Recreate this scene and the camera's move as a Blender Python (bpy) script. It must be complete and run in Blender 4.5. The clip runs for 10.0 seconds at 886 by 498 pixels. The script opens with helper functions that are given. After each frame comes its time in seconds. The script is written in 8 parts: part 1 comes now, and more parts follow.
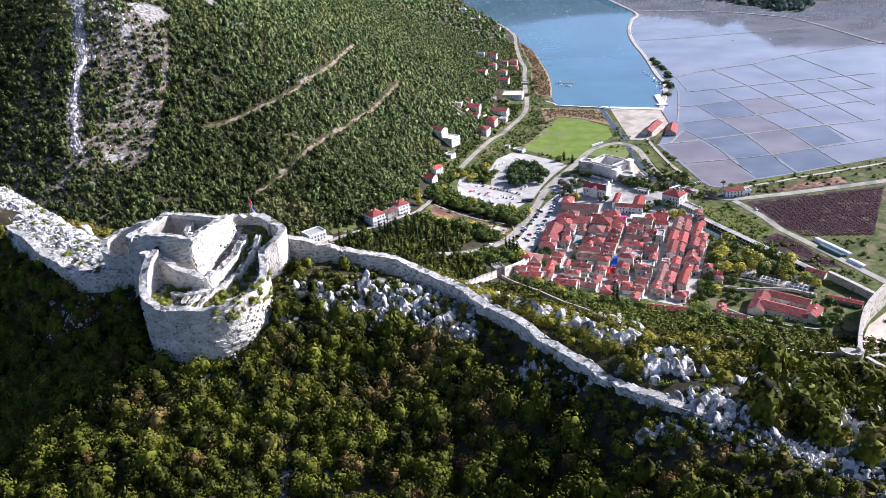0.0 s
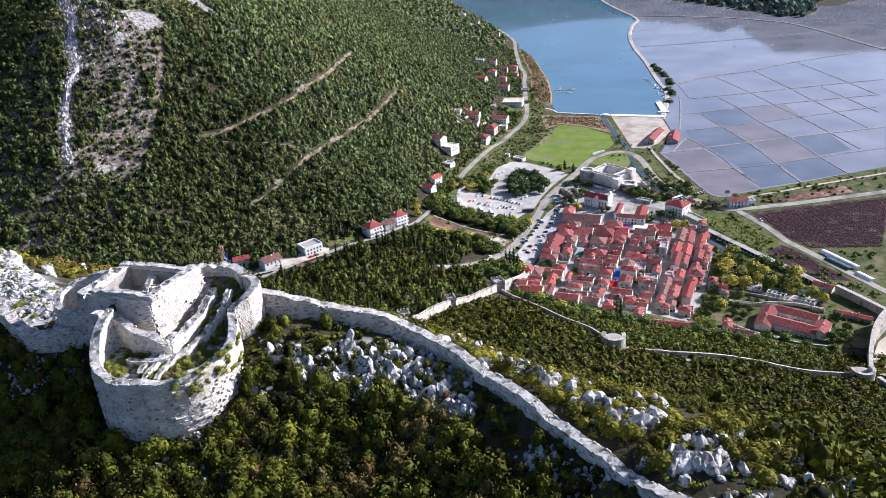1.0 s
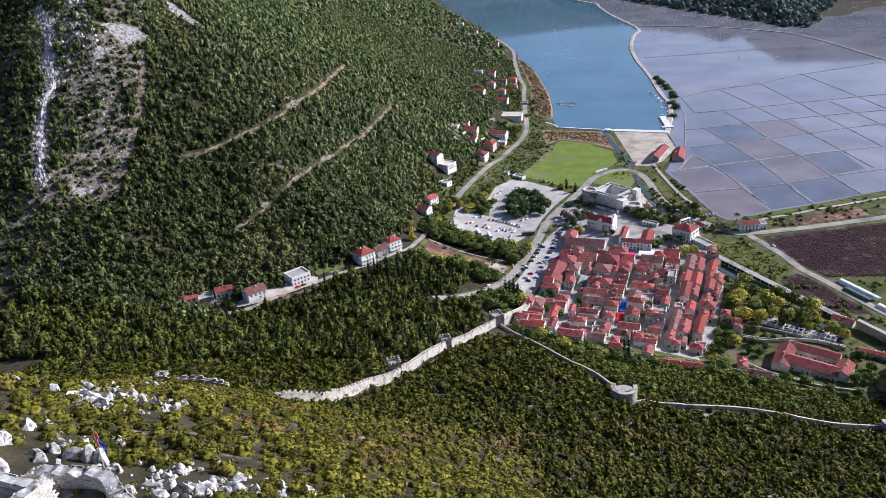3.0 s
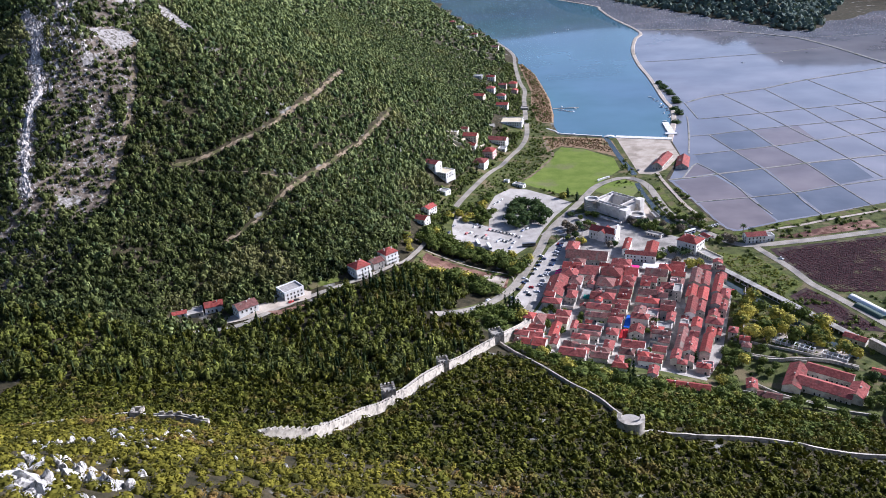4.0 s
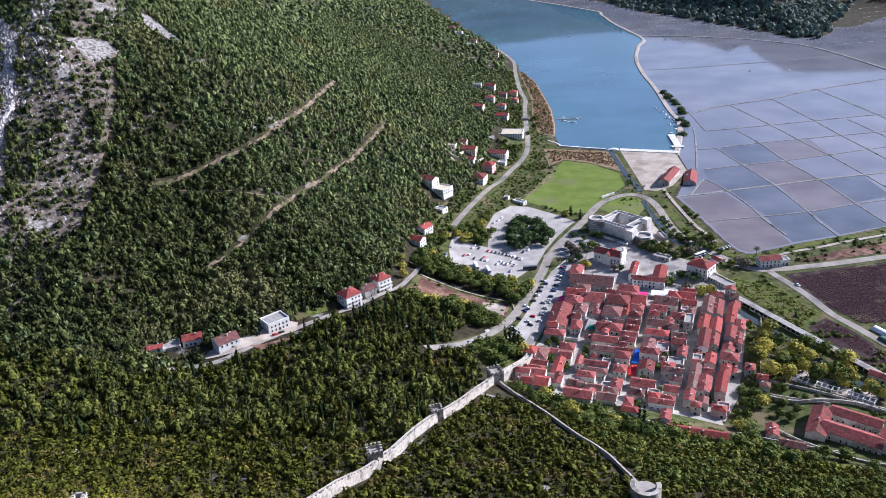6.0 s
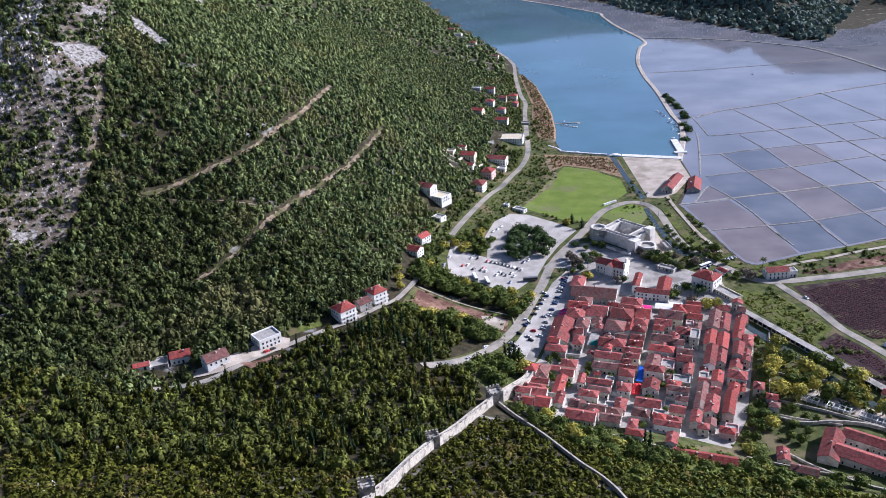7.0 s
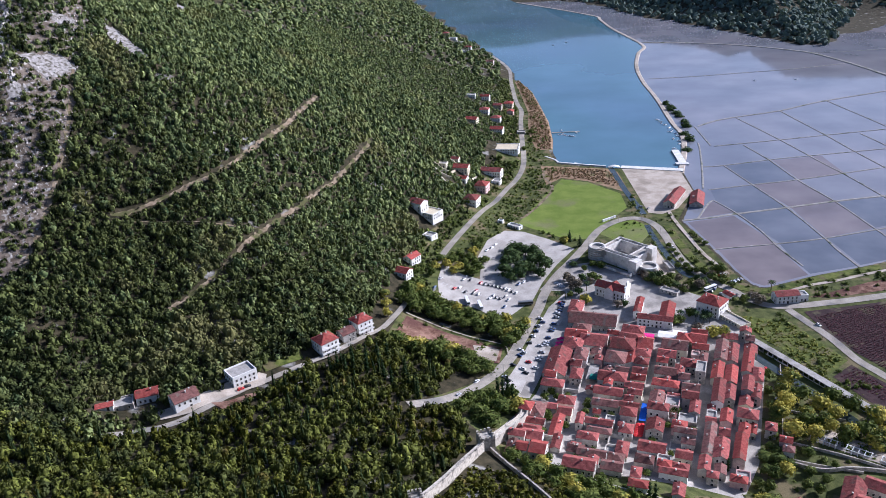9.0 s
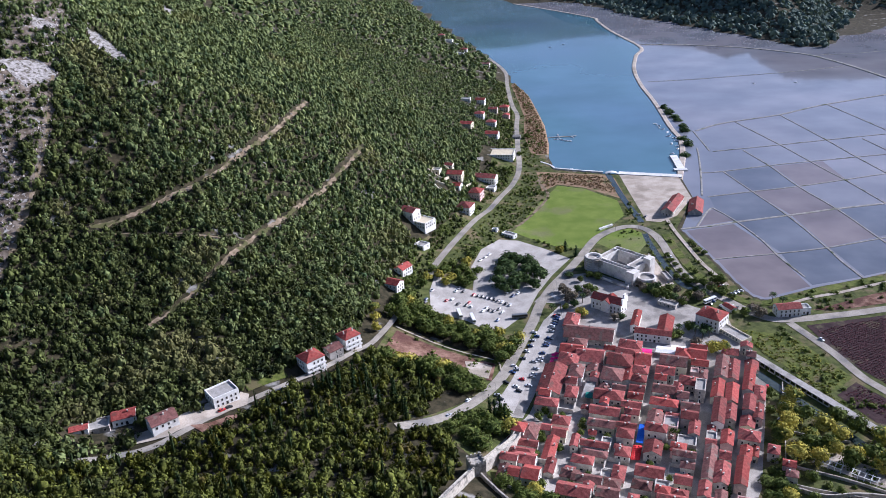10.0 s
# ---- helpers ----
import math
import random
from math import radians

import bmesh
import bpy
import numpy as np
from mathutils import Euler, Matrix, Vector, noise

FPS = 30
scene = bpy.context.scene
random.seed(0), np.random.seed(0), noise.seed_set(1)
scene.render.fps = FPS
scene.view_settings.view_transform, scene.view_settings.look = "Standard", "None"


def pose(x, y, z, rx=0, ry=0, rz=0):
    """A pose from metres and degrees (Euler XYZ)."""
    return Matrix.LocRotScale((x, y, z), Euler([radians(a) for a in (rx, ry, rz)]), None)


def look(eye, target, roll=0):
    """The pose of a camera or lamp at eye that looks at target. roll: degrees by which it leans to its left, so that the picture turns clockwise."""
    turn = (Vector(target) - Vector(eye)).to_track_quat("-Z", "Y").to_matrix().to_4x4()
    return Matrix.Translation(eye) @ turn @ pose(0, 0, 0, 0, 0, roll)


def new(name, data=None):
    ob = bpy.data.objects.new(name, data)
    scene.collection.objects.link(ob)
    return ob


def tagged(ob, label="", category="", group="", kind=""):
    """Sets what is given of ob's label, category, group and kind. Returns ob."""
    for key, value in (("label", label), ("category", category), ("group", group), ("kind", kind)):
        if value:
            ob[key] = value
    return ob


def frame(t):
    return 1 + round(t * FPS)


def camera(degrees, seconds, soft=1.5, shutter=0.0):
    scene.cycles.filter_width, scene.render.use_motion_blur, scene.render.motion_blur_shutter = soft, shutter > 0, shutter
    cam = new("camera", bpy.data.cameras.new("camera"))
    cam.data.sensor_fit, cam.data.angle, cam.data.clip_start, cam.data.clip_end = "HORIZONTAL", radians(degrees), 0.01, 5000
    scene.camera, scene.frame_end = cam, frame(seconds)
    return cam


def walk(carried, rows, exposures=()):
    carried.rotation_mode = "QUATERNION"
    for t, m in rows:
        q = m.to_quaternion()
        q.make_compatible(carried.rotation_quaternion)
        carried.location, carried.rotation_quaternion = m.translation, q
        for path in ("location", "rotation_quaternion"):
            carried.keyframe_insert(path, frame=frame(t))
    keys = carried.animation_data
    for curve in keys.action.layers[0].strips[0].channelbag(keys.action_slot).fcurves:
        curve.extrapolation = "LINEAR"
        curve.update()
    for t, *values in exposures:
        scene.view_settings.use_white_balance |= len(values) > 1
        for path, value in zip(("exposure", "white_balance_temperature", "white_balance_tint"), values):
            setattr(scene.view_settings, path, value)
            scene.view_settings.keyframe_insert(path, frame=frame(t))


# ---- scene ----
cam = camera(59.0, 10.0, soft=0.4)
PATH = [
    (0, (2.043, -2.947, 283.953), (1.828, -1.151, 283.099), -4.2),
    (0.5, (1.812, 3.508, 284.181), (1.598, 5.306, 283.33), -4.2),
    (1, (1.535, 11.588, 284.461), (1.321, 13.388, 283.616), -4.2),
    (1.5, (1.17, 20.679, 284.753), (0.958, 22.481, 283.911), -4.1),
    (2, (0.824, 30.267, 285.029), (0.613, 32.07, 284.19), -4.1),
    (2.5, (0.465, 40.02, 285.294), (0.255, 41.825, 284.459), -4.1),
    (4, (-0.459, 70.714, 285.439), (-0.667, 72.522, 284.609), -3.9),
    (4.5, (-0.779, 80.757, 285.54), (-0.987, 82.566, 284.713), -3.9),
    (5, (-1.007, 90.746, 285.682), (-1.215, 92.556, 284.856), -3.9),
    (5.5, (-1.126, 100.62, 285.848), (-1.334, 102.43, 285.023), -3.8),
    (7, (-1.538, 129.871, 286.484), (-1.744, 131.682, 285.659), -3.7),
    (7.5, (-1.605, 139.509, 286.64), (-1.811, 141.319, 285.816), -3.7),
    (8, (-1.366, 149.086, 286.76), (-1.57, 150.897, 285.937), -3.7),
    (8.5, (-0.443, 158.673, 286.812), (-0.645, 160.484, 285.989), -3.8),
    (9, (0.931, 168.367, 286.803), (0.731, 170.178, 285.98), -3.7),
    (9.5, (2.548, 178.103, 286.814), (2.35, 179.914, 285.991), -3.7),
    (10, (4.368, 187.941, 286.815), (4.172, 189.753, 285.992), -3.7),
]
walk(cam, [(t, look(eye, target, roll)) for t, eye, target, roll in PATH],
     [(0, 1.24, 5150, 20), (2.5, 0.70, 5150, 20), (4, 0.90, 5100, 21), (10, 0.72, 5000, 22)])

# ---- sky, sun ----
SUN = Vector((0.79, 0.41, 0.45)).normalized()
world = bpy.data.worlds.new("sky")
scene.world = world
world.use_nodes = True
sky = world.node_tree.nodes.new("ShaderNodeTexSky")
sky.sky_type, sky.sun_disc = "NISHITA", False
sky.sun_elevation, sky.sun_rotation = math.asin(SUN.z), math.atan2(SUN.x, SUN.y)
sky.altitude, sky.air_density, sky.dust_density = 200, 1.0, 2.5
world.node_tree.links.new(sky.outputs[0], world.node_tree.nodes["Background"].inputs[0])
world.node_tree.nodes["Background"].inputs[1].default_value = 0.058
sun = new("sun", bpy.data.lights.new("sun", "SUN"))
sun.data.energy, sun.data.angle, sun.data.color = 5.0, radians(0.6), (1.0, 0.89, 0.72)
sun.matrix_world = look((0, 300, 900), Vector((0, 300, 900)) - SUN)
scene.view_settings.exposure = 0.0


# ---- materials ----
def mat(name, low, high, size=1.0, rough=0.9, bump=0.0, fine=6.0, extra=None, share=0.5, leaf=False, metal=0.0, coords="Position",
        tint=0.0, extra_size=None, pieces=0.0):
    """A surface between two colours, varied at two scales; extra: a third colour in patches; tint, pieces: variation from thing to thing and from stone to stone."""
    m = bpy.data.materials.new(name)
    m.use_nodes = True
    nodes, links = m.node_tree.nodes, m.node_tree.links
    bsdf = nodes["Principled BSDF"]
    bsdf.inputs["Roughness"].default_value, bsdf.inputs["Metallic"].default_value = rough, metal
    if rough >= 0.8:
        bsdf.inputs["Specular IOR Level"].default_value = 0.12
    if coords == "Position":
        place = nodes.new("ShaderNodeNewGeometry").outputs["Position"]
    else:
        place = nodes.new("ShaderNodeTexCoord").outputs["Object"]

    def grain(scale, detail=4.0):
        n = nodes.new("ShaderNodeTexNoise")
        n.inputs["Scale"].default_value, n.inputs["Detail"].default_value = scale, detail
        links.new(place, n.inputs["Vector"])
        return n.outputs["Fac"]

    def blend(fac, a, b, kind="MIX"):
        n = nodes.new("ShaderNodeMix")
        n.data_type, n.blend_type = "RGBA", kind
        for socket, value in zip((n.inputs[0], n.inputs[6], n.inputs[7]), (fac, a, b)):
            if isinstance(value, bpy.types.NodeSocket):
                links.new(value, socket)
            else:
                socket.default_value = value if isinstance(value, float) else (*value, 1)
        return n.outputs[2]

    def step(fac, a, b):
        n = nodes.new("ShaderNodeMapRange")
        n.inputs[1].default_value, n.inputs[2].default_value = a, b
        links.new(fac, n.inputs[0])
        return n.outputs[0]

    colour = blend(step(grain(1 / size), 0.35, 0.65), low, high)
    if extra:
        colour = blend(step(grain(1 / (extra_size or size * 3), 6.0), 0.62 - share * 0.24, 0.72 - share * 0.24), colour, extra)
    colour = blend(0.35, colour, blend(step(grain(fine / size), 0.3, 0.7), (0.25, 0.25, 0.25), (1.0, 1.0, 1.0)), "SOFT_LIGHT")
    if leaf:
        island = nodes.new("ShaderNodeNewGeometry").outputs["Random Per Island"]
        colour = blend(0.32, colour, blend(island, (0.08, 0.08, 0.08), (0.9, 0.88, 0.8)), "OVERLAY")
        bsdf.inputs["Specular IOR Level"].default_value = 0.06
        thin = nodes.new("ShaderNodeBsdfTranslucent")
        both = nodes.new("ShaderNodeMixShader")
        both.inputs[0].default_value = 0.09
        links.new(bsdf.outputs[0], both.inputs[1])
        links.new(thin.outputs[0], both.inputs[2])
        links.new(both.outputs[0], nodes["Material Output"].inputs["Surface"])
    if pieces:
        island = nodes.new("ShaderNodeNewGeometry").outputs["Random Per Island"]
        colour = blend(pieces, colour, blend(island, (0.12, 0.12, 0.12), (0.85, 0.84, 0.82)), "OVERLAY")
    if tint:
        each = nodes.new("ShaderNodeObjectInfo").outputs["Random"]
        colour = blend(tint, colour, blend(each, (0.2, 0.2, 0.2), (0.8, 0.8, 0.8)), "OVERLAY")
    links.new(colour, bsdf.inputs["Base Color"])
    if leaf:
        links.new(blend(1.0, colour, (1.0, 0.95, 0.55), "MULTIPLY"), thin.inputs["Color"])
    if bump:
        b = nodes.new("ShaderNodeBump")
        b.inputs["Strength"].default_value, b.inputs["Distance"].default_value = 0.6, bump
        links.new(grain(fine / size, 8.0), b.inputs["Height"])
        links.new(b.outputs[0], bsdf.inputs["Normal"])
    return m


def water_mat(name, shallow, deep, size, rough):
    m = mat(name, shallow, deep, size, rough, 0.0, 2.0)
    b = m.node_tree.nodes["Principled BSDF"]
    b.inputs["IOR"].default_value, b.inputs["Specular IOR Level"].default_value = 1.33, 0.9
    nodes, links = m.node_tree.nodes, m.node_tree.links
    n = nodes.new("ShaderNodeTexNoise")
    n.inputs["Scale"].default_value, n.inputs["Detail"].default_value = 0.35, 3.0
    links.new(nodes.new("ShaderNodeNewGeometry").outputs["Position"], n.inputs["Vector"])
    bump = nodes.new("ShaderNodeBump")
    bump.inputs["Strength"].default_value, bump.inputs["Distance"].default_value = 0.02, 0.1
    links.new(n.outputs["Fac"], bump.inputs["Height"])
    links.new(bump.outputs[0], b.inputs["Normal"])
    return m


M = dict(
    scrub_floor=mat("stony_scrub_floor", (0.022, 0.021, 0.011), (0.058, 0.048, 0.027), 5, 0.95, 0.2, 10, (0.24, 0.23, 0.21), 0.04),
    limestone=mat("grey_white_limestone", (0.33, 0.315, 0.29), (0.60, 0.58, 0.545), 0.7, 0.9, 0.2, 6, (0.12, 0.118, 0.11), 0.45, extra_size=0.9, pieces=0.3),
    crag=mat("weathered_grey_crag", (0.30, 0.275, 0.25), (0.52, 0.485, 0.45), 1.4, 0.92, 0.3, 6, (0.15, 0.14, 0.125), 0.4, pieces=0.4),
    scree=mat("pale_scree", (0.20, 0.185, 0.17), (0.36, 0.34, 0.32), 2.2, 0.95, 0.4, 9, (0.10, 0.09, 0.07), 0.5, extra_size=2.5),
    stony=mat("stony_limestone_slope", (0.066, 0.052, 0.037), (0.18, 0.148, 0.118), 4, 0.95, 0.4, 7, (0.29, 0.275, 0.25), 0.24, extra_size=3),
    coping=mat("broken_rubble_top", (0.26, 0.25, 0.225), (0.50, 0.48, 0.45), 0.5, 0.95, 0.1, 6, (0.12, 0.115, 0.09), 0.45, extra_size=0.8),
    masonry=mat("pale_rubble_masonry", (0.50, 0.455, 0.385), (0.73, 0.68, 0.595), 1.4, 0.92, 0.08, 6, (0.30, 0.29, 0.26), 0.2, extra_size=0.8, pieces=0.2),
    mortar=mat("recessed_lime_mortar", (0.25, 0.23, 0.195), (0.38, 0.35, 0.305), 0.7, 0.95, 0.06, 6),
    wallstone=mat("weathered_wall_stone", (0.33, 0.30, 0.25), (0.50, 0.46, 0.39), 1.2, 0.92, 0.08, 6, (0.20, 0.185, 0.16), 0.35),
    maquis=mat("maquis_leaves", (0.010, 0.015, 0.003), (0.108, 0.113, 0.014), 4.5, 0.75, 0, 9, (0.13, 0.105, 0.03), 0.2, leaf=True),
    near_maquis=mat("holm_oak_leaves", (0.005, 0.008, 0.002), (0.128, 0.136, 0.014), 3.0, 0.7, 0, 12, (0.13, 0.10, 0.03), 0.12, leaf=True),
    heath=mat("dry_olive_heath", (0.036, 0.038, 0.006), (0.178, 0.164, 0.020), 6, 0.8, 0, 9, (0.16, 0.105, 0.035), 0.25, leaf=True),
    weed=mat("yellow_green_weeds", (0.07, 0.09, 0.012), (0.20, 0.205, 0.035), 1.5, 0.8, 0, 8, (0.17, 0.14, 0.05), 0.25, leaf=True),
    spire=mat("dark_cypress_leaves", (0.012, 0.024, 0.010), (0.05, 0.07, 0.025), 3, 0.8, 0, 6, leaf=True),
    rust=mat("rusty_autumn_leaves", (0.05, 0.035, 0.012), (0.16, 0.105, 0.035), 4, 0.8, 0, 9, (0.13, 0.05, 0.03), 0.3, leaf=True),
    green_leaf=mat("green_garden_leaves", (0.05, 0.075, 0.015), (0.13, 0.155, 0.035), 4, 0.75, 0, 6, leaf=True),
    pine=mat("pine_needles", (0.018, 0.023, 0.008), (0.142, 0.160, 0.030), 6, 0.75, 0, 9, (0.05, 0.06, 0.02), 0.2, leaf=True),
    # pine leaves with the distance haze put into their paler colour
    hazed_pine=mat("hazed_pine_leaves", (0.032, 0.054, 0.022), (0.190, 0.226, 0.084), 8, 0.75, 0, 6, (0.15, 0.16, 0.06), 0.2, extra_size=60, leaf=True),
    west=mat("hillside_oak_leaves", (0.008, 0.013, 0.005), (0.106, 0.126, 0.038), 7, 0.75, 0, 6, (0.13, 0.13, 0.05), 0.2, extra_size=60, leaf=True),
    # haze over the far land is painted in: leaves lifted and turned bluish
    hazed_far_wood=mat("hazed_far_leaves", (0.085, 0.118, 0.098), (0.12, 0.155, 0.128), 30, 0.8, 0, 6, leaf=True),
    bay=water_mat("teal_bay_water", (0.085, 0.175, 0.215), (0.080, 0.145, 0.205), 220, 0.04),
    mauve_brine=water_mat("mauve_pan_water", (0.155, 0.128, 0.125), (0.180, 0.148, 0.140), 90, 0.05),
    grey_brine=water_mat("grey_pan_water", (0.105, 0.116, 0.140), (0.128, 0.134, 0.152), 90, 0.05),
    brine=water_mat("still_pan_water", (0.180, 0.188, 0.215), (0.205, 0.198, 0.215), 140, 0.05),
)
# ---- terrain ----
# Spot heights of bare ground (x, y, height): the fort's ridge and its slope down to the town
FORT_HILL = ((-130, 20, 202), (-40, 20, 224), (60, 20, 226), (-112, 78, 200), (-66, 87, 225), (-67, 94, 230), (-75.5, 100.5, 230.3),
             (-88, 111.5, 231), (-78, 93, 222), (-75, 111, 232.3), (-65, 108, 231), (-86, 122, 232), (-98, 131, 229), (-60, 118, 225),
             (-82, 80, 211), (-102, 102, 214), (-62, 74, 222.5), (-80, 62, 212), (-45, 60, 226), (-37, 75, 227.6), (-48, 95, 232), (-15, 68, 224.5),
             (6, 66, 228), (-18, 97, 231.6), (-20, 86, 228), (-8, 80, 227), (-14, 58, 222))
FAR_SLOPE = ((-28, 96, 234), (-3.5, 90, 229.9), (1, 84, 230.2), (13, 68, 231.8), (40, 60, 231), (75, 50, 231), (-30, 106, 231), (-92, 121, 234),
             (-112, 134, 229), (-17, 112, 225), (15, 108, 213), (22, 104, 215.3), (35, 97, 217), (48, 93, 215), (-88, 150, 216), (-97, 165, 208),
             (26, 215, 126), (83, 244, 101), (-15, 258, 120), (-92, 271, 128), (-130, 274, 132), (-76, 295, 107), (-112, 324, 95), (67, 336, 68),
             (42, 349, 70))
# the saddle, the road houses and the town
SADDLE = ((100, 321, 67), (93, 360, 56), (176, 377, 31), (-58, 356, 79.5), (-41, 416, 56), (-18, 490, 25), (20, 520, 11), (-208, 436, 51),
          (-135, 445, 46), (-226, 520, 39), (-187, 512, 38), (-162, 533, 37), (-124, 574, 32), (-105, 610, 27), (-62, 636, 11),
          (-96, 525, 33), (-50, 535, 22), (70, 540, 6), (130, 535, 5), (175, 491, 6), (80, 626, 4), (0, 620, 6), (250, 450, 6), (300, 560, 2))
# the western hillside
WEST_HILL = ((-355, 578, 109), (-327, 578, 92), (-290, 549, 77), (-285, 508, 62), (-250, 530, 53), (-235, 582, 60), (-220, 665, 86),
             (-274, 650, 100), (-250, 678, 102), (-209, 766, 108), (-190, 896, 115), (-140, 760, 52), (-125, 846, 62), (-134, 1040, 76),
             (-165, 1059, 90), (-258, 1260, 112), (-327, 798, 192))
WEST_RIDGE = ((-332, 744, 178), (-299, 786, 180), (-372, 700, 192), (-82, 806, 22), (-85, 735, 15), (-425, 560, 102), (-435, 650, 164),
              (-445, 740, 214), (-510, 560, 98), (-530, 700, 178), (-425, 480, 58), (-405, 810, 250), (-530, 860, 215), (-450, 1100, 230),
              (-600, 1300, 250), (-430, 380, 55))
PLAIN = ((-50, 690, 5), (-20, 760, 4), (45, 778, 2.5), (66, 752, 2.5), (190, 664, 1.6), (110, 870, 1.6), (-30, 900, 6), (-45, 1000, 14),
         (10, 1000, 2), (-30, 1200, 8), (-30, 1440, 8), (300, 700, 1.2), (450, 560, 1.5), (500, 350, 8), (300, 330, 20), (200, 200, 90), (148, 465, 7), (185, 448, 8), (215, 430, 9), (110, 478, 7))


def thin_plate(spots, soft=2.0):
    p = np.array(spots, float)
    q = p[:, :2] / 100.0
    r = np.linalg.norm(q[:, None] - q[None], axis=2)
    n = len(q)
    k = np.zeros((n + 3, n + 3))
    k[:n, :n] = np.sqrt(r * r + 0.01) + np.eye(n) * soft * 0.001
    k[:n, n], k[:n, n + 1:] = 1, q
    k[n, :n], k[n + 1:, :n] = 1, q.T
    w = np.linalg.solve(k, np.concatenate([p[:, 2], [0, 0, 0]]))
    return q, w


SPOTS, WEIGHTS = thin_plate(FORT_HILL + FAR_SLOPE + SADDLE + WEST_HILL + WEST_RIDGE + PLAIN)


def bare(x, y):
    x, y = np.asarray(x, float), np.asarray(y, float)
    z = WEIGHTS[len(SPOTS)] + WEIGHTS[len(SPOTS) + 1] * x / 100 + WEIGHTS[len(SPOTS) + 2] * y / 100
    for (a, b), w in zip(SPOTS, WEIGHTS):
        z = z + w * np.sqrt((x / 100 - a) ** 2 + (y / 100 - b) ** 2 + 0.01)
    return z


# Shore of the bay and of the salt pans
WET = ((-500, 3300), (-286, 2482), (-164, 2060), (-59, 1740), (-19, 1579), (1, 1466), (23, 1379), (33, 1287), (41, 1206), (43, 1123),
       (41, 1074), (45, 1029), (95, 1010), (176, 990), (176, 925), (150, 851), (158, 817), (165, 780), (171, 748), (177, 724), (184, 717),
       (229, 737), (264, 749), (305, 766), (450, 820), (900, 950), (900, 1800), (707, 1790), (632, 1775), (565, 1667), (548, 1638),
       (514, 1658), (492, 1715), (438, 1825), (357, 1981), (258, 2162), (221, 2329), (140, 2440), (-150, 2900))
FAR_LAND = ((632, 1800), (565, 1667), (548, 1638), (514, 1658), (492, 1715), (438, 1825), (357, 1981), (258, 2162), (221, 2329),
            (140, 2440), (-150, 2900), (-300, 5200), (1400, 5200), (900, 2300))


def inside(x, y, loop):
    """Distance to the edge of a polygon, positive within it."""
    x, y = np.asarray(x, float), np.asarray(y, float)
    within = np.zeros(np.broadcast(x, y).shape, bool)
    near = np.full(within.shape, 1e9)
    for (ax, ay), (bx, by) in zip(loop, loop[1:] + loop[:1]):
        dx, dy = bx - ax, by - ay
        k = np.clip(((x - ax) * dx + (y - ay) * dy) / (dx * dx + dy * dy), 0, 1)
        near = np.minimum(near, (x - ax - k * dx) ** 2 + (y - ay - k * dy) ** 2)
        if dy:
            within ^= ((ay > y) != (by > y)) & (x < (y - ay) * dx / dy + ax)
    return np.where(within, 1, -1) * np.sqrt(near)


def ease(a, b, v):
    k = np.clip((v - a) / (b - a), 0, 1)
    return k * k * (3 - 2 * k)


def ripple(x, y, size, seed=0.0):
    """Gentle rolling between -1 and 1."""
    x, y = x / size + seed, y / size - seed
    return (np.sin(x * 1.7 + 2.1 * np.sin(y * 0.9)) + np.sin(y * 1.9 + 1.7 * np.sin(x * 1.3)) + np.sin((x + y) * 1.1 + seed)) / 3


def ground(x, y):
    x, y = np.asarray(x, float), np.asarray(y, float)
    past = np.maximum(y - 1500, 0)
    z = bare(np.clip(x + 0.27 * past, -650, 520), np.clip(y, 0, 1500))
    z = np.maximum(z, 1.3)
    steep = ease(8, 40, z)
    z = z + steep * (1.1 * ripple(x, y, 19) + 0.45 * ripple(x, y, 6, 3.0)) * ease(118, 150, y)
    z = z + 4 * ripple(x, y, 70, 1.0) * ease(60, 140, z) * ease(480, 620, y)
    far = inside(x, y, FAR_LAND)
    z = np.where(far > -20, 1.3 + 165 * ease(0, 440, far) + 9 * ripple(x, y, 90) * ease(20, 200, far), z)
    z = np.where((y > 1750) & (x > 300) & (far < 0), 1.4, z)
    z = np.where(y > 3200, np.maximum(z, 40 + 460 * ease(3200, 4700, y) + 30 * ripple(x, y, 300)), z)
    end = y - np.interp(x, [600, 700, 900, 1400], [2250, 1990, 1925, 1880])
    z = np.where((x > 600) & (end > 0), np.maximum(z, 1.4 + 230 * ease(0, 520, end) * ease(620, 760, x)), z)
    wet = inside(x, y, WET)
    return z + (-2.5 - z) * ease(-3, 3, wet)


# ---- end of terrain ----
# ---- helpers for meshes ----
def sheet(name, verts, tris, material, smooth=False):
    """A mesh object from arrays of corners and triangles."""
    verts, tris = np.asarray(verts, np.float32), np.asarray(tris, np.int32)
    me = bpy.data.meshes.new(name)
    me.vertices.add(len(verts))
    me.vertices.foreach_set("co", verts.ravel())
    me.loops.add(tris.size)
    me.loops.foreach_set("vertex_index", tris.ravel())
    me.polygons.add(len(tris))
    me.polygons.foreach_set("loop_start", np.arange(0, tris.size, 3, dtype=np.int32))
    me.polygons.foreach_set("use_smooth", np.full(len(tris), smooth))
    me.update(calc_edges=True)
    me.materials.append(material)
    return new(name, me)


def part(name, bm, material, parent=None, label=""):
    """Links a bmesh as one mesh object under a thing or a part."""
    me = bpy.data.meshes.new(name)
    bm.to_mesh(me)
    bm.free()
    me.materials.append(material)
    ob = new(name, me)
    ob.parent = parent
    return tagged(ob, label)


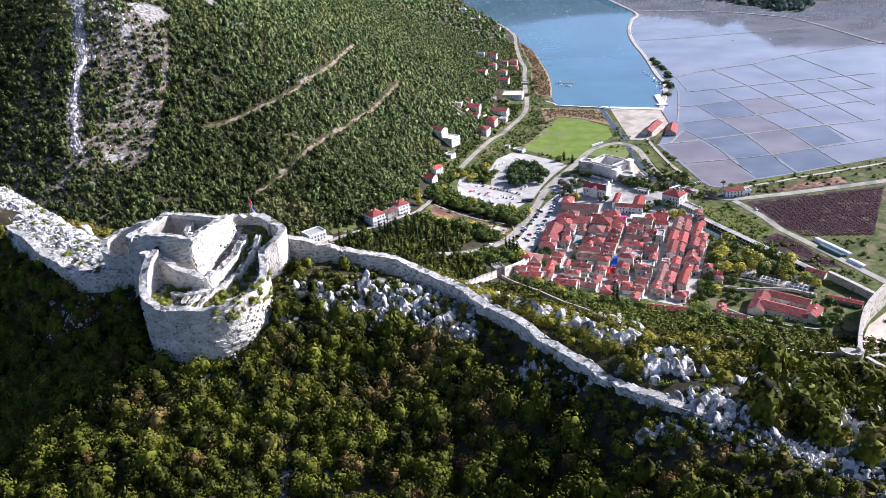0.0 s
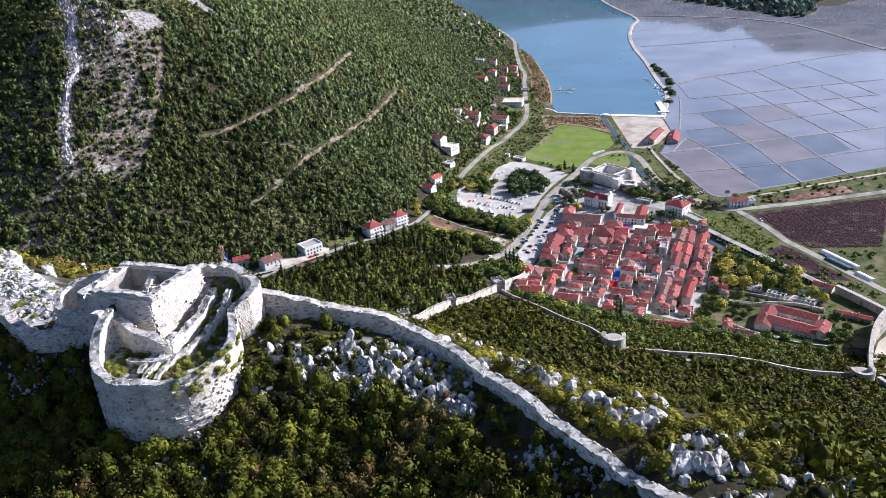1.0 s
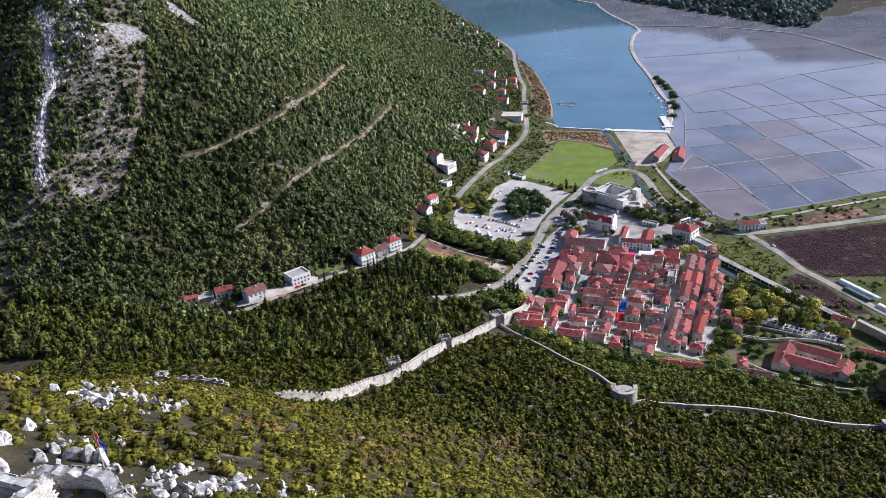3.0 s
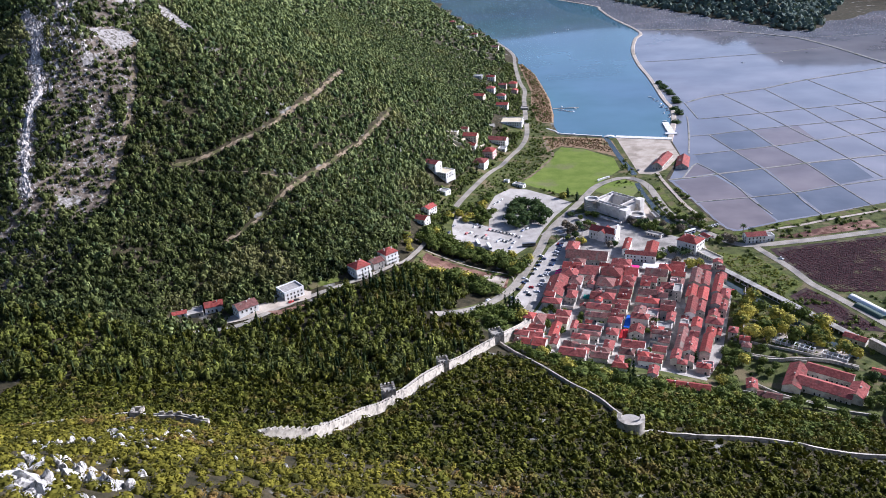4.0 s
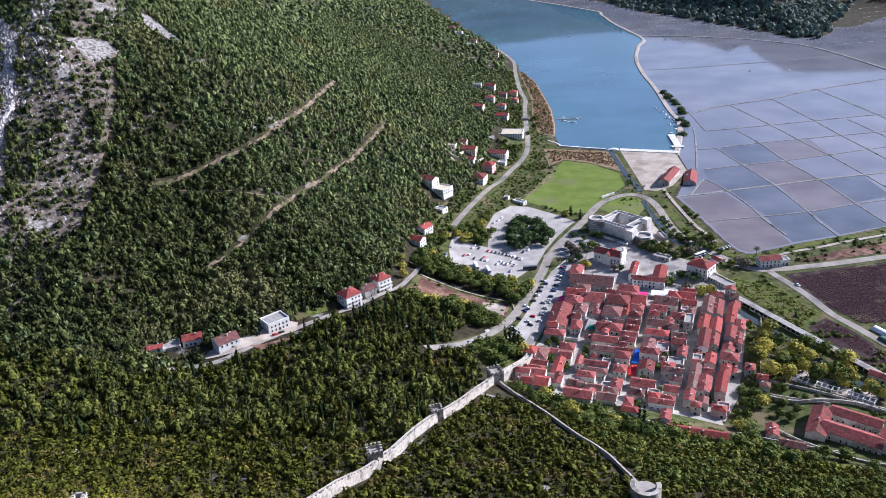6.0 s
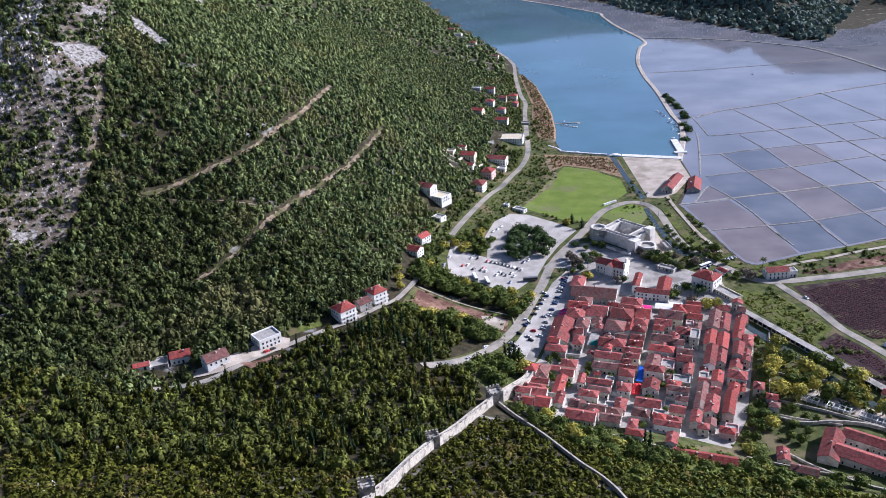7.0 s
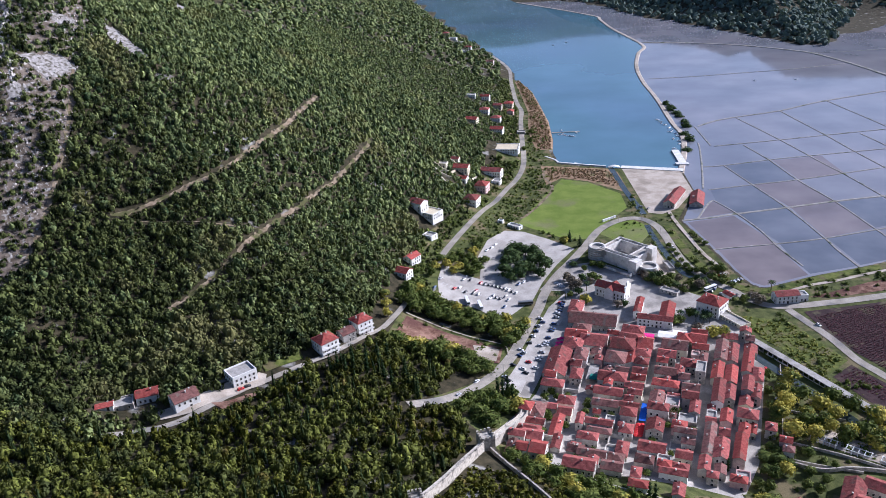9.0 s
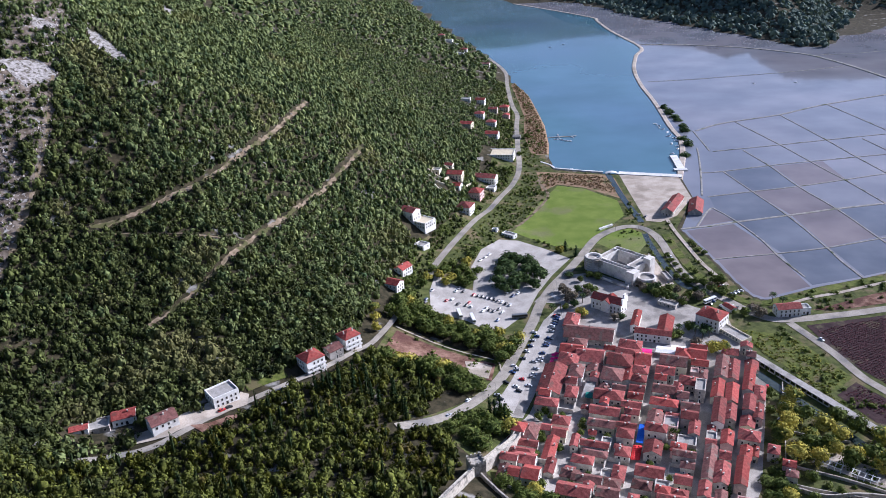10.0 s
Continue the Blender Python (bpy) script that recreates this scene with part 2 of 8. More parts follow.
def empty(name, m, label, category, group="", kind=""):
    ob = new(name)
    ob.matrix_world = m
    ob.empty_display_size = 0.5
    return tagged(ob, label, category, group, kind)


def box(bm, x0, x1, y0, y1, z0, z1):
    v = [bm.verts.new(p) for p in ((x0, y0, z0), (x1, y0, z0), (x1, y1, z0), (x0, y1, z0), (x0, y0, z1), (x1, y0, z1), (x1, y1, z1), (x0, y1, z1))]
    for f in ((3, 2, 1, 0), (4, 5, 6, 7), (0, 1, 5, 4), (1, 2, 6, 5), (2, 3, 7, 6), (3, 0, 4, 7)):
        bm.faces.new([v[i] for i in f])
    return v


def boxes(*sizes):
    bm = bmesh.new()
    for s in sizes:
        box(bm, *s)
    return bm


def height(x, y):
    return float(ground(x, y))


def smooth_line(points, gap):
    """A rounded polyline with corners every gap metres."""
    p = [np.array(q, float) for q in points]
    p = [2 * p[0] - p[1], *p, 2 * p[-1] - p[-2]]
    out = []
    for a, b, c, d in zip(p, p[1:], p[2:], p[3:]):
        n = max(1, int(np.linalg.norm(c - b) / gap))
        for i in range(n):
            t = i / n
            out.append(0.5 * (2 * b + (c - a) * t + (2 * a - 5 * b + 4 * c - d) * t * t + (3 * b - a - 3 * c + d) * t ** 3))
    return np.array(out + [p[-2]])


def normals_of(line):
    d = np.gradient(line[:, :2], axis=0)
    d /= np.linalg.norm(d, axis=1)[:, None] + 1e-9
    return np.stack([-d[:, 1], d[:, 0]], 1)


# ---- the ground, one sheet ----
def spread(lo, a, b, hi, gap):
    mid = list(np.arange(a, b, gap))
    up, v, g = [], b, gap
    while v < hi:
        up.append(v)
        g *= 1.12
        v += g
    down, v, g = [], a - gap, gap
    while v > lo:
        down.append(v)
        g *= 1.12
        v -= g
    return np.array([lo] + down[::-1] + mid + up + [hi])


xs, ys = spread(-4000, -420, 330, 4000, 3.5), spread(-3000, 40, 1040, 5200, 3.5)
gx, gy = np.meshgrid(xs, ys)
gz = ground(gx, gy)
nx, ny = len(xs), len(ys)
cell = (np.arange(ny - 1)[:, None] * nx + np.arange(nx - 1)[None]).ravel()
tris = np.concatenate([np.stack([cell, cell + 1, cell + nx + 1], 1), np.stack([cell, cell + nx + 1, cell + nx], 1)])
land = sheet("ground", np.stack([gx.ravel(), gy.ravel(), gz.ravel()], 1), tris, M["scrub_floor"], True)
tagged(land, "stony scrub-covered hills running down to a flat plain", "ground", kind="structure")

# ---- water ----
CAUSEWAY = ((172, 983), (190, 1060), (200, 1127), (198, 1182), (199, 1310), (196, 1428), (202, 1540), (221, 1651), (240, 1732), (207, 1928),
            (192, 2076), (188, 2124), (115, 2260), (0, 2450))


def flat(name, loop, z, material, label):
    bm = bmesh.new()
    bm.faces.new([bm.verts.new((x, y, z)) for x, y in loop])
    ob = part(name, bm, material)
    return tagged(ob, label, "water", kind="structure")


flat("water_bay", CAUSEWAY[:-1] + ((0, 2450), (-300, 3400), (-900, 3400), (-400, 2482), (-60, 1600), (-60, 980)), 0.0, M["bay"],
     "calm teal bay water mirroring the hills")
flat("water_pans", ((172, 975), *CAUSEWAY[:-1], (0, 2450), (300, 2450), (1200, 1900), (1200, 700), (140, 700), (140, 900)), 0.12, M["brine"],
     "still grey-mauve water of shallow salt pans")


# ---- leaves, built once and scattered ----
ROCKS, PEBBLES = [], []


def clump(rng, leaves, leaf, rings=3, sides=7, rough=0.22, fill=0.72):
    """A crown about the origin, one metre in radius: a ragged core and loose leaf sprays."""
    v, f = [], []
    lobes = rng.normal(size=(5, 3))
    lobes /= np.linalg.norm(lobes, axis=1)[:, None]

    def reach(d):
        return fill + rough * max(float((lobes @ d).max()) * 1.5 - 0.6, -0.5)

    for i in range(rings + 1):
        a = math.pi * (0.02 + 0.78 * i / rings)
        for j in range(sides):
            b = 2 * math.pi * (j + 0.5 * (i % 2)) / sides
            d = np.array([math.sin(a) * math.cos(b), math.sin(a) * math.sin(b), math.cos(a)])
            v.append(d * reach(d) * rng.uniform(0.86, 1.08))
    for i in range(rings):
        for j in range(sides):
            a, b = i * sides + j, i * sides + (j + 1) % sides
            f += [(a, a + sides, b), (b, a + sides, b + sides)]
    for _ in range(leaves):
        d = rng.normal(size=3)
        d[2] = abs(d[2]) * 1.1 - 0.35
        d /= np.linalg.norm(d)
        c = d * (reach(d) + 0.72 - fill) * rng.uniform(0.8, 1.15)
        n = d * 1.2 + rng.normal(size=3) * 0.4
        n /= np.linalg.norm(n)
        s = np.cross(n, rng.normal(size=3))
        s /= np.linalg.norm(s)
        w = np.cross(n, s)
        k = leaf * rng.uniform(0.6, 1.3)
        m = len(v)
        v += [c - s * k, c + w * k * 0.8, c + s * k * 1.1 + n * k * 0.3, c - w * k * 0.7]
        f += [(m, m + 1, m + 2), (m, m + 2, m + 3)]
    v = np.array(v)
    v[:, 2] = (v[:, 2] + 0.45) / 1.35
    return v, np.array(f)


def scatter(name, templates, places, radii, tall, material, label, category, rng, sink=0.15):
    """Copies of the crowns at the places (x, y, z) as one mesh of uncountable stuff."""
    vs, fs, base = [], [], 0
    pick = rng.integers(0, len(templates), len(places))
    for k, (tv, tf) in enumerate(templates):
        sel = np.nonzero(pick == k)[0]
        if not len(sel):
            continue
        p, r, h = places[sel], radii[sel], tall[sel]
        a = rng.uniform(0, 2 * math.pi, len(sel))
        c, s = np.cos(a)[:, None], np.sin(a)[:, None]
        x = (tv[None, :, 0] * c - tv[None, :, 1] * s) * r[:, None] + p[:, :1]
        y = (tv[None, :, 0] * s + tv[None, :, 1] * c) * r[:, None] + p[:, 1:2]
        z = (tv[None, :, 2] - sink) * h[:, None] + p[:, 2:3]
        vs.append(np.stack([x, y, z], 2).reshape(-1, 3))
        fs.append((tf[None] + (np.arange(len(sel)) * len(tv))[:, None, None] + base).reshape(-1, 3))
        base += len(sel) * len(tv)
    ob = sheet(name, np.concatenate(vs), np.concatenate(fs), material, templates is not ROCKS and templates is not PEBBLES)
    return tagged(ob, label, category, kind="stuff")


def jitter_grid(rng, x0, x1, y0, y1, gap):
    a, b = np.meshgrid(np.arange(x0, x1, gap), np.arange(y0, y1, gap))
    a, b = a.ravel(), b.ravel()
    return a + rng.uniform(-0.5, 0.5, len(a)) * gap, b + rng.uniform(-0.5, 0.5, len(b)) * gap
# ---- woods and scrub ----


def line_distance(x, y, line):
    near = np.full(np.shape(x), 1e9)
    for (ax, ay), (bx, by) in zip(line[:-1], line[1:]):
        dx, dy = bx - ax, by - ay
        k = np.clip(((x - ax) * dx + (y - ay) * dy) / (dx * dx + dy * dy + 1e-9), 0, 1)
        near = np.minimum(near, np.hypot(x - ax - k * dx, y - ay - k * dy))
    return near


ROAD_MAIN = ((-64, 530), (-53, 538), (-41, 549), (-29, 564), (-16, 587), (-7, 610), (0, 637), (7, 664), (13, 686), (18, 709), (28, 737),
             (41, 762), (54, 790), (71, 830), (88, 849), (103, 856), (115, 852), (123, 838), (127, 816), (129, 790), (132, 765), (138, 744),
             (146, 728), (158, 711), (169, 694), (181, 685), (198, 685), (215, 688), (261, 698), (400, 735))
ROAD_EAST = ((190, 680), (196, 664), (205, 639), (212, 611), (221, 593), (245, 540), (290, 440))
ROAD_COAST = ((-68, 745), (-66, 757), (-56, 794), (-43, 835), (-28, 887), (-14, 933), (-2, 973), (5, 1023), (4, 1104), (3, 1205), (4, 1265),
              (-4, 1323), (-11, 1439), (-17, 1560), (-50, 1690))
ROAD_HOUSES = ((-72, 700), (-82, 677), (-87, 651), (-93, 624), (-104, 601), (-117, 578), (-131, 561), (-146, 543), (-159, 530), (-167, 519),
               (-176, 505), (-187, 495), (-201, 487), (-217, 479))
TRACKS = (((-192, 899), (-195, 859), (-201, 820), (-209, 782), (-217, 753), (-225, 725), (-234, 703), (-247, 683), (-260, 664), (-270, 652), (-279, 645)),
          ((-141, 883), (-144, 845), (-152, 806), (-162, 767), (-171, 734), (-181, 702), (-188, 679), (-195, 651), (-206, 621), (-214, 602), (-222, 587)),
          ((-276, 642), (-240, 657), (-208, 668), (-188, 682)))
WALL_WEST = ((-20, 497), (-42, 427), (-59, 360), (-70, 328), (-77, 299), (-83, 287), (-90, 277))
WALL_UPPER = ((-124, 274), (-116, 276), (-106, 275))
WALL_TAIL = ((-133, 276), (-150, 272), (-172, 266))
WALL_EAST = ((-17, 493), (-8, 478), (5, 455), (20, 425), (32, 402), (40, 372), (46, 351), (52, 351), (68, 354), (94, 361), (122, 368), (176, 378))
NEAR_WALL = ((-34, 99), (-31, 98.8), (-24, 99.2), (-16, 99.3), (-12, 97.8), (-7.5, 93.8), (-3.5, 89.4), (0, 85.3), (3.5, 81), (6.5, 77), (8.8, 74), (11, 71),
             (15, 66.5), (22, 62.5), (34, 56), (48, 50))
SCREES = (((-367, 721), (-362, 731), (-348, 747), (-334, 745), (-337, 729), (-343, 716), (-350, 718), (-357, 722)),
          ((-360, 691), (-354, 698), (-346, 707), (-348, 697), (-351, 690), (-355, 686)),
          ((-340, 812), (-329, 815), (-318, 806), (-308, 796), (-296, 786), (-303, 778), (-312, 783), (-322, 788), (-333, 801)),
          ((-367, 788), (-354, 794), (-352, 788), (-357, 781), (-364, 772)),
          ((-367, 1018), (-340, 988), (-338, 971), (-345, 972), (-354, 992)),
          ((-342, 579), (-333, 583), (-326, 587), (-325, 582), (-331, 575), (-337, 574)))
RIB = ((-357, 570), (-362, 582), (-374, 610), (-381, 640), (-380, 657), (-392, 680), (-400, 704), (-424, 735))
BARE_STRIP = ((-309, 586), (-311, 610), (-314, 646), (-319, 682), (-325, 708), (-336, 742))
STONY_EDGE = ((470, -300), (540, -308), (600, -310), (640, -312), (700, -320), (740, -334), (800, -350), (900, -372), (1080, -430))


def stoniness(x, y):
    """How bare the western slope is: most to the east of the rock rib, less behind it."""
    edge = np.interp(y, [p[0] for p in STONY_EDGE], [p[1] for p in STONY_EDGE])
    rib_x = np.interp(y, [p[1] for p in RIB], [p[0] for p in RIB])
    return ease(0, 6, edge - x) * np.where(x < rib_x - 6, 0.3, 1.0)


TOWN = ((-24, 505), (-2, 470), (20, 470), (60, 440), (120, 440), (170, 430), (260, 440), (300, 560), (240, 700), (320, 770), (190, 715), (170, 780),
        (160, 860), (190, 925), (175, 1000), (40, 1030), (45, 1120), (5, 1450), (-30, 1450), (-20, 1100), (-30, 1010), (-45, 900), (-66, 830),
        (-84, 790), (-92, 740), (-90, 690), (-60, 690), (-25, 660), (-10, 625), (-60, 650), (-85, 660), (-92, 615), (-40, 590), (-25, 575), (-50, 548))

OUTWORK = ((-51, 95.5), (-56, 96.3), (-61, 95.6), (-65, 96), (-70.4, 100.4), (-77.8, 106.7), (-92, 119.4), (-102, 128), (-114, 138), (-126, 147))
CREST = OUTWORK[::-1] + ((-48, 90),) + NEAR_WALL
rng = np.random.default_rng(7)
BIG = [clump(rng, 180, 0.102, 3, 7, rough=0.34, fill=0.52) for _ in range(6)]
HALF = [clump(rng, 100, 0.13, 3, 6, rough=0.32, fill=0.5) for _ in range(6)]
PINE = [clump(rng, 60, 0.19, 3, 6, rough=0.34, fill=0.5) for _ in range(6)]
LITE = [clump(rng, 28, 0.24, 2, 5, rough=0.3, fill=0.5) for _ in range(8)]
MID = [clump(rng, 54, 0.175, 3, 6, rough=0.32, fill=0.5) for _ in range(8)]
CROWN = [clump(rng, 30, 0.25, 2, 6, rough=0.32, fill=0.5) for _ in range(8)]
SMALL = [clump(rng, 15, 0.34, 2, 5, rough=0.3, fill=0.52) for _ in range(8)]
TINY = [clump(rng, 7, 0.48, 2, 5, rough=0.3, fill=0.56) for _ in range(6)]


COAST_HOUSES = ((-84, 821, 26, 15, 6.0, "flat", -32, "white", None, "large white terraced villa with a flat roof"),
                (-91, 822, 14, 11, 8.6, "across", -32, "white", "tile", "upper storey of a white villa with a red roof"),
                (-78, 786, 10, 9, 4.0, "flat", -30, "white", None, "half-built white house on rubble"),
                (-46, 875, 13, 15, 8.0, "hip", -16, "white", "tile", "white roadside house with a red hipped roof"),
                (-38, 920, 12, 14, 8.0, "hip", -16, "rose", "tile_new", "rose house with a bright red hipped roof"),
                (-30, 970, 23, 12, 7.0, "across", -16, "white", "tile", "long white house with a red roof by the coast road"),
                (-24, 948, 9, 8, 4.0, "flat", -16, "white", None, "white garage with a flat roof by the coast road"),
                (-60, 944, 16, 11, 7.5, "across", -12, "cream", "tile_new", "cream house with a red roof on the slope"),
                (-57, 922, 9, 8, 5.0, "across", -20, "white", "tile_new", "small white house with a red roof"),
                (-78, 934, 9, 8, 4.5, "flat", -15, "cream", None, "cream terraced house on the slope"),
                (-68, 967, 9, 7, 4.0, "across", -15, "cream", "tile", "small cream house among terraces"),
                (-18, 1056, 36, 24, 6.0, "flat", -6, "white", None, "large white flat-roofed hall"))
COAST_HOUSES += ((-47, 1278, 13, 10, 7.0, "across", -10, "white", "tile_new", "white house with a red roof among trees"),
                 (-46, 1211, 13, 11, 7.0, "hip", -10, "white", "tile", "white house with a red roof near the shore"),
                 (-58, 1125, 15, 10, 6.0, "across", -20, "cream", "tile_new", "cream house with a red roof among trees"),
                 (-29, 1255, 12, 9, 6.0, "across", -10, "plaster", "tile", "stone house with a red roof near the shore"),
                 (-14, 1277, 13, 11, 7.0, "hip", -10, "cream", "tile_new", "cream house with a red roof above the bay"),
                 (-11, 1244, 9, 9, 5.0, "along", -10, "rose", "tile_new", "rose house with a red gabled roof"),
                 (-30, 1186, 13, 11, 7.0, "hip", -10, "white", "tile", "white house with a red roof on the slope"),
                 (-27, 1121, 16, 11, 6.0, "across", -12, "white", "tile_new", "white house with a bright red roof near the shore"),
                 (-67, 1266, 14, 9, 5.0, "flat", -5, "white", None, "low white house on the wooded slope"),
                 (3, 1146, 10, 8, 4.5, "flat", -5, "concrete", None, "grey concrete shed beside the coast road"),
                 (-100, 1632, 20, 11, 5.0, "flat", -10, "white", None, "distant low white house in the wood"),
                 (-52, 1572, 20, 10, 5.0, "across", -10, "plaster", "tile_old", "distant stone house above the bay"))
CLEARINGS = tuple((h[0], h[1] - h[3] / 2 - 4, max(h[2], h[3]) * 0.5 + 1.5) for h in COAST_HOUSES) + ((-164, 536, 11), (-186, 508, 11), (-211, 515, 11), (-222, 509, 10), (-229, 503, 7), (-175, 520, 7), (-88, 732, 10), (-91, 703, 10), (-72, 905, 10),
             (-105, 605, 11), (-122, 571, 12), (-113, 590, 10), (-163, 515, 8), (-153, 524, 7), (-143, 556, 7), (-136, 565, 6), (-95, 1690, 14), (-130, 1780, 14), (-150, 1840, 14), (-118, 1750, 16))


def keep(x, y):
    ok = np.full(x.shape, True)
    for line, reach in ((ROAD_MAIN, 6), (ROAD_COAST, 5), (ROAD_HOUSES, 5), (TRACKS[0], 3.4), (TRACKS[1], 3.2), (TRACKS[2], 1.6), (BARE_STRIP, 2.6), (WALL_WEST, 3.5),
                        (WALL_UPPER, 2.5), (RIB, 5.5), (WALL_EAST, 3.2), (NEAR_WALL[:11], 2.4)):
        ok &= line_distance(x, y, line) > reach
    for loop in SCREES:
        ok &= inside(x, y, loop) < -0.2
    for cx, cy, reach in CLEARINGS:
        ok &= np.hypot(x - cx, y - cy) > reach
    return ok & (inside(x, y, TOWN) < -1) & (inside(x, y, WET) < -5)


def plant(name, templates, x, y, r, h, material, label, category="shrubs", sink=0.15):
    z = ground(x, y)
    scatter(name, templates, np.stack([x, y, z], 1), r, h, material, label, category, rng, sink)


# holm oak and scrub on the ridge beside the fort
x, y = jitter_grid(rng, -112, 80, 49, 126, 1.75)
line_y = np.interp(x, [p[0] for p in CREST], [p[1] for p in CREST])
ok = (y < line_y - 1.6) & (np.hypot(x + 42, y - 88.3) > 9.6) & (x > -0.8 * y - 16) & (x < 0.55 * y + 34) & (line_distance(x, y, OUTWORK) > 1.6)
ok &= (rng.random(len(x)) < np.where((y > line_y - 9) & (x > -30) & (x < 2), 0.42, np.where((y > line_y - 8) & (x > -48), 0.62, 0.95))) & ((line_y - y > 2.2) | (rng.random(len(x)) < 0.6))
x, y = x[ok], y[ok]
r = rng.uniform(0.9, 1.9, len(x)) * np.where(line_y[ok] - y < 10, np.where(x > -48, 0.62, 0.85), 1.0)
tall = r * rng.uniform(1.1, 2.3, len(x))
rusty = rng.random(len(x)) < 0.07 + 0.2 * (ripple(x, y, 7, 5.0) > 0.9)
plant("ridge_scrub", BIG, x[~rusty], y[~rusty], r[~rusty], tall[~rusty], M["near_maquis"], "dense dark green holm oak scrub on the ridge")
plant("rusty_scrub", BIG, x[rusty], y[rusty], r[rusty] * 0.8, tall[rusty] * 0.8, M["rust"], "brown and reddish bushes among the scrub")

x, y = jitter_grid(rng, -112, 80, 49, 126, 1.35)
line_y = np.interp(x, [p[0] for p in CREST], [p[1] for p in CREST])
ok = (y < line_y - 0.9) & (np.hypot(x + 42, y - 88.3) > 9.0) & (x > -0.8 * y - 16) & (x < 0.55 * y + 34) & (line_distance(x, y, OUTWORK) > 1.0) & (rng.random(len(x)) < np.where((y > line_y - 10) & (x > -30) & (x < 2), 0.65, 0.8))
x, y = x[ok], y[ok]
r = rng.uniform(0.5, 1.1, len(x))
plant("undergrowth", SMALL, x, y, r, r * rng.uniform(0.6, 1.2, len(x)), M["maquis"], "dark low undergrowth between the bushes")

# scrub over the rest of the hilltop
x, y = jitter_grid(rng, -170, 170, -30, 250, 7.5)
ok = ~((x > -0.8 * y - 16) & (x < 0.55 * y + 34) & (y > 49) & (y < 100)) & ((y < 50) | (x < -0.72 * y - 20) | (x > 0.5 * y + 52))
x, y = x[ok], y[ok]
r = rng.uniform(1.9, 3.2, len(x))
plant("hilltop_scrub", LITE, x, y, r, r * rng.uniform(0.8, 1.2, len(x)), M["maquis"], "dark green scrub over the rest of the hilltop")

# low heath and maquis down the far side
x, y = jitter_grid(rng, -260, 330, 50, 470, 2.9)
x2, y2 = jitter_grid(rng, -120, 120, 50, 126, 2.2)
x, y = np.r_[x, x2], np.r_[y, y2]
line_y = np.interp(x, [p[0] for p in NEAR_WALL], [p[1] for p in NEAR_WALL], left=126, right=48)
z = ground(x, y)
ok = keep(x, y) & (y > line_y + 2) & (x > -0.72 * y - 20) & (x < 0.5 * y + 50) & (z < 233) & (z > 9)
ok &= ~((x < np.interp(y, [272, 299, 328, 360, 427, 497], [-93, -77, -70, -59, -42, -20])) & (y > 395)) & ~((x < -52) & (y < 122) & (x + y < 36)) & ~((y > 352 + 0 * x) & (x > 44) & (y < 372 + 0.1 * (x - 44)) & (z < 0))
dry = (ripple(x, y, 40, 2.0) * 0.5 + (z - 122) / 50 - np.maximum(x + 5, 0) / 19) + rng.normal(size=len(x)) * 0.25 > 0
ok &= rng.random(len(x)) < np.where(dry, 0.9, 0.97)
x, y, dry = x[ok], y[ok], dry[ok]
r = np.where(dry, rng.uniform(1.0, 2.2, len(x)), 1.2 + 2.1 * rng.random(len(x)) ** 2.2)
h = r * np.where(dry, 0.9, 1.25) * rng.uniform(0.8, 1.3, len(x))
close, near = y < 128, (y < 215) & (y >= 128)
for sel, kinds, stuff_name in ((close & dry & (y < 104), BIG, "crest_heath"), (close & dry & (y >= 104), HALF, "upper_heath")):
    plant(stuff_name, kinds, x[sel], y[sel], r[sel] * 0.75, h[sel] * 0.9, M["heath"], "olive-brown heath between rocks below the crest")
plant("crest_scrub", MID, x[close & ~dry], y[close & ~dry], r[close & ~dry] * 0.8, h[close & ~dry], M["near_maquis"], "green scrub between rocks below the crest")
for sel, kinds, stuff_name in ((dry & near, MID, "slope_heath"), (dry & (y >= 215), LITE, "lower_heath")):
    plant(stuff_name, kinds, x[sel], y[sel], r[sel], h[sel], M["heath"], "olive-brown heath and low scrub on the steep slope")
for sel, kinds, stuff_name in ((~dry & near, MID, "slope_maquis"), (~dry & (y >= 215) & (y < 320), LITE, "lower_maquis"), (~dry & (y >= 320), SMALL, "foot_maquis")):
    plant(stuff_name, kinds, x[sel], y[sel], r[sel], h[sel], M["maquis"], "dense dark green maquis on the slope above the town")

# rank weeds along the crest, on both sides of the wall
x, y = jitter_grid(rng, -60, 60, 50, 126, 1.5)
line_y = np.interp(x, [p[0] for p in NEAR_WALL], [p[1] for p in NEAR_WALL], left=104, right=48)
ok = (y > line_y + 0.8) & (y < line_y + 16) & (x < 0.55 * y + 30) & (rng.random(len(x)) < 0.62)
ok |= (y < line_y - 0.8) & (y > line_y - 9) & (x > -31) & (x < 30) & (rng.random(len(x)) < 0.25)
ok &= (x > -33) | (y > 107)
x, y = x[ok], y[ok]
r = rng.uniform(0.3, 0.85, len(x))
plant("crest_weeds", SMALL, x, y, r, r * rng.uniform(0.5, 1.0, len(x)), M["weed"], "yellow-green weeds between the rocks of the crest", "weeds")

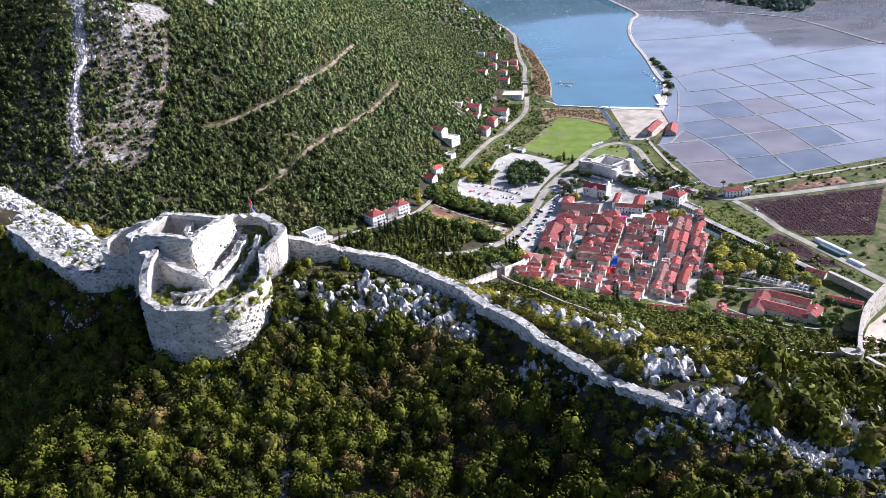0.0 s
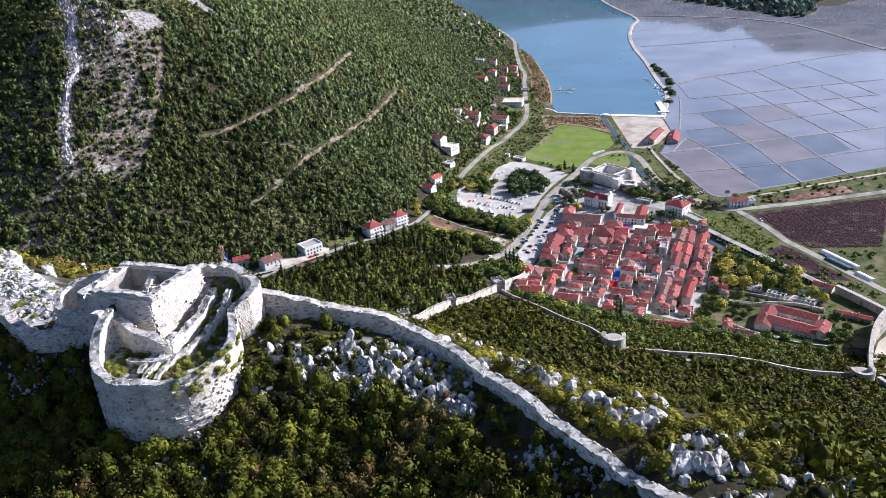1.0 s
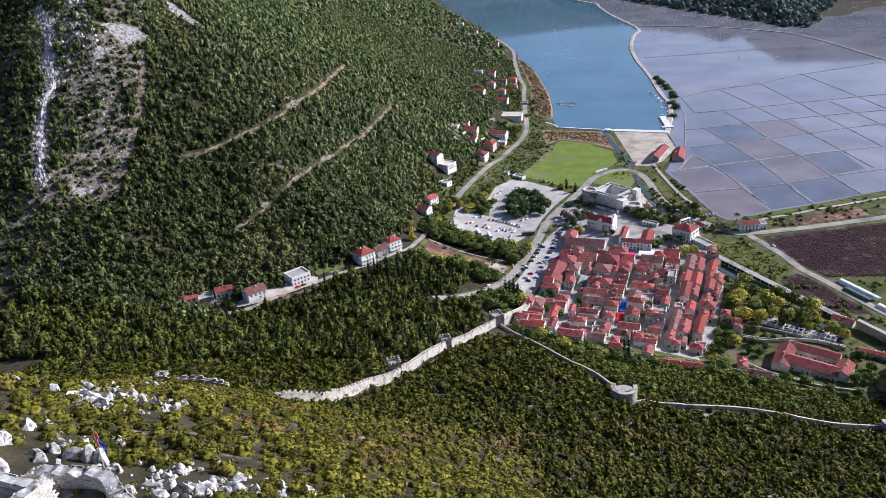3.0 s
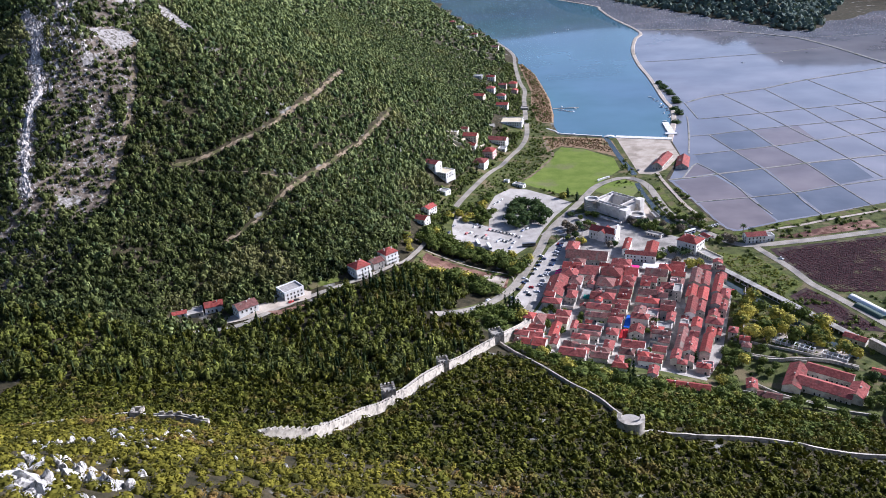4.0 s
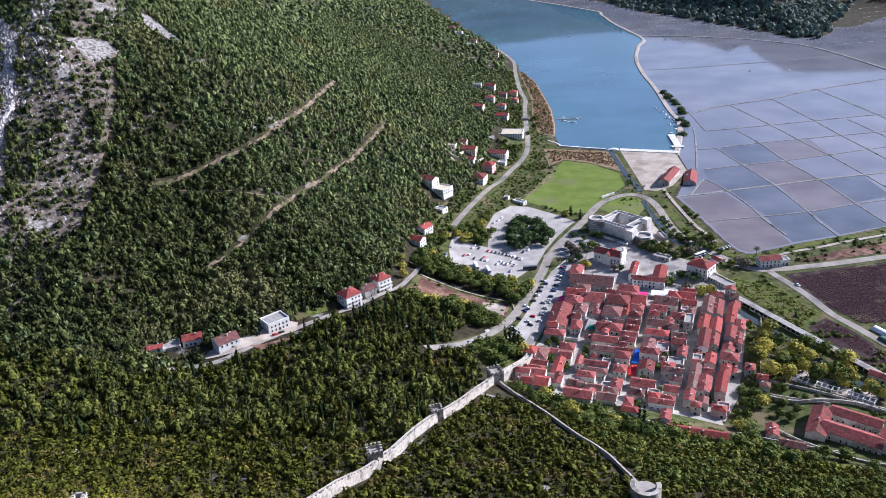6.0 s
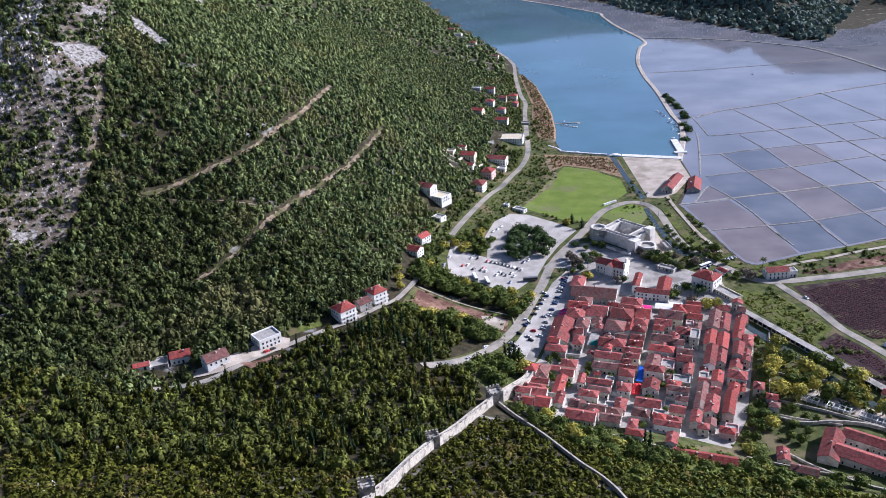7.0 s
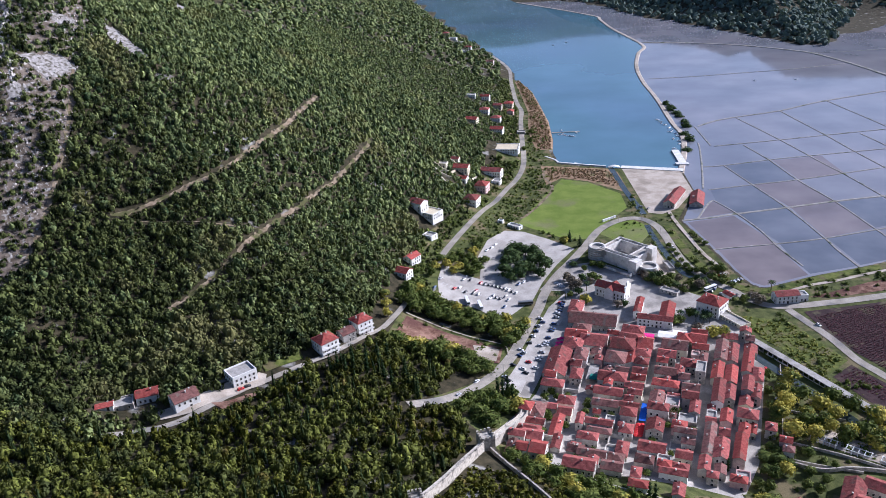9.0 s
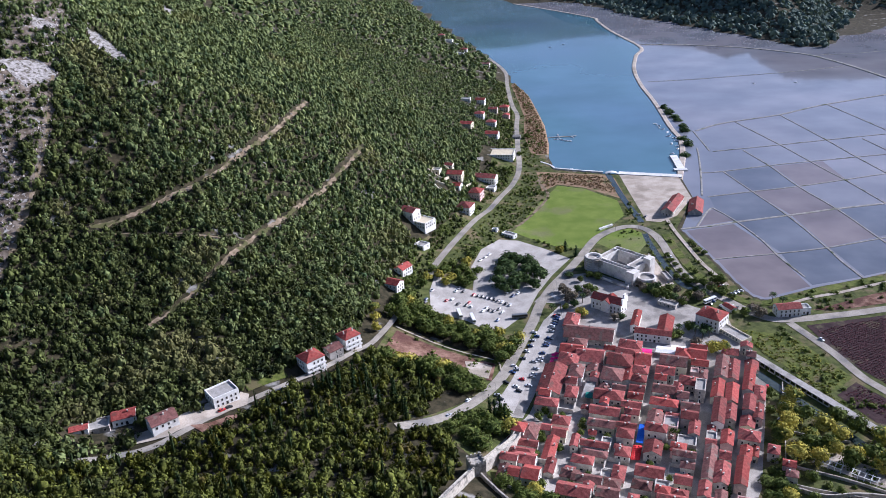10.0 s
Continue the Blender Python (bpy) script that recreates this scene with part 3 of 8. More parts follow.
# pine wood in the saddle
x, y = jitter_grid(rng, -330, -20, 390, 640, 4.1)
foot = np.interp(y, [479, 496, 530, 578, 624, 651], [-230, -185, -159, -117, -93, -87])
ok = keep(x, y) & (x > foot + 5) & (x < np.interp(y, [390, 500, 560, 600, 640], [-48, -26, -52, -32, -60])) | keep(x, y) & (y < 482) & (x < -55) & (y > 395)
ok &= x > -0.72 * y - 20
ok &= rng.random(len(x)) < 0.9
x, y = x[ok], y[ok]
r = 1.6 + 2.9 * rng.random(len(x)) ** 1.7
dark = ripple(x, y, 24, 6.0) + rng.normal(size=len(x)) * 0.5 > 0.35
h = r * rng.uniform(1.35, 2.2, len(x))
plant("saddle_pines", PINE, x[~dark], y[~dark], r[~dark], h[~dark], M["pine"], "sunlit yellow-green pine wood filling the saddle", "trees", 0.0)
spire = rng.random(len(x)) < 0.07
plant("saddle_cypresses", PINE, x[spire] + 1.5, y[spire], rng.uniform(0.9, 1.5, spire.sum()), rng.uniform(8, 13, spire.sum()), M["spire"], "slender dark cypresses rising out of the wood", "trees", 0.0)
plant("saddle_oaks", PINE, x[dark], y[dark], r[dark] * 0.85, h[dark], M["maquis"], "darker evergreen trees among the pines", "trees", 0.0)

# the western hillside
x, y = jitter_grid(rng, -620, -40, 470, 1080, 3.2)
z = ground(x, y)
foot = np.interp(y, [470, 496, 530, 578, 624, 700, 757, 835, 933, 1023, 1100], [-190, -190, -164, -122, -98, -92, -78, -58, -30, -10, -8])
ok = keep(x, y) & (x < foot - 7) & (x > -0.75 * y - 30)
rocky = stoniness(x, y) * (0.25 + 0.75 * ease(-0.3, 0.4, ripple(x, y * 0.35, 13, 5.0)))
ok &= rng.random(len(x)) < 0.99 - 0.40 * rocky - 0.3 * ease(0.5, 0.7, ripple(x, y, 26, 9.0))
x, y, rocky = x[ok], y[ok], rocky[ok]
r = (1.5 + 2.9 * rng.random(len(x)) ** 1.9) * (1 - 0.27 * rocky) * np.interp(y, [600, 900], [1.08, 0.95])
h = r * rng.uniform(1.3, 2.1, len(x))
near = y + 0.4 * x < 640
# the haze-paled leaves take over from the darker ones up the slope
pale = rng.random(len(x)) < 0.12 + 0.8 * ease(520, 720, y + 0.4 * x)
for stuff_name, kinds, sel, leaf, words in (("hillside_oaks", CROWN, near & ~pale, "west", "dark green holm oak wood over the western hillside"), ("hillside_pines", CROWN, near & pale, "hazed_pine", "pines among the oaks, haze in their lighter green"),
                                            ("upper_hillside_oaks", SMALL, ~near & ~pale, "west", "dark green oaks on the upper hillside"), ("summit_pines", TINY, ~near & pale & (y > 830), "hazed_pine", "pines high on the hillside, haze in their light green"),
                                            ("upper_hillside_pines", SMALL, ~near & pale & (y <= 830), "hazed_pine", "pines over the upper hillside, haze in their light green")):
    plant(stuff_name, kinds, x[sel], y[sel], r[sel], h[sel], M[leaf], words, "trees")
x, y = jitter_grid(rng, -330, 0, 1075, 1420, 5.4)
foot = np.interp(y, [1080, 1265, 1439], [-12, -12, -26])
ok = keep(x, y) & (x < foot - 5) & (x > -0.24 * y)
x, y = x[ok], y[ok]
r = 2.0 + 2.4 * rng.random(len(x)) ** 1.5
plant("bayside_wood", SMALL, x, y, r, r * rng.uniform(1.1, 1.7, len(x)), M["hazed_pine"], "green wood over the slope above the bay", "trees")
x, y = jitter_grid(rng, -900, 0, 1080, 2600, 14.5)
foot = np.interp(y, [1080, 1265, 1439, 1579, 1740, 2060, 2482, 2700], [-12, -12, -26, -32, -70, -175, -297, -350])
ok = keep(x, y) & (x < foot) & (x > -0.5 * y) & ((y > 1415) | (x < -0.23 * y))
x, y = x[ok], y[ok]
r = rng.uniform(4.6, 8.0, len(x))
plant("distant_hillside_wood", TINY, x, y, r, r * rng.uniform(1.0, 1.5, len(x)), M["hazed_pine"], "distant green wood above the bay", "trees")
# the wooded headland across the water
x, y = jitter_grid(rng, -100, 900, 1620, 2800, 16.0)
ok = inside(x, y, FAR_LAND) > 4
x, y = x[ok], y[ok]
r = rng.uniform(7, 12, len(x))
plant("headland_wood", TINY, x, y, r, r * rng.uniform(0.9, 1.5, len(x)), M["hazed_far_wood"], "dark wood on the headland across the bay, haze in its leaf colour", "trees")
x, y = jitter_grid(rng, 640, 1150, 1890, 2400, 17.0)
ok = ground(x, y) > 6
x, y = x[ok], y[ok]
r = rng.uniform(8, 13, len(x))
plant("mountain_wood", TINY, x, y, r, r * rng.uniform(0.8, 1.3, len(x)), M["hazed_far_wood"], "dark wood on the hill at the end of the pans, haze in its leaf colour", "trees")
# ---- covers of the plain ----
M.update(
    grass=mat("mown_field_grass", (0.11, 0.155, 0.022), (0.155, 0.20, 0.035), 14, 0.9, 0.05, 20, (0.15, 0.16, 0.06), 0.3),
    meadow=mat("rough_green_meadow", (0.040, 0.050, 0.014), (0.092, 0.103, 0.031), 5, 0.95, 0.1, 9, (0.14, 0.115, 0.06), 0.4),
    pasture=mat("lush_weedy_pasture", (0.050, 0.068, 0.012), (0.120, 0.135, 0.030), 4, 0.95, 0.2, 9, (0.11, 0.095, 0.045), 0.35),
    reed=mat("brown_reed_bed", (0.20, 0.13, 0.075), (0.29, 0.20, 0.12), 5, 0.95, 0.15, 10, (0.13, 0.12, 0.05), 0.3),
    asphalt=mat("worn_pale_asphalt", (0.25, 0.225, 0.185), (0.34, 0.308, 0.26), 8, 0.9, 0.01, 10, (0.18, 0.17, 0.155), 0.35),
    paving=mat("pale_stone_paving", (0.28, 0.258, 0.228), (0.38, 0.35, 0.31), 6, 0.85, 0.01, 12, (0.19, 0.175, 0.155), 0.35),
    tarmac=mat("sunbleached_tarmac", (0.33, 0.305, 0.27), (0.43, 0.40, 0.36), 9, 0.85, 0.01, 12, (0.29, 0.27, 0.24), 0.35),
    gravel=mat("pale_gravel", (0.34, 0.29, 0.23), (0.46, 0.40, 0.33), 9, 0.95, 0.03, 14, (0.27, 0.23, 0.18), 0.3),
    red_earth=mat("red_dug_earth", (0.075, 0.034, 0.022), (0.27, 0.165, 0.12), 8, 0.97, 0.2, 8, (0.09, 0.045, 0.035), 0.4),
    plough=mat("ploughed_dark_earth", (0.026, 0.016, 0.018), (0.052, 0.031, 0.031), 4, 0.97, 0.15, 8, (0.10, 0.09, 0.05), 0.3),
    track=mat("bare_stony_track", (0.12, 0.092, 0.056), (0.25, 0.195, 0.135), 4, 0.97, 0.1, 9, (0.075, 0.075, 0.03), 0.5),
    dyke=mat("stone_and_weed_dyke", (0.19, 0.18, 0.155), (0.31, 0.29, 0.26), 4, 0.95, 0.1, 8, (0.09, 0.10, 0.05), 0.25),
    quay=mat("white_quay_concrete", (0.55, 0.54, 0.51), (0.72, 0.70, 0.67), 6, 0.85, 0.01, 8),
    bed=mat("green_channel_water", (0.03, 0.045, 0.04), (0.05, 0.06, 0.055), 12, 0.06, 0, 4),
)
xs_fine, ys_fine = xs[(xs > -430) & (xs < 420)], ys[(ys > 380) & (ys < 1600)]


def patch(name, loop, material, lift, label, category="ground"):
    """A cover laid on the ground, cut along the ground's own lines."""
    bm = bmesh.new()
    bm.faces.new([bm.verts.new((px, py, 0)) for px, py in loop])
    lo, hi = np.min(loop, 0), np.max(loop, 0)
    for cuts, axis in ((xs_fine, 0), (ys_fine, 1)):
        for c in cuts:
            if lo[axis] < c < hi[axis]:
                n = (1, 0, 0) if axis == 0 else (0, 1, 0)
                bmesh.ops.bisect_plane(bm, geom=bm.verts[:] + bm.edges[:] + bm.faces[:], plane_co=(c, 0, 0) if axis == 0 else (0, c, 0), plane_no=n)
    co = np.array([v.co for v in bm.verts])
    for v, z in zip(bm.verts, ground(co[:, 0], co[:, 1])):
        v.co.z = z + lift
    for f in bm.faces:
        if f.normal.z < 0:
            f.normal_flip()
    ob = part(name, bm, material)
    return tagged(ob, label, category, kind="structure")


def ribbon(name, points, width, material, lift, label, category="road", gap=3.0, ragged=0.0, kind="structure"):
    line = smooth_line(points, gap)
    n = normals_of(line)
    r = np.random.default_rng(len(points) * 7 + int(abs(points[0][0])))
    cols = np.linspace(-0.5, 0.5, 5)
    pts = []
    for k in cols:
        q = line + n * (k * width * (1 + ragged * r.uniform(-1, 1, len(line)) * (abs(k) > 0.4)))[:, None]
        pts.append(np.column_stack([q, ground(q[:, 0], q[:, 1]) + lift]))
    pts = np.stack(pts, 1)
    if not ragged:
        pts[:, :, 2] = pts[:, :, 2].max(1, keepdims=True)
    m = len(cols)
    c = (np.arange(len(line) - 1)[:, None] * m + np.arange(m - 1)[None]).ravel()
    t = np.concatenate([np.stack([c, c + m + 1, c + m], 1), np.stack([c, c + 1, c + m + 1], 1)])
    ob = sheet(name, pts.reshape(-1, 3), t[:, ::-1], material, True)
    return tagged(ob, label, category, kind=kind)


PLAIN_LOOP = ((-22, 512), (-4, 480), (20, 478), (60, 452), (120, 448), (180, 440), (260, 450), (330, 480), (410, 560), (410, 800), (300, 764), (264, 748), (229, 736),
              (181, 712), (172, 722), (166, 748), (160, 780), (153, 817), (145, 851), (171, 920), (170, 984), (95, 1004), (42, 1022), (36, 1074), (38, 1123), (36, 1206),
              (28, 1287), (18, 1379), (-4, 1462), (-30, 1460), (-20, 1100), (-28, 1010), (-44, 900), (-64, 830), (-82, 790), (-90, 740), (-88, 690), (-62, 692),
              (-28, 662), (-12, 627), (-62, 652), (-85, 658), (-90, 615), (-40, 588), (-26, 575), (-52, 546))
FIELD = ((45, 971), (72, 959), (101, 924), (103, 885), (78, 845), (61, 810), (41, 811), (26, 823), (-2, 846), (12, 891), (31, 938))
PARKING = ((-62, 692), (-66, 722), (-64, 749), (-47, 736), (-33, 731), (-33, 747), (-36, 769), (-29, 802), (-14, 826), (3, 827), (25, 811), (46, 789), (29, 757), (17, 728), (9, 700), (-8, 673),
           (-18, 669), (-35, 684), (-50, 690))
patch("meadow", PLAIN_LOOP, M["meadow"], 0.10, "rough green meadow and gardens of the plain")
patch("playing_field", FIELD, M["grass"], 0.22,
      "mown green playing field")
patch("grass_verge", ((70, 822), (88, 845), (104, 852), (113, 842), (114, 820), (104, 800), (84, 806)), M["grass"], 0.22, "green lawn beside the road bend")
patch("reed_bed", ((24, 1018), (95, 1002), (106, 990), (110, 934), (104, 930), (72, 963), (45, 975), (28, 955)), M["reed"], 0.22, "brown reed bed behind the quay")
patch("shore_reeds", ((2, 1460), (22, 1375), (32, 1285), (40, 1205), (42, 1123), (40, 1076), (20, 1080), (12, 1160), (14, 1250), (6, 1340), (-5, 1450)), M["reed"], 0.25,
      "brown reeds along the bay shore")
patch("quay_yard", ((112, 1000), (172, 986), (173, 925), (150, 880), (133, 866), (121, 870), (116, 940)), M["gravel"], 0.24, "pale gravel yard behind the quay")
patch("car_park", PARKING, M["tarmac"], 0.26, "sunlit pale tarmac car park")
patch("lower_car_park", ((33, 709), (34, 681), (20, 638), (7, 598), (-2, 562), (-14, 566), (-2, 604), (11, 655), (20, 686)), M["tarmac"], 0.27, "pale car park beside the town")
patch("lane_paving", ((34, 700), (40, 690), (28, 640), (14, 596), (4, 560), (-4, 560), (7, 598), (20, 638), (33, 681)), M["paving"], 0.22, "pale paved lane between the town and its car park")
patch("square", ((14, 715), (36, 757), (64, 762), (96, 735), (130, 705), (150, 690), (150, 660), (153, 604), (123, 508), (107, 478), (84, 483), (40, 485), (16, 488), (-8, 502), (-14, 520),
                 (8, 566), (20, 610), (33, 660), (34, 712)), M["paving"], 0.18, "pale stone-paved squares and lanes of the town")
patch("dug_plot", ((-86, 615), (-81, 650), (-65, 644), (-36, 631), (-13, 621), (-15, 599), (-27, 600), (-47, 615)), M["red_earth"], 0.5, "dug plot of red and pale earth")
patch("garden_plot", ((-172, 515), (-163, 509), (-152, 519), (-146, 529), (-155, 526), (-163, 517)), M["red_earth"], 0.45, "bare red-brown garden plot below the road")
patch("terrace", ((-151, 549), (-139, 561), (-133, 567), (-137, 573), (-150, 566), (-156, 556)), M["pasture"], 0.45, "grassy garden terrace between the road houses")
patch("earth_heap", ((-27, 602), (-17, 601), (-15, 618), (-24, 622), (-33, 622), (-31, 611)), M["gravel"], 0.75, "pale spread of dug earth and rubble")
ribbon("plot_kerb", ((-82, 654), (-64, 648), (-36, 635), (-13, 625), (-9, 612)), 0.9, M["gravel"], 0.9, "pale kerb wall along the dug plot", ragged=0.0)
patch("pasture", ((152, 672), (186, 662), (206, 611), (188, 594), (161, 639)), M["pasture"], 0.26, "green pasture beside the channel")
patch("ploughed_field", ((200, 676), (262, 690), (330, 705), (280, 600), (226, 600), (214, 620), (204, 652)), M["plough"], 0.26, "dark ploughed field in rows")
patch("vegetable_field", ((206, 606), (190, 592), (210, 545), (236, 540), (218, 586)), M["plough"], 0.26, "dark vegetable plot")
patch("brown_plot", ((211, 698), (232, 707), (262, 721), (300, 733), (302, 716), (258, 705), (230, 698)), M["red_earth"], 0.3, "bare brown plots beside the white house")
ribbon("bank_track", ((196, 706), (216, 716), (240, 724), (270, 736), (310, 750), (360, 768)), 3.2, M["gravel"], 0.5, "pale gravel track along the grassy bank")
ribbon("road_main", ROAD_MAIN, 7.5, M["asphalt"], 0.38, "pale winding two-lane asphalt road", ragged=0.0)
ribbon("road_east", ROAD_EAST, 6.0, M["asphalt"], 0.36, "pale asphalt road past the fields")
ribbon("road_coast", ROAD_COAST, 6.0, M["asphalt"], 0.36, "pale coast road along the foot of the hill")
ribbon("road_houses", ROAD_HOUSES, 4.6, M["asphalt"], 0.3, "narrow pale road climbing past the houses")
ribbon("field_lane", ((-10, 842), (6, 870), (22, 905), (34, 945), (26, 985), (30, 1012)), 3.0, M["track"], 0.3, "dirt lane round the playing field", ragged=0.2)
for line, w in zip(TRACKS + (BARE_STRIP,), (2.9, 2.7, 1.1, 2.4)):
    ribbon("hill_track", line, w, M["track"], 0.35, "bare stony track across the wooded hillside", "track", 2.5, 0.6)
patch("roadside_yard", ((-198, 498), (-180, 505), (-166, 521), (-148, 537), (-150, 547), (-156, 548), (-170, 536), (-186, 517), (-200, 508)), M["gravel"], 0.5, "pale dirt yard beside the road houses")
STONY = ((-309, 580), (-308, 540), (-316, 505), (-350, 490), (-400, 490), (-420, 560), (-428, 660), (-428, 760), (-400, 860), (-376, 900), (-366, 880), (-350, 830), (-344, 784), (-334, 748), (-320, 705), (-312, 640), (-310, 600))
patch("stony_slope", STONY, M["stony"], 0.25, "stony limestone slope between the trees", "ground")


def ragged(loop, seed, gap=3.0, reach=1.5):
    """A loop with an uneven outline."""
    r = np.random.default_rng(seed)
    out = []
    for (ax, ay), (bx, by) in zip(loop, loop[1:] + loop[:1]):
        n = max(1, int(math.hypot(bx - ax, by - ay) / gap))
        out += [(ax + (bx - ax) * k / n + r.uniform(-reach, reach), ay + (by - ay) * k / n + r.uniform(-reach, reach)) for k in range(n)]
    return tuple(out)


for k, loop in enumerate(SCREES):
    patch("scree", ragged(loop, k), M["scree"], 0.5, "tongue of pale grey scree on the hillside", "scree")


# ---- embankments ----
def bank(name, points, top, foot, z0, z1, material, label, category="dyke", gap=4.0, over_ground=False, parent=None):
    """A low embankment with sloping sides."""
    line = smooth_line(points, gap)
    n = normals_of(line)
    r = np.random.default_rng(int(abs(points[0][0] * 3 + points[0][1])))
    base = ground(line[:, 0], line[:, 1]) if over_ground else np.zeros(len(line))
    cols = []
    for k, z in ((-foot, z0), (-top, z1), (top, z1), (foot, z0)):
        q = line + n * (k * (1 + r.uniform(-0.12, 0.12, len(line))))[:, None]
        cols.append(np.column_stack([q, base + z + (r.uniform(-0.04, 0.04, len(line)) if z == z1 else 0)]))
    pts = np.stack(cols, 1)
    c = (np.arange(len(line) - 1)[:, None] * 4 + np.arange(3)[None]).ravel()
    t = np.concatenate([np.stack([c, c + 4, c + 5], 1), np.stack([c, c + 5, c + 1], 1)])
    ob = sheet(name, pts.reshape(-1, 3), t[:, ::-1], material)
    ob.parent = parent
    return tagged(ob, label, category, kind="structure")


bank("causeway", CAUSEWAY, 2.6, 4.6, -1.0, 1.0, M["gravel"], "pale causeway between the bay and the salt pans", "causeway")
LONG_DYKES = (((243, 1758), (331, 1730), (421, 1678), (482, 1620), (508, 1583), (533, 1502), (552, 1406), (570, 1319)),
              ((501, 1590), (570, 1589), (632, 1600)), ((209, 1439), (273, 1443), (345, 1454), (435, 1469), (526, 1494)),
              ((226, 1161), (265, 1190), (344, 1221), (407, 1259), (511, 1305), (577, 1335)),
              ((227, 1075), (306, 1092), (367, 1106), (435, 1121), (492, 1133)),
              ((198, 1002), (222, 1005), (279, 1021), (348, 1035), (404, 1046), (456, 1055)),
              ((190, 931), (234, 942), (281, 953), (336, 970), (379, 984), (431, 999)),
              ((148, 852), (177, 858), (199, 865), (253, 879), (296, 891), (345, 902), (408, 916)),
              ((158, 785), (171, 789), (219, 797), (259, 806), (313, 824), (383, 845)))
CROSS_DYKES = (((212, 1090), (209, 1066), (198, 1002), (185, 935)), ((222, 1004), (235, 944), (250, 874), (259, 806), (261, 780), (268, 737)),
               ((282, 1193), (307, 1090), (325, 1003), (334, 965), (345, 903), (355, 844)),
               ((261, 1076), (274, 1017), (283, 953), (298, 888), (307, 826), (314, 784), (323, 739)),
               ((344, 1221), (362, 1110), (371, 1043), (380, 987), (391, 913)), ((418, 1266), (442, 1139), (456, 1055)),
               ((403, 1106), (411, 1064), (426, 976)), ((188, 901), (200, 870), (211, 827), (216, 789), (224, 753)),
               ((163, 855), (182, 895), (188, 901)), ((222, 1159), (224, 1077)))
for k, pts in enumerate(LONG_DYKES + CROSS_DYKES):
    wide = k in (0, 7)
    bank("dyke", pts, 2.4 if k == 0 else 1.3 if k in (7, 3) else 0.7, 4.5 if k == 0 else 2.4 if wide else 1.5, -0.8, 1.0 if k == 0 else 0.5, M["dyke"], "narrow stone dyke between salt pans")
for pan_water, loop in (("mauve_brine", ((153, 848), (197, 861), (217, 797), (165, 788))),
                        ("grey_brine", ((200, 864), (251, 877), (259, 808), (220, 798))),
                        ("mauve_brine", ((253, 878), (298, 889), (306, 826), (261, 808))),
                        ("mauve_brine", ((236, 942), (282, 951), (297, 890), (253, 879))),
                        ("grey_brine", ((191, 929), (234, 940), (250, 878), (200, 868), (190, 901))),
                        ("grey_brine", ((224, 1003), (274, 1016), (282, 954), (236, 943))),
                        ("mauve_brine", ((277, 1017), (332, 1029), (335, 970), (285, 954))),
                        ("mauve_brine", ((166, 858), (182, 893), (187, 898), (199, 869))),
                        ("grey_brine", ((299, 889), (343, 900), (346, 841), (309, 827))),
                        ("grey_brine", ((219, 796), (259, 805), (262, 778), (267, 752), (225, 739), (221, 765))),
                        ("mauve_brine", ((166, 786), (216, 795), (219, 765), (223, 737), (185, 720), (178, 726), (172, 748))),
                        ("grey_brine", ((261, 807), (306, 824), (313, 788), (318, 772), (268, 753)))):
    bm = bmesh.new()
    bm.faces.new([bm.verts.new((px, py, 0.17)) for px, py in loop]).normal_update()
    for f in bm.faces:
        if f.normal.z < 0:
            f.normal_flip()
    tagged(part("pan_water", bm, M[pan_water]), "still shallow water in a salt pan", "water", kind="structure")
bank("canal_bank", ((133, 838), (136, 800), (141, 768), (150, 742), (163, 718), (184, 709), (230, 729), (300, 753)), 3.6, 6.0, -1.0, 1.7, M["pasture"], "grassy bank along the salt pans", "bank")
ribbon("canal_track", ((140, 872), (142, 845), (146, 815), (151, 780), (157, 757), (162, 738)), 3.4, M["gravel"], 0.6, "pale gravel track along the pans")
ribbon("channel", ((100, 1008), (103, 975), (108, 925), (113, 890), (116, 866)), 6.0, M["bed"], 0.30, "dark green water channel", "water")
ribbon("channel_lower", ((115, 840), (116, 822), (118, 803), (120.5, 783), (123.5, 760), (128, 742), (134, 733)), 5.0, M["bed"], 0.30, "dark narrow channel beside the road", "water")
ribbon("gallery_channel", ((147, 622), (155, 606), (167, 583), (179, 559), (192, 532), (206, 506)), 6.0, M["bed"], 0.30, "dark green channel below the gallery", "water")
patch("castle_yard", ((97, 750), (106, 772), (112, 800), (115, 790), (118, 765), (123, 742), (110, 736)), M["gravel"], 0.3, "pale building yard beside the castle")

quay = empty("quay", pose(0, 0, 0), "white concrete quay along the bay", "quay", kind="structure")
for k, pts in enumerate((((43, 1029), (70, 1019), (96, 1011)), ((112, 1006), (140, 999), (176, 990)), ((30, 1052), (40, 1040), (44, 1030)))):
    line = smooth_line(pts, 3.0)
    n = normals_of(line)
    w = (1.2, 4.2, 1.0)[k]
    cols = [np.column_stack([line + n * a, np.full(len(line), z)]) for a, z in ((-w, -1.5), (-w, 1.95), (w, 1.95), (w, -1.5))]
    pts3 = np.stack(cols, 1)
    c = (np.arange(len(line) - 1)[:, None] * 4 + np.arange(3)[None]).ravel()
    t = np.concatenate([np.stack([c, c + 4, c + 5], 1), np.stack([c, c + 5, c + 1], 1)])
    sheet("quay_wall", pts3.reshape(-1, 3), t[:, ::-1], M["quay"]).parent = quay
part("pier", boxes((172, 186, 1010, 1016, -1.5, 1.6), (176, 184, 1016, 1062, -1.5, 1.6)), M["quay"], quay)
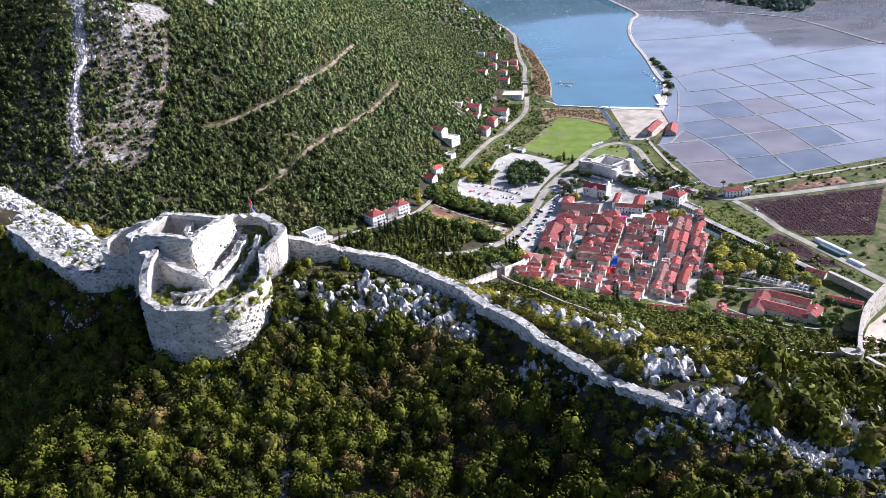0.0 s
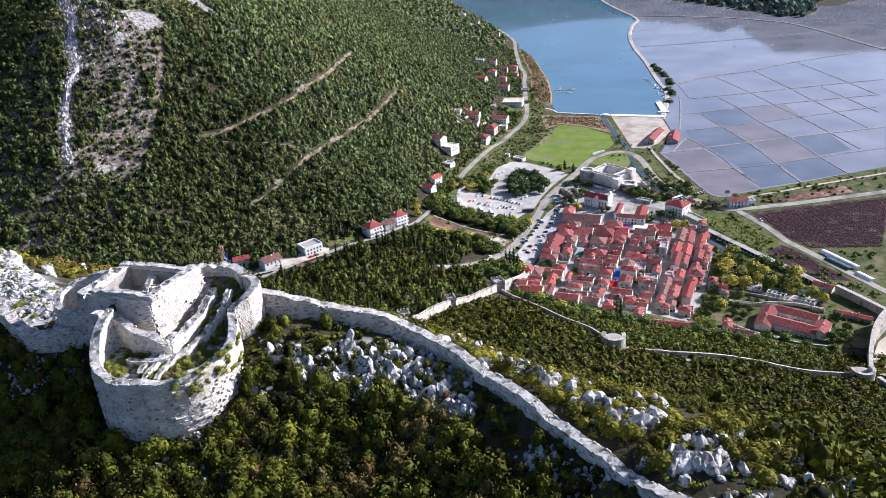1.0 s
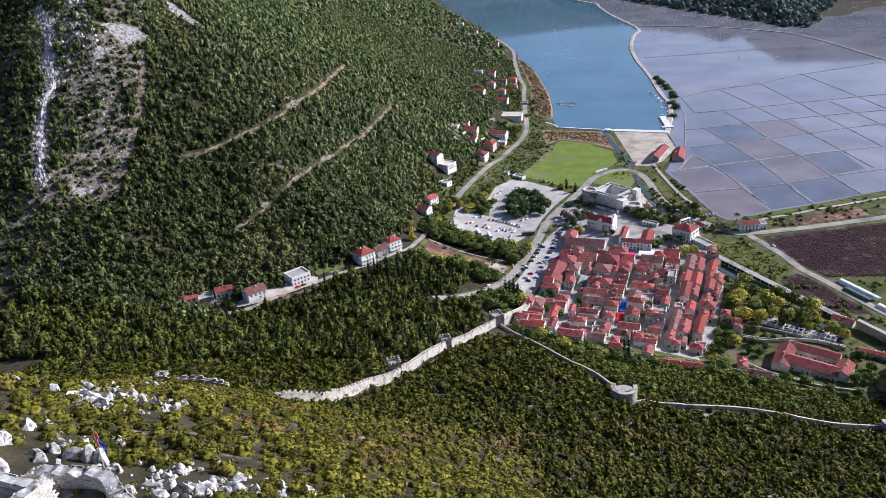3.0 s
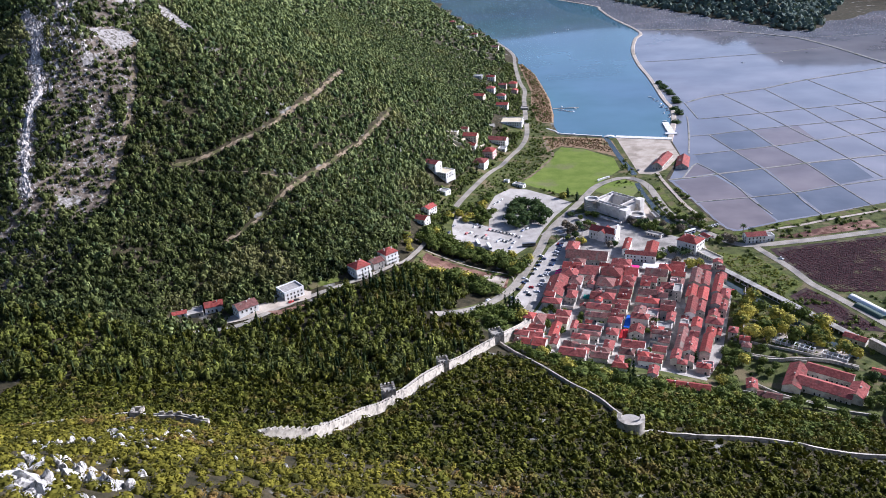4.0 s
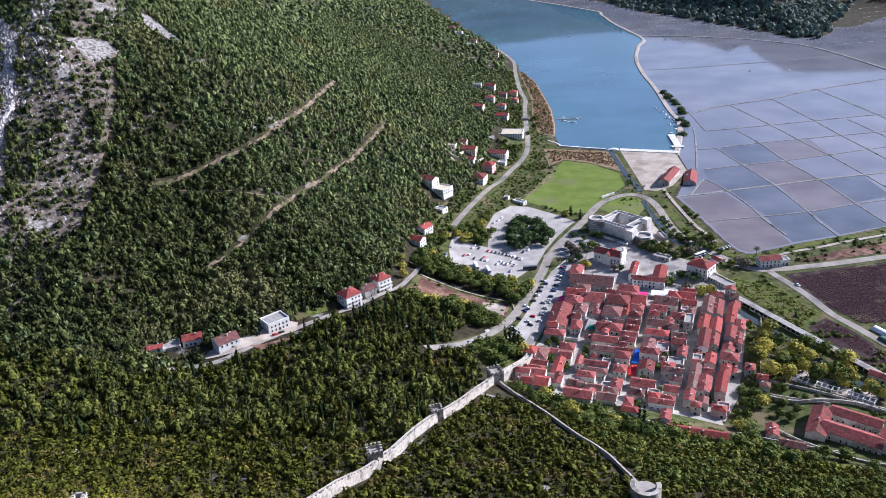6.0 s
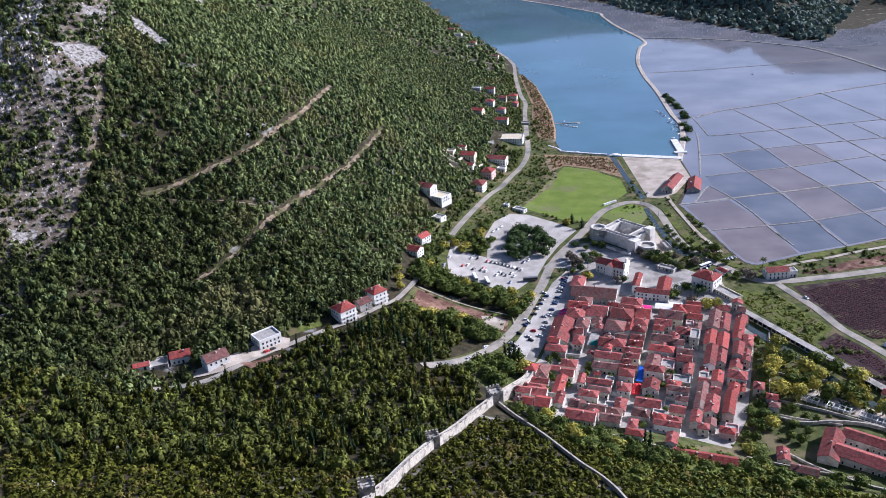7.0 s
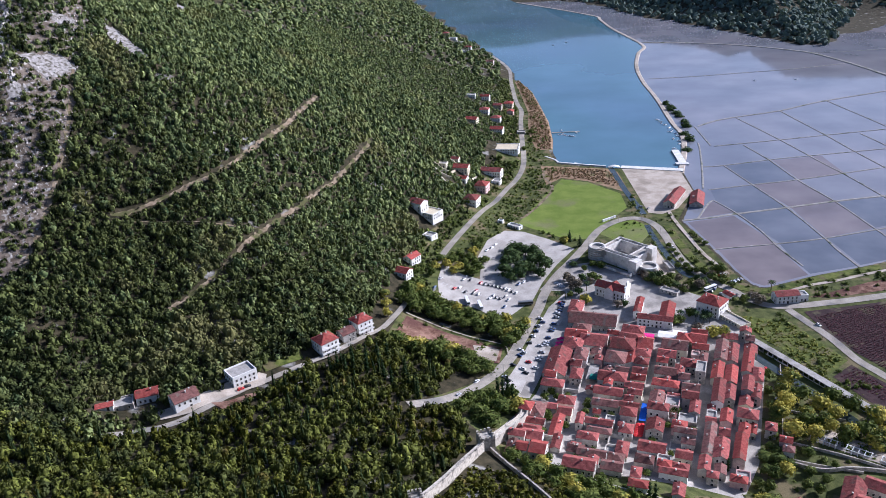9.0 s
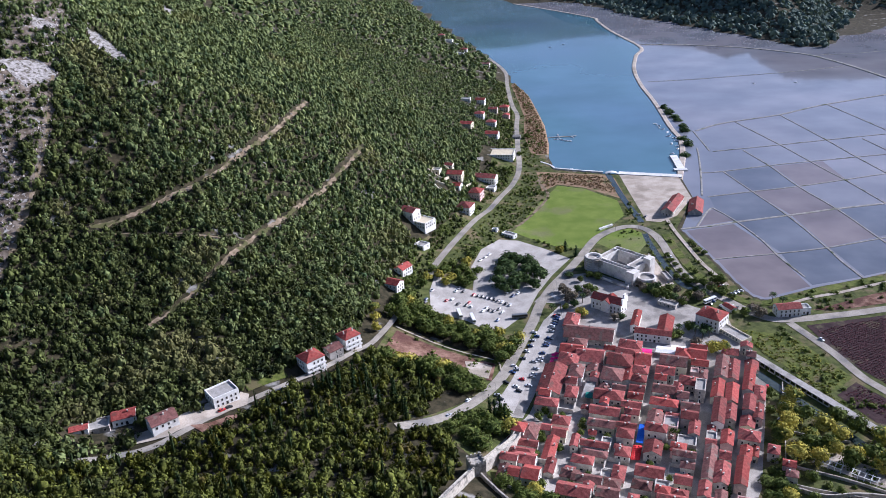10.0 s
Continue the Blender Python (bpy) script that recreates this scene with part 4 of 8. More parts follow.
jetty = empty("jetty", pose(42, 1152, 0, 0, 0, 4), "narrow grey jetty in the bay", "jetty")
part("deck", boxes((0, 36, -0.9, 0.9, 0.5, 0.8)), M["gravel"], jetty)
for px in range(2, 36, 6):
    part("post", boxes((px - 0.15, px + 0.15, -0.6, -0.3, -2, 0.9)), M["dyke"], jetty)
# arched footbridge at the channel's mouth
bm = bmesh.new()
for i in range(12):
    a, b = i / 12, (i + 1) / 12
    za, zb = 1.7 + 1.5 * math.sin(math.pi * a), 1.7 + 1.5 * math.sin(math.pi * b)
    v = [bm.verts.new(p) for p in ((98 + 13 * a, 1004, za), (98 + 13 * b, 1003, zb), (98 + 13 * b, 1009, zb), (98 + 13 * a, 1010, za))]
    w = [bm.verts.new((q.co.x, q.co.y, q.co.z - 0.5)) for q in v]
    for f in ((0, 1, 2, 3), (7, 6, 5, 4), (0, 4, 5, 1), (2, 6, 7, 3)):
        bm.faces.new([(v + w)[j] for j in f])
tagged(part("footbridge", bm, M["quay"]), "white arched footbridge over the channel mouth", "bridge")


# ---- town walls ----
def stones(rng, line, out, z0, z1, long, tall, deep, loss=0.02, rough=0.05):
    """Corners and triangles of rubble blocks on the face of a wall: line of points, outward normals, foot and top heights."""
    seg = np.r_[0, np.cumsum(np.linalg.norm(np.diff(line, axis=0), axis=1))]
    vs = []
    for k in range(int((z1.max() - z0.min()) / tall) + 1):
        s = rng.uniform(0, long)
        while s < seg[-1] - long * 0.4:
            w = long * rng.uniform(0.6, 1.35)
            mid = min(s + w / 2, seg[-1])
            lo, hi = np.interp(mid, seg, z0), np.interp(mid, seg, z1)
            z = z0.min() + k * tall
            if lo - tall < z < hi - tall * rng.uniform(0.2, 1.0) and rng.random() > loss:
                p = np.array([np.interp(mid, seg, line[:, 0]), np.interp(mid, seg, line[:, 1])])
                n = np.array([np.interp(mid, seg, out[:, 0]), np.interp(mid, seg, out[:, 1])])
                n /= np.linalg.norm(n)
                t = np.array([n[1], -n[0]])
                d = deep + rng.uniform(-rough, rough)
                a, b = t * (w * 0.5 - 0.014), n * d
                for q, zz in ((p - a, z), (p + a, z), (p + a, z + tall - 0.022), (p - a, z + tall - 0.022)):
                    vs.append((*q, zz))
                for q, zz in ((p - a * 0.95 + b, z + 0.02), (p + a * 0.95 + b, z + 0.02), (p + a * 0.95 + b, z + tall - 0.04), (p - a * 0.95 + b, z + tall - 0.04)):
                    vs.append((*q, zz))
            s += w
    vs = np.array(vs).reshape(-1, 3)
    quads = ((4, 5, 6, 7), (0, 1, 5, 4), (1, 2, 6, 5), (2, 3, 7, 6), (3, 0, 4, 7))
    t = np.array([q for f in quads for q in ((f[0], f[1], f[2]), (f[0], f[2], f[3]))])
    n = len(vs) // 8
    return vs, (t[None] + (np.arange(n) * 8)[:, None, None]).reshape(-1, 3)


def solid(name, line, half, z0, z1, material, parent=None, rough=0.0, rng=None):
    """A wall along a line, with its two faces, top and ends."""
    n = normals_of(line)
    jag = rng.uniform(-rough, rough, (2, len(line))) if rough else np.zeros((2, len(line)))
    rows = [np.column_stack([line + n * k * half, z]) for k, z in ((-1, z0), (-1, z1 + jag[0]), (1, z1 + jag[1]), (1, z0))]
    pts = np.stack(rows, 1)
    c = (np.arange(len(line) - 1)[:, None] * 4 + np.arange(3)[None]).ravel()
    t = np.concatenate([np.stack([c, c + 4, c + 5], 1), np.stack([c, c + 5, c + 1], 1)])
    e = 4 * (len(line) - 1)
    t = np.concatenate([t[:, ::-1], [(0, 1, 2), (0, 2, 3), (e, e + 2, e + 1), (e, e + 3, e + 2)]])
    ob = sheet(name, pts.reshape(-1, 3), t, material)
    ob.parent = parent
    return ob


def town_wall(name, points, half, tall, label, merlons=0.0, parapet=0.0):
    line = smooth_line(points, 2.4)
    base = ground(line[:, 0], line[:, 1])
    lift = np.convolve(np.pad(base, 4, "edge"), np.ones(9) / 9, "valid") + tall
    wall = empty(name, pose(0, 0, 0), label, "town wall", kind="structure")
    solid("masonry", line, half, base - 2, lift, M["wallstone"], wall)
    n = normals_of(line)
    for side in ((1,) if merlons else (-1, 1)) if parapet else ():
        solid("parapet", line + n * side * (half - 0.25), 0.25, lift - 0.2, lift + parapet, M["wallstone"], wall)
    if merlons:
        seg = np.r_[0, np.cumsum(np.linalg.norm(np.diff(line, axis=0), axis=1))]
        bm = boxes((-0.7, 0.7, -0.3, 0.3, -0.3, 0.8))
        me = bpy.data.meshes.new("merlon")
        bm.to_mesh(me)
        bm.free()
        me.materials.append(M["wallstone"])
        for s in np.arange(1, seg[-1] - 1, merlons):
            k = np.searchsorted(seg, s)
            m = new("merlon", me)
            m.parent = wall
            p = line[k] + n[k] * (half - 0.3)
            m.matrix_world = pose(p[0], p[1], lift[k] + parapet, 0, 0, math.degrees(math.atan2(-n[k][0], n[k][1])))
    return wall


def tower(x, y, half, z0, z1, turn, label, round_side=False):
    """A wall tower with a parapet and merlons; round_side: a drum open to the town."""
    t = empty("wall_tower", pose(x, y, 0, 0, 0, turn), label, "tower")
    if round_side:
        ring = np.array([(half * math.cos(a), half * math.sin(a)) for a in np.linspace(-0.15 * math.pi, 1.15 * math.pi, 22)]) * (1, -1)
        solid("drum", ring, 0.9, np.full(22, z0), np.full(22, z1), M["wallstone"], t)
        bm = bmesh.new()
        bmesh.ops.create_cone(bm, cap_ends=True, segments=22, radius1=half, radius2=half, depth=z1 - z0 - 2.4, matrix=Matrix.Translation((0, 0, (z0 + z1 - 2.4) / 2)))
        part("floor", bm, M["paving"], t)
    else:
        part("body", boxes((-half, half, -half, half, z0, z1 - 1.6)), M["wallstone"], t)
        for a, b, c, d in ((-half, half, -half, -half + 0.6), (-half, half, half - 0.6, half), (-half, -half + 0.6, -half, half), (half - 0.6, half, -half, half)):
            part("parapet", boxes((a, b, c, d, z1 - 1.62, z1 - 0.9)), M["wallstone"], t)
        for k in range(4):
            for j in (-0.8, -0.27, 0.27, 0.8):
                a = math.pi / 2 * k
                px, py = half * j, half - 0.3
                cx, cy = px * math.cos(a) - py * math.sin(a), px * math.sin(a) + py * math.cos(a)
                part("merlon", boxes((cx - 0.45, cx + 0.45, cy - 0.35, cy + 0.35, z1 - 0.95, z1 + 0.3)), M["wallstone"], t)
    return t


town_wall("wall_west", WALL_WEST, 1.5, 4.2, "long pale crenellated stone wall climbing the hill", 2.3, 0.7)
town_wall("wall_upper", WALL_UPPER, 0.6, 2.6, "broken pale stone wall with crenels on the slope", 3.4, 0.3)
town_wall("wall_tail", WALL_TAIL, 0.4, 1.3, "low broken stone wall trailing over the slope")
town_wall("wall_east", WALL_EAST, 0.42, 2.4, "thin pale stone wall above the town", 0.0, 0.0)
town_wall("wall_gate", ((-17, 499), (-10, 513), (-2, 528), (2, 540)), 2.0, 5.0, "broad pale wall with a walkway down to the town gate", 0.0, 1.1)
tower(-19.5, 496.5, 3.8, 18, 32.8, 25, "square stone corner tower where the walls meet")
tower(-62.3, 357.5, 3.0, 70, 87.0, 18, "square crenellated tower on the climbing wall")
tower(-44.6, 417.5, 2.8, 46, 63.0, 18, "small crenellated tower on the climbing wall")
tower(-130, 275, 1.8, 124, 135.0, 5, "small ruined tower on the slope")
tower(43, 349, 5.0, 60, 77.4, -8, "half-round stone tower open to the town", True)
tower(177, 377, 5.2, 20, 37.4, 10, "round stone tower at the lower wall", True)
# ---- houses ----
def tiled(name, low, high, moss):
    """Half-round clay tiles in courses, weathered."""
    m = mat(name, low, high, 1.6, 0.9, 0, 5, moss, 0.35, coords="Object", tint=0.5)
    nodes, links = m.node_tree.nodes, m.node_tree.links
    w = nodes.new("ShaderNodeTexWave")
    w.wave_type, w.bands_direction = "BANDS", "DIAGONAL"
    w.inputs["Scale"].default_value, w.inputs["Distortion"].default_value = 0.9, 0.8
    links.new(nodes.new("ShaderNodeTexCoord").outputs["Object"], w.inputs["Vector"])
    b = nodes.new("ShaderNodeBump")
    b.inputs["Strength"].default_value, b.inputs["Distance"].default_value = 0.5, 0.08
    links.new(w.outputs["Fac"], b.inputs["Height"])
    links.new(b.outputs[0], nodes["Principled BSDF"].inputs["Normal"])
    return m


M.update(
    tile=tiled("weathered_red_roof_tiles", (0.175, 0.048, 0.043), (0.30, 0.094, 0.080), (0.145, 0.07, 0.058)),
    tile_new=tiled("bright_red_roof_tiles", (0.23, 0.045, 0.038), (0.33, 0.085, 0.068), (0.20, 0.075, 0.06)),
    tile_old=tiled("lichen_grey_roof_tiles", (0.115, 0.055, 0.047), (0.205, 0.098, 0.084), (0.14, 0.115, 0.095)),
    plaster=mat("pale_stone_wall", (0.43, 0.395, 0.345), (0.61, 0.57, 0.51), 2.5, 0.92, 0.02, 6, (0.30, 0.27, 0.23), 0.3, coords="Object", tint=0.45),
    cream=mat("cream_plaster", (0.58, 0.52, 0.38), (0.68, 0.61, 0.46), 2.5, 0.9, 0.01, 6, coords="Object", tint=0.3),
    white=mat("white_plaster", (0.68, 0.67, 0.64), (0.8, 0.79, 0.76), 2.5, 0.9, 0.01, 6, (0.55, 0.54, 0.5), 0.2, coords="Object"),
    rose=mat("rose_plaster", (0.55, 0.36, 0.33), (0.66, 0.45, 0.41), 2.5, 0.9, 0.01, 6, coords="Object"),
    concrete=mat("grey_concrete", (0.27, 0.255, 0.23), (0.38, 0.36, 0.33), 3, 0.9, 0.01, 6, (0.20, 0.19, 0.17), 0.35, coords="Object"),
    frame=mat("pale_stone_surround", (0.5, 0.47, 0.42), (0.62, 0.59, 0.53), 0.6, 0.85),
    glass=mat("dark_window_glass", (0.02, 0.022, 0.025), (0.04, 0.042, 0.045), 1.0, 0.15),
    shutter=mat("dark_green_shutter", (0.03, 0.06, 0.04), (0.05, 0.085, 0.055), 0.5, 0.6),
)


def pane_mesh(name, w, h, rim=0.14, proud=0.09):
    """A window in one piece: a stone surround with a dark pane set back in it, facing -y."""
    bm = bmesh.new()
    out, lip = w / 2 + rim, w / 2
    rings = [[bm.verts.new((x * k, y, z)) for x, z in ((-1, lo), (1, lo), (1, hi), (-1, hi))]
             for k, y, lo, hi in ((out, 0.05, -rim, h + rim), (out, -proud, -rim, h + rim), (lip, -proud, 0, h), (lip, -0.02, 0, h))]
    for p, q in zip(rings, rings[1:]):
        for i in range(4):
            bm.faces.new((p[i], p[(i + 1) % 4], q[(i + 1) % 4], q[i]))
    bm.faces.new(rings[-1]).material_index = 1
    me = bpy.data.meshes.new(name)
    bm.to_mesh(me)
    bm.free()
    me.materials.append(M["frame"])
    me.materials.append(M["glass"])
    return me


WINDOW, SHUTTERED, DOOR = pane_mesh("window", 1.0, 1.45), pane_mesh("tall_window", 0.9, 1.7, 0.2), pane_mesh("door", 1.3, 2.3)
BOX_CHIMNEY = bpy.data.meshes.new("chimney")
bm = boxes((-0.35, 0.35, -0.3, 0.3, -1.2, 0.7), (-0.45, 0.45, -0.4, 0.4, 0.7, 0.82))
bm.to_mesh(BOX_CHIMNEY)
bm.free()
BOX_CHIMNEY.materials.append(M["plaster"])


def roof_shape(kind, w, d, e, rise, over):
    """Thick roof over a w by d plan with eaves at e."""
    a, b = w / 2 + over, d / 2 + over
    drop = rise / (min(a, b)) * over * 0.9
    z0, z1 = e - drop, e + rise
    if kind == "hip":
        r = max(abs(a - b), 0.05)
        top = [(-r, 0, z1), (r, 0, z1)] if a >= b else [(0, -r, z1), (0, r, z1)]
        eave = [(-a, -b, z0), (a, -b, z0), (a, b, z0), (-a, b, z0)]
        faces = [(0, 1, 5, 4), (1, 2, 5), (2, 3, 4, 5), (3, 0, 4)] if a >= b else [(0, 1, 4), (1, 2, 5, 4), (2, 3, 5), (3, 0, 4, 5)]
    elif kind == "across":
        eave = [(-a, -b, z0), (a, -b, z0), (a, b, z0), (-a, b, z0)]
        top = [(-a, 0, z1), (a, 0, z1)]
        faces = [(0, 1, 5, 4), (2, 3, 4, 5)]
    else:
        eave = [(-a, -b, z0), (a, -b, z0), (a, b, z0), (-a, b, z0)]
        top = [(0, -b, z1), (0, b, z1)]
        faces = [(3, 0, 4, 5), (1, 2, 5, 4)]
    bm = bmesh.new()
    up = [bm.verts.new((x, y, z + 0.12)) for x, y, z in eave + top]
    lo = [bm.verts.new((x, y, z - 0.12)) for x, y, z in eave + top]
    for f in faces:
        bm.faces.new([up[i] for i in f])
        bm.faces.new([lo[i] for i in reversed(f)])
    edge = {}
    for f in faces:
        for i, j in zip(f, f[1:] + f[:1]):
            edge[(i, j)] = edge.get((i, j), 0) + 1
    for i, j in edge:
        if (j, i) not in edge:
            bm.faces.new([up[j], up[i], lo[i], lo[j]])
    return bm


def wall_shape(kind, w, d, base, e, rise):
    bm = boxes((-w / 2, w / 2, -d / 2, d / 2, base, e))
    a, b = w / 2, d / 2
    if kind == "across":
        for x, s in ((-a, 1), (a, -1)):
            f = [bm.verts.new((x, -b, e)), bm.verts.new((x, b, e)), bm.verts.new((x, 0, e + rise * 0.97))]
            bm.faces.new(f[::-s])
    elif kind == "along":
        for y, s in ((-b, -1), (b, 1)):
            f = [bm.verts.new((-a, y, e)), bm.verts.new((a, y, e)), bm.verts.new((0, y, e + rise * 0.97))]
            bm.faces.new(f[::-s])
    return bm




def dress(home, w, d, e, r, gap=2.7, sides=(0, 1, 2, 3), storey=2.8, style=None):
    """Rows of windows on the sides of a house; a door in front."""
    style = style or r.choice((WINDOW, SHUTTERED, WINDOW))
    for side in sides:
        run = w if side in (0, 2) else d
        n = max(1, int((run - 1.2) / gap))
        for level in range(max(1, int((e - 0.4) / storey))):
            for k in range(n):
                if r.random() < 0.14:
                    continue
                s = (k - (n - 1) / 2) * (run - 1.6) / n
                z = 0.9 + level * storey
                a = side * math.pi / 2
                x, y = s, -(d if side in (0, 2) else w) / 2 - 0.01
                x, y = x * math.cos(a) - y * math.sin(a), x * math.sin(a) + y * math.cos(a)
                door = side == 0 and level == 0 and k == n // 2
                o = new("door" if door else "window", DOOR if door else style)
                o.parent = home
                o.matrix_basis = pose(x, y, 0.05 if door else z, 0, 0, math.degrees(a))


def house(x, y, w, d, eave, kind, turn=-15.2, wall=None, roof=None, label="", windows=True, sides=(0, 1, 3), pitch=0.46):
    r = random.Random(int(x * 31 + y * 17 + 5))
    corners = [(x + a * math.cos(radians(turn)) - b * math.sin(radians(turn)), y + a * math.sin(radians(turn)) + b * math.cos(radians(turn)))
               for a in (-w / 2, w / 2) for b in (-d / 2, d / 2)]
    z = sorted(height(*c) for c in corners)
    floor = z[0] * 0.4 + height(x, y) * 0.6
    rise = pitch * min(w, d) / 2 if kind != "across" else pitch * d / 2
    if kind == "along":
        rise = pitch * w / 2
    wall_name = wall or r.choice(("plaster",) * 6 + ("cream", "white", "rose"))
    roof_name = roof or r.choice(("tile",) * 5 + ("tile_new", "tile_new", "tile_old", "tile_old"))
    if not label and -19 <= turn <= -13:
        eave += r.uniform(-0.6, 1.7)
    words = {"plaster": "pale stone", "cream": "cream plastered", "white": "white plastered", "rose": "rose plastered", "concrete": "grey concrete"}[wall_name]
    over = {"tile": "weathered red tiled", "tile_new": "bright red tiled", "tile_old": "lichen-grey tiled"}[roof_name]
    form = {"hip": "hipped roof", "across": "gabled roof", "along": "gabled roof", "flat": "", "ruin": ""}[kind]
    if not label:
        label = (f"{words} town house with a {over} {form}" if form else f"{words} town house with a flat terrace roof" if kind == "flat"
                 else "roofless ruined stone house with broken walls")
    home = empty("house", pose(x, y, floor, 0, 0, turn), label, "house", "houses of the town" if -19 <= turn <= -13 else "")
    low = z[0] - floor - 1.5
    if kind in ("hip", "across", "along"):
        part("wall", wall_shape(kind, w, d, low, eave, rise), M[wall_name], home)
        part("roof", roof_shape(kind, w, d, eave, rise, 0.35), M[roof_name], home)
        for _ in range(r.choice((0, 1, 1, 2))):
            c = new("chimney", BOX_CHIMNEY)
            c.parent = home
            c.matrix_basis = pose(r.uniform(-0.3, 0.3) * w, r.uniform(-0.15, 0.15) * d, eave + rise * 0.95)
    else:
        t = 0.5
        top = eave if kind == "flat" else eave * 0.8
        for a, b, c, q in ((-w / 2, w / 2, -d / 2, -d / 2 + t), (-w / 2, w / 2, d / 2 - t, d / 2), (-w / 2, -w / 2 + t, -d / 2 + t, d / 2 - t), (w / 2 - t, w / 2, -d / 2 + t, d / 2 - t)):
            part("wall", boxes((a, b, c, q, low, top * (1 if kind == "flat" else r.uniform(0.7, 1.15)))), M[wall_name if kind == "flat" else "plaster"], home)
        part("floor", boxes((-w / 2 + t, w / 2 - t, -d / 2 + t, d / 2 - t, low, top - 0.8 if kind == "flat" else 0.4)), M["cream" if "hall" in label or "villa" in label else "concrete"], home)
    if windows and kind != "ruin":
        dress(home, w, d, eave, r, sides=sides)
    return home


house(40.0, 679.4, 9.8, 18.9, 4.7, "hip", -13)
house(50.4, 659.0, 32.8, 17.3, 4.9, "across", -13)
house(41.4, 645.3, 12.4, 11.4, 5.5, "hip", -13)
house(36.8, 635.0, 14.3, 12.2, 5.3, "across", -13)
house(48.3, 627.9, 17.6, 16.0, 4.8, "across", -13)
house(34.0, 621.7, 12.5, 14.9, 4.7, "hip", -13)
house(22.5, 598.7, 13.9, 30.7, 5.2, "along", -13)
house(38.0, 607.3, 8.5, 15.2, 5.4, "hip", -13)
house(34.1, 596.1, 6.7, 7.4, 5.6, "across", -13)
house(33.4, 583.6, 6.9, 11.4, 6.2, "hip", -13)
house(17.4, 580.1, 6.6, 6.9, 5.7, "across", -13)
house(18.1, 571.9, 13.4, 8.1, 5.0, "hip", -13)
house(30.0, 576.4, 10.0, 12.8, 4.4, "ruin", -15)
house(25.6, 555.8, 9.8, 8.2, 5.0, "hip", -13)
house(23.9, 543.7, 7.7, 8.0, 5.1, "across", -13)
house(18.3, 527.2, 6.2, 19.8, 5.6, "along", -13)
house(31.7, 534.0, 3.9, 10.0, 5.3, "along", -13)
house(7.2, 542.1, 10.6, 14.6, 5.9, "hip", -13)
house(3.8, 531.6, 16.3, 5.3, 4.6, "across", -13)
house(2.1, 520.6, 15.1, 5.3, 5.2, "hip", -13)
house(-3.4, 509.8, 8.5, 5.7, 5.7, "across", -13)
house(4.7, 512.3, 11.1, 8.4, 4.9, "across", -13)
house(-5.7, 496.9, 6.4, 10.7, 5.0, "along", -13)
house(-0.8, 495.9, 5.6, 7.0, 5.8, "across", -13)
house(17.4, 508.7, 4.7, 11.7, 4.9, "along", -13)
house(12.5, 511.8, 8.3, 7.8, 4.1, "ruin", -15)
house(75.7, 640.9, 14.7, 10.8, 6.1, "hip", -14.5)
house(72.7, 629.7, 16.1, 10.0, 6.1, "hip", -14.5)
house(66.1, 618.2, 15.6, 14.2, 6.4, "hip", -14.5)
house(81.1, 621.4, 9.6, 14.5, 5.7, "across", -14.5)
house(77.0, 607.5, 10.1, 9.0, 6.5, "hip", -14.5)
house(75.2, 596.9, 8.0, 7.4, 6.4, "hip", -14.5)
house(59.6, 602.9, 12.8, 13.8, 5.8, "hip", -14.5)
house(70.3, 603.7, 8.8, 16.0, 6.2, "along", -14.5)
house(72.7, 588.9, 8.7, 6.9, 5.4, "across", -14.5)
house(70.6, 580.8, 8.5, 6.9, 5.4, "across", -14.5)
house(50.5, 583.5, 7.1, 11.0, 5.6, "across", -14.5)
house(57.7, 580.5, 11.7, 10.0, 5.3, "hip", -14.5)
house(66.8, 571.7, 10.9, 6.5, 6.2, "across", -14.5)
house(51.0, 565.9, 16.7, 8.5, 5.9, "across", -14.5)
house(66.4, 564.3, 8.0, 5.8, 5.3, "across", -14.5)
house(48.1, 554.1, 15.0, 7.0, 5.2, "across", -14.5)
house(61.4, 551.7, 10.9, 5.3, 6.0, "across", -14.5)
house(59.6, 541.4, 8.9, 8.3, 6.6, "hip", -14.5)
house(42.0, 532.0, 15.1, 5.3, 6.3, "across", -14.5)
house(41.4, 525.2, 13.5, 5.3, 5.0, "hip", -14.5)
house(34.5, 517.2, 11.2, 6.4, 5.1, "hip", -14.5)
house(56.3, 526.5, 7.5, 8.3, 5.2, "hip", -14.5)
house(26.8, 501.8, 8.7, 6.4, 6.4, "hip", -14.5)
house(34.9, 498.3, 14.6, 6.1, 5.4, "across", -14.5)
house(27.4, 483.5, 15.8, 9.1, 6.4, "across", -14.5)
house(49.9, 519.3, 7.7, 9.2, 3.9, "ruin", -15)
house(51.8, 507.6, 6.3, 12.7, 5.3, "hip", -14.5)
house(44.0, 487.1, 10.5, 7.2, 5.9, "across", -14.5)
house(55.3, 482.3, 4.9, 7.5, 5.0, "hip", -14.5)
house(54.6, 470.5, 9.3, 5.3, 6.1, "hip", -14.5)
house(99.5, 618.5, 16.3, 12.5, 6.0, "across", -16)
house(107.8, 629.6, 9.4, 11.1, 6.1, "hip", -16)
house(92.7, 608.3, 11.0, 9.4, 5.8, "across", -16)
house(116.5, 629.0, 10.9, 12.4, 5.3, "across", -16)
house(115.7, 618.2, 10.1, 7.4, 5.1, "across", -16)
house(114.9, 604.3, 4.5, 11.6, 5.9, "hip", -16)
house(104.2, 596.8, 10.4, 9.5, 6.3, "hip", -16)
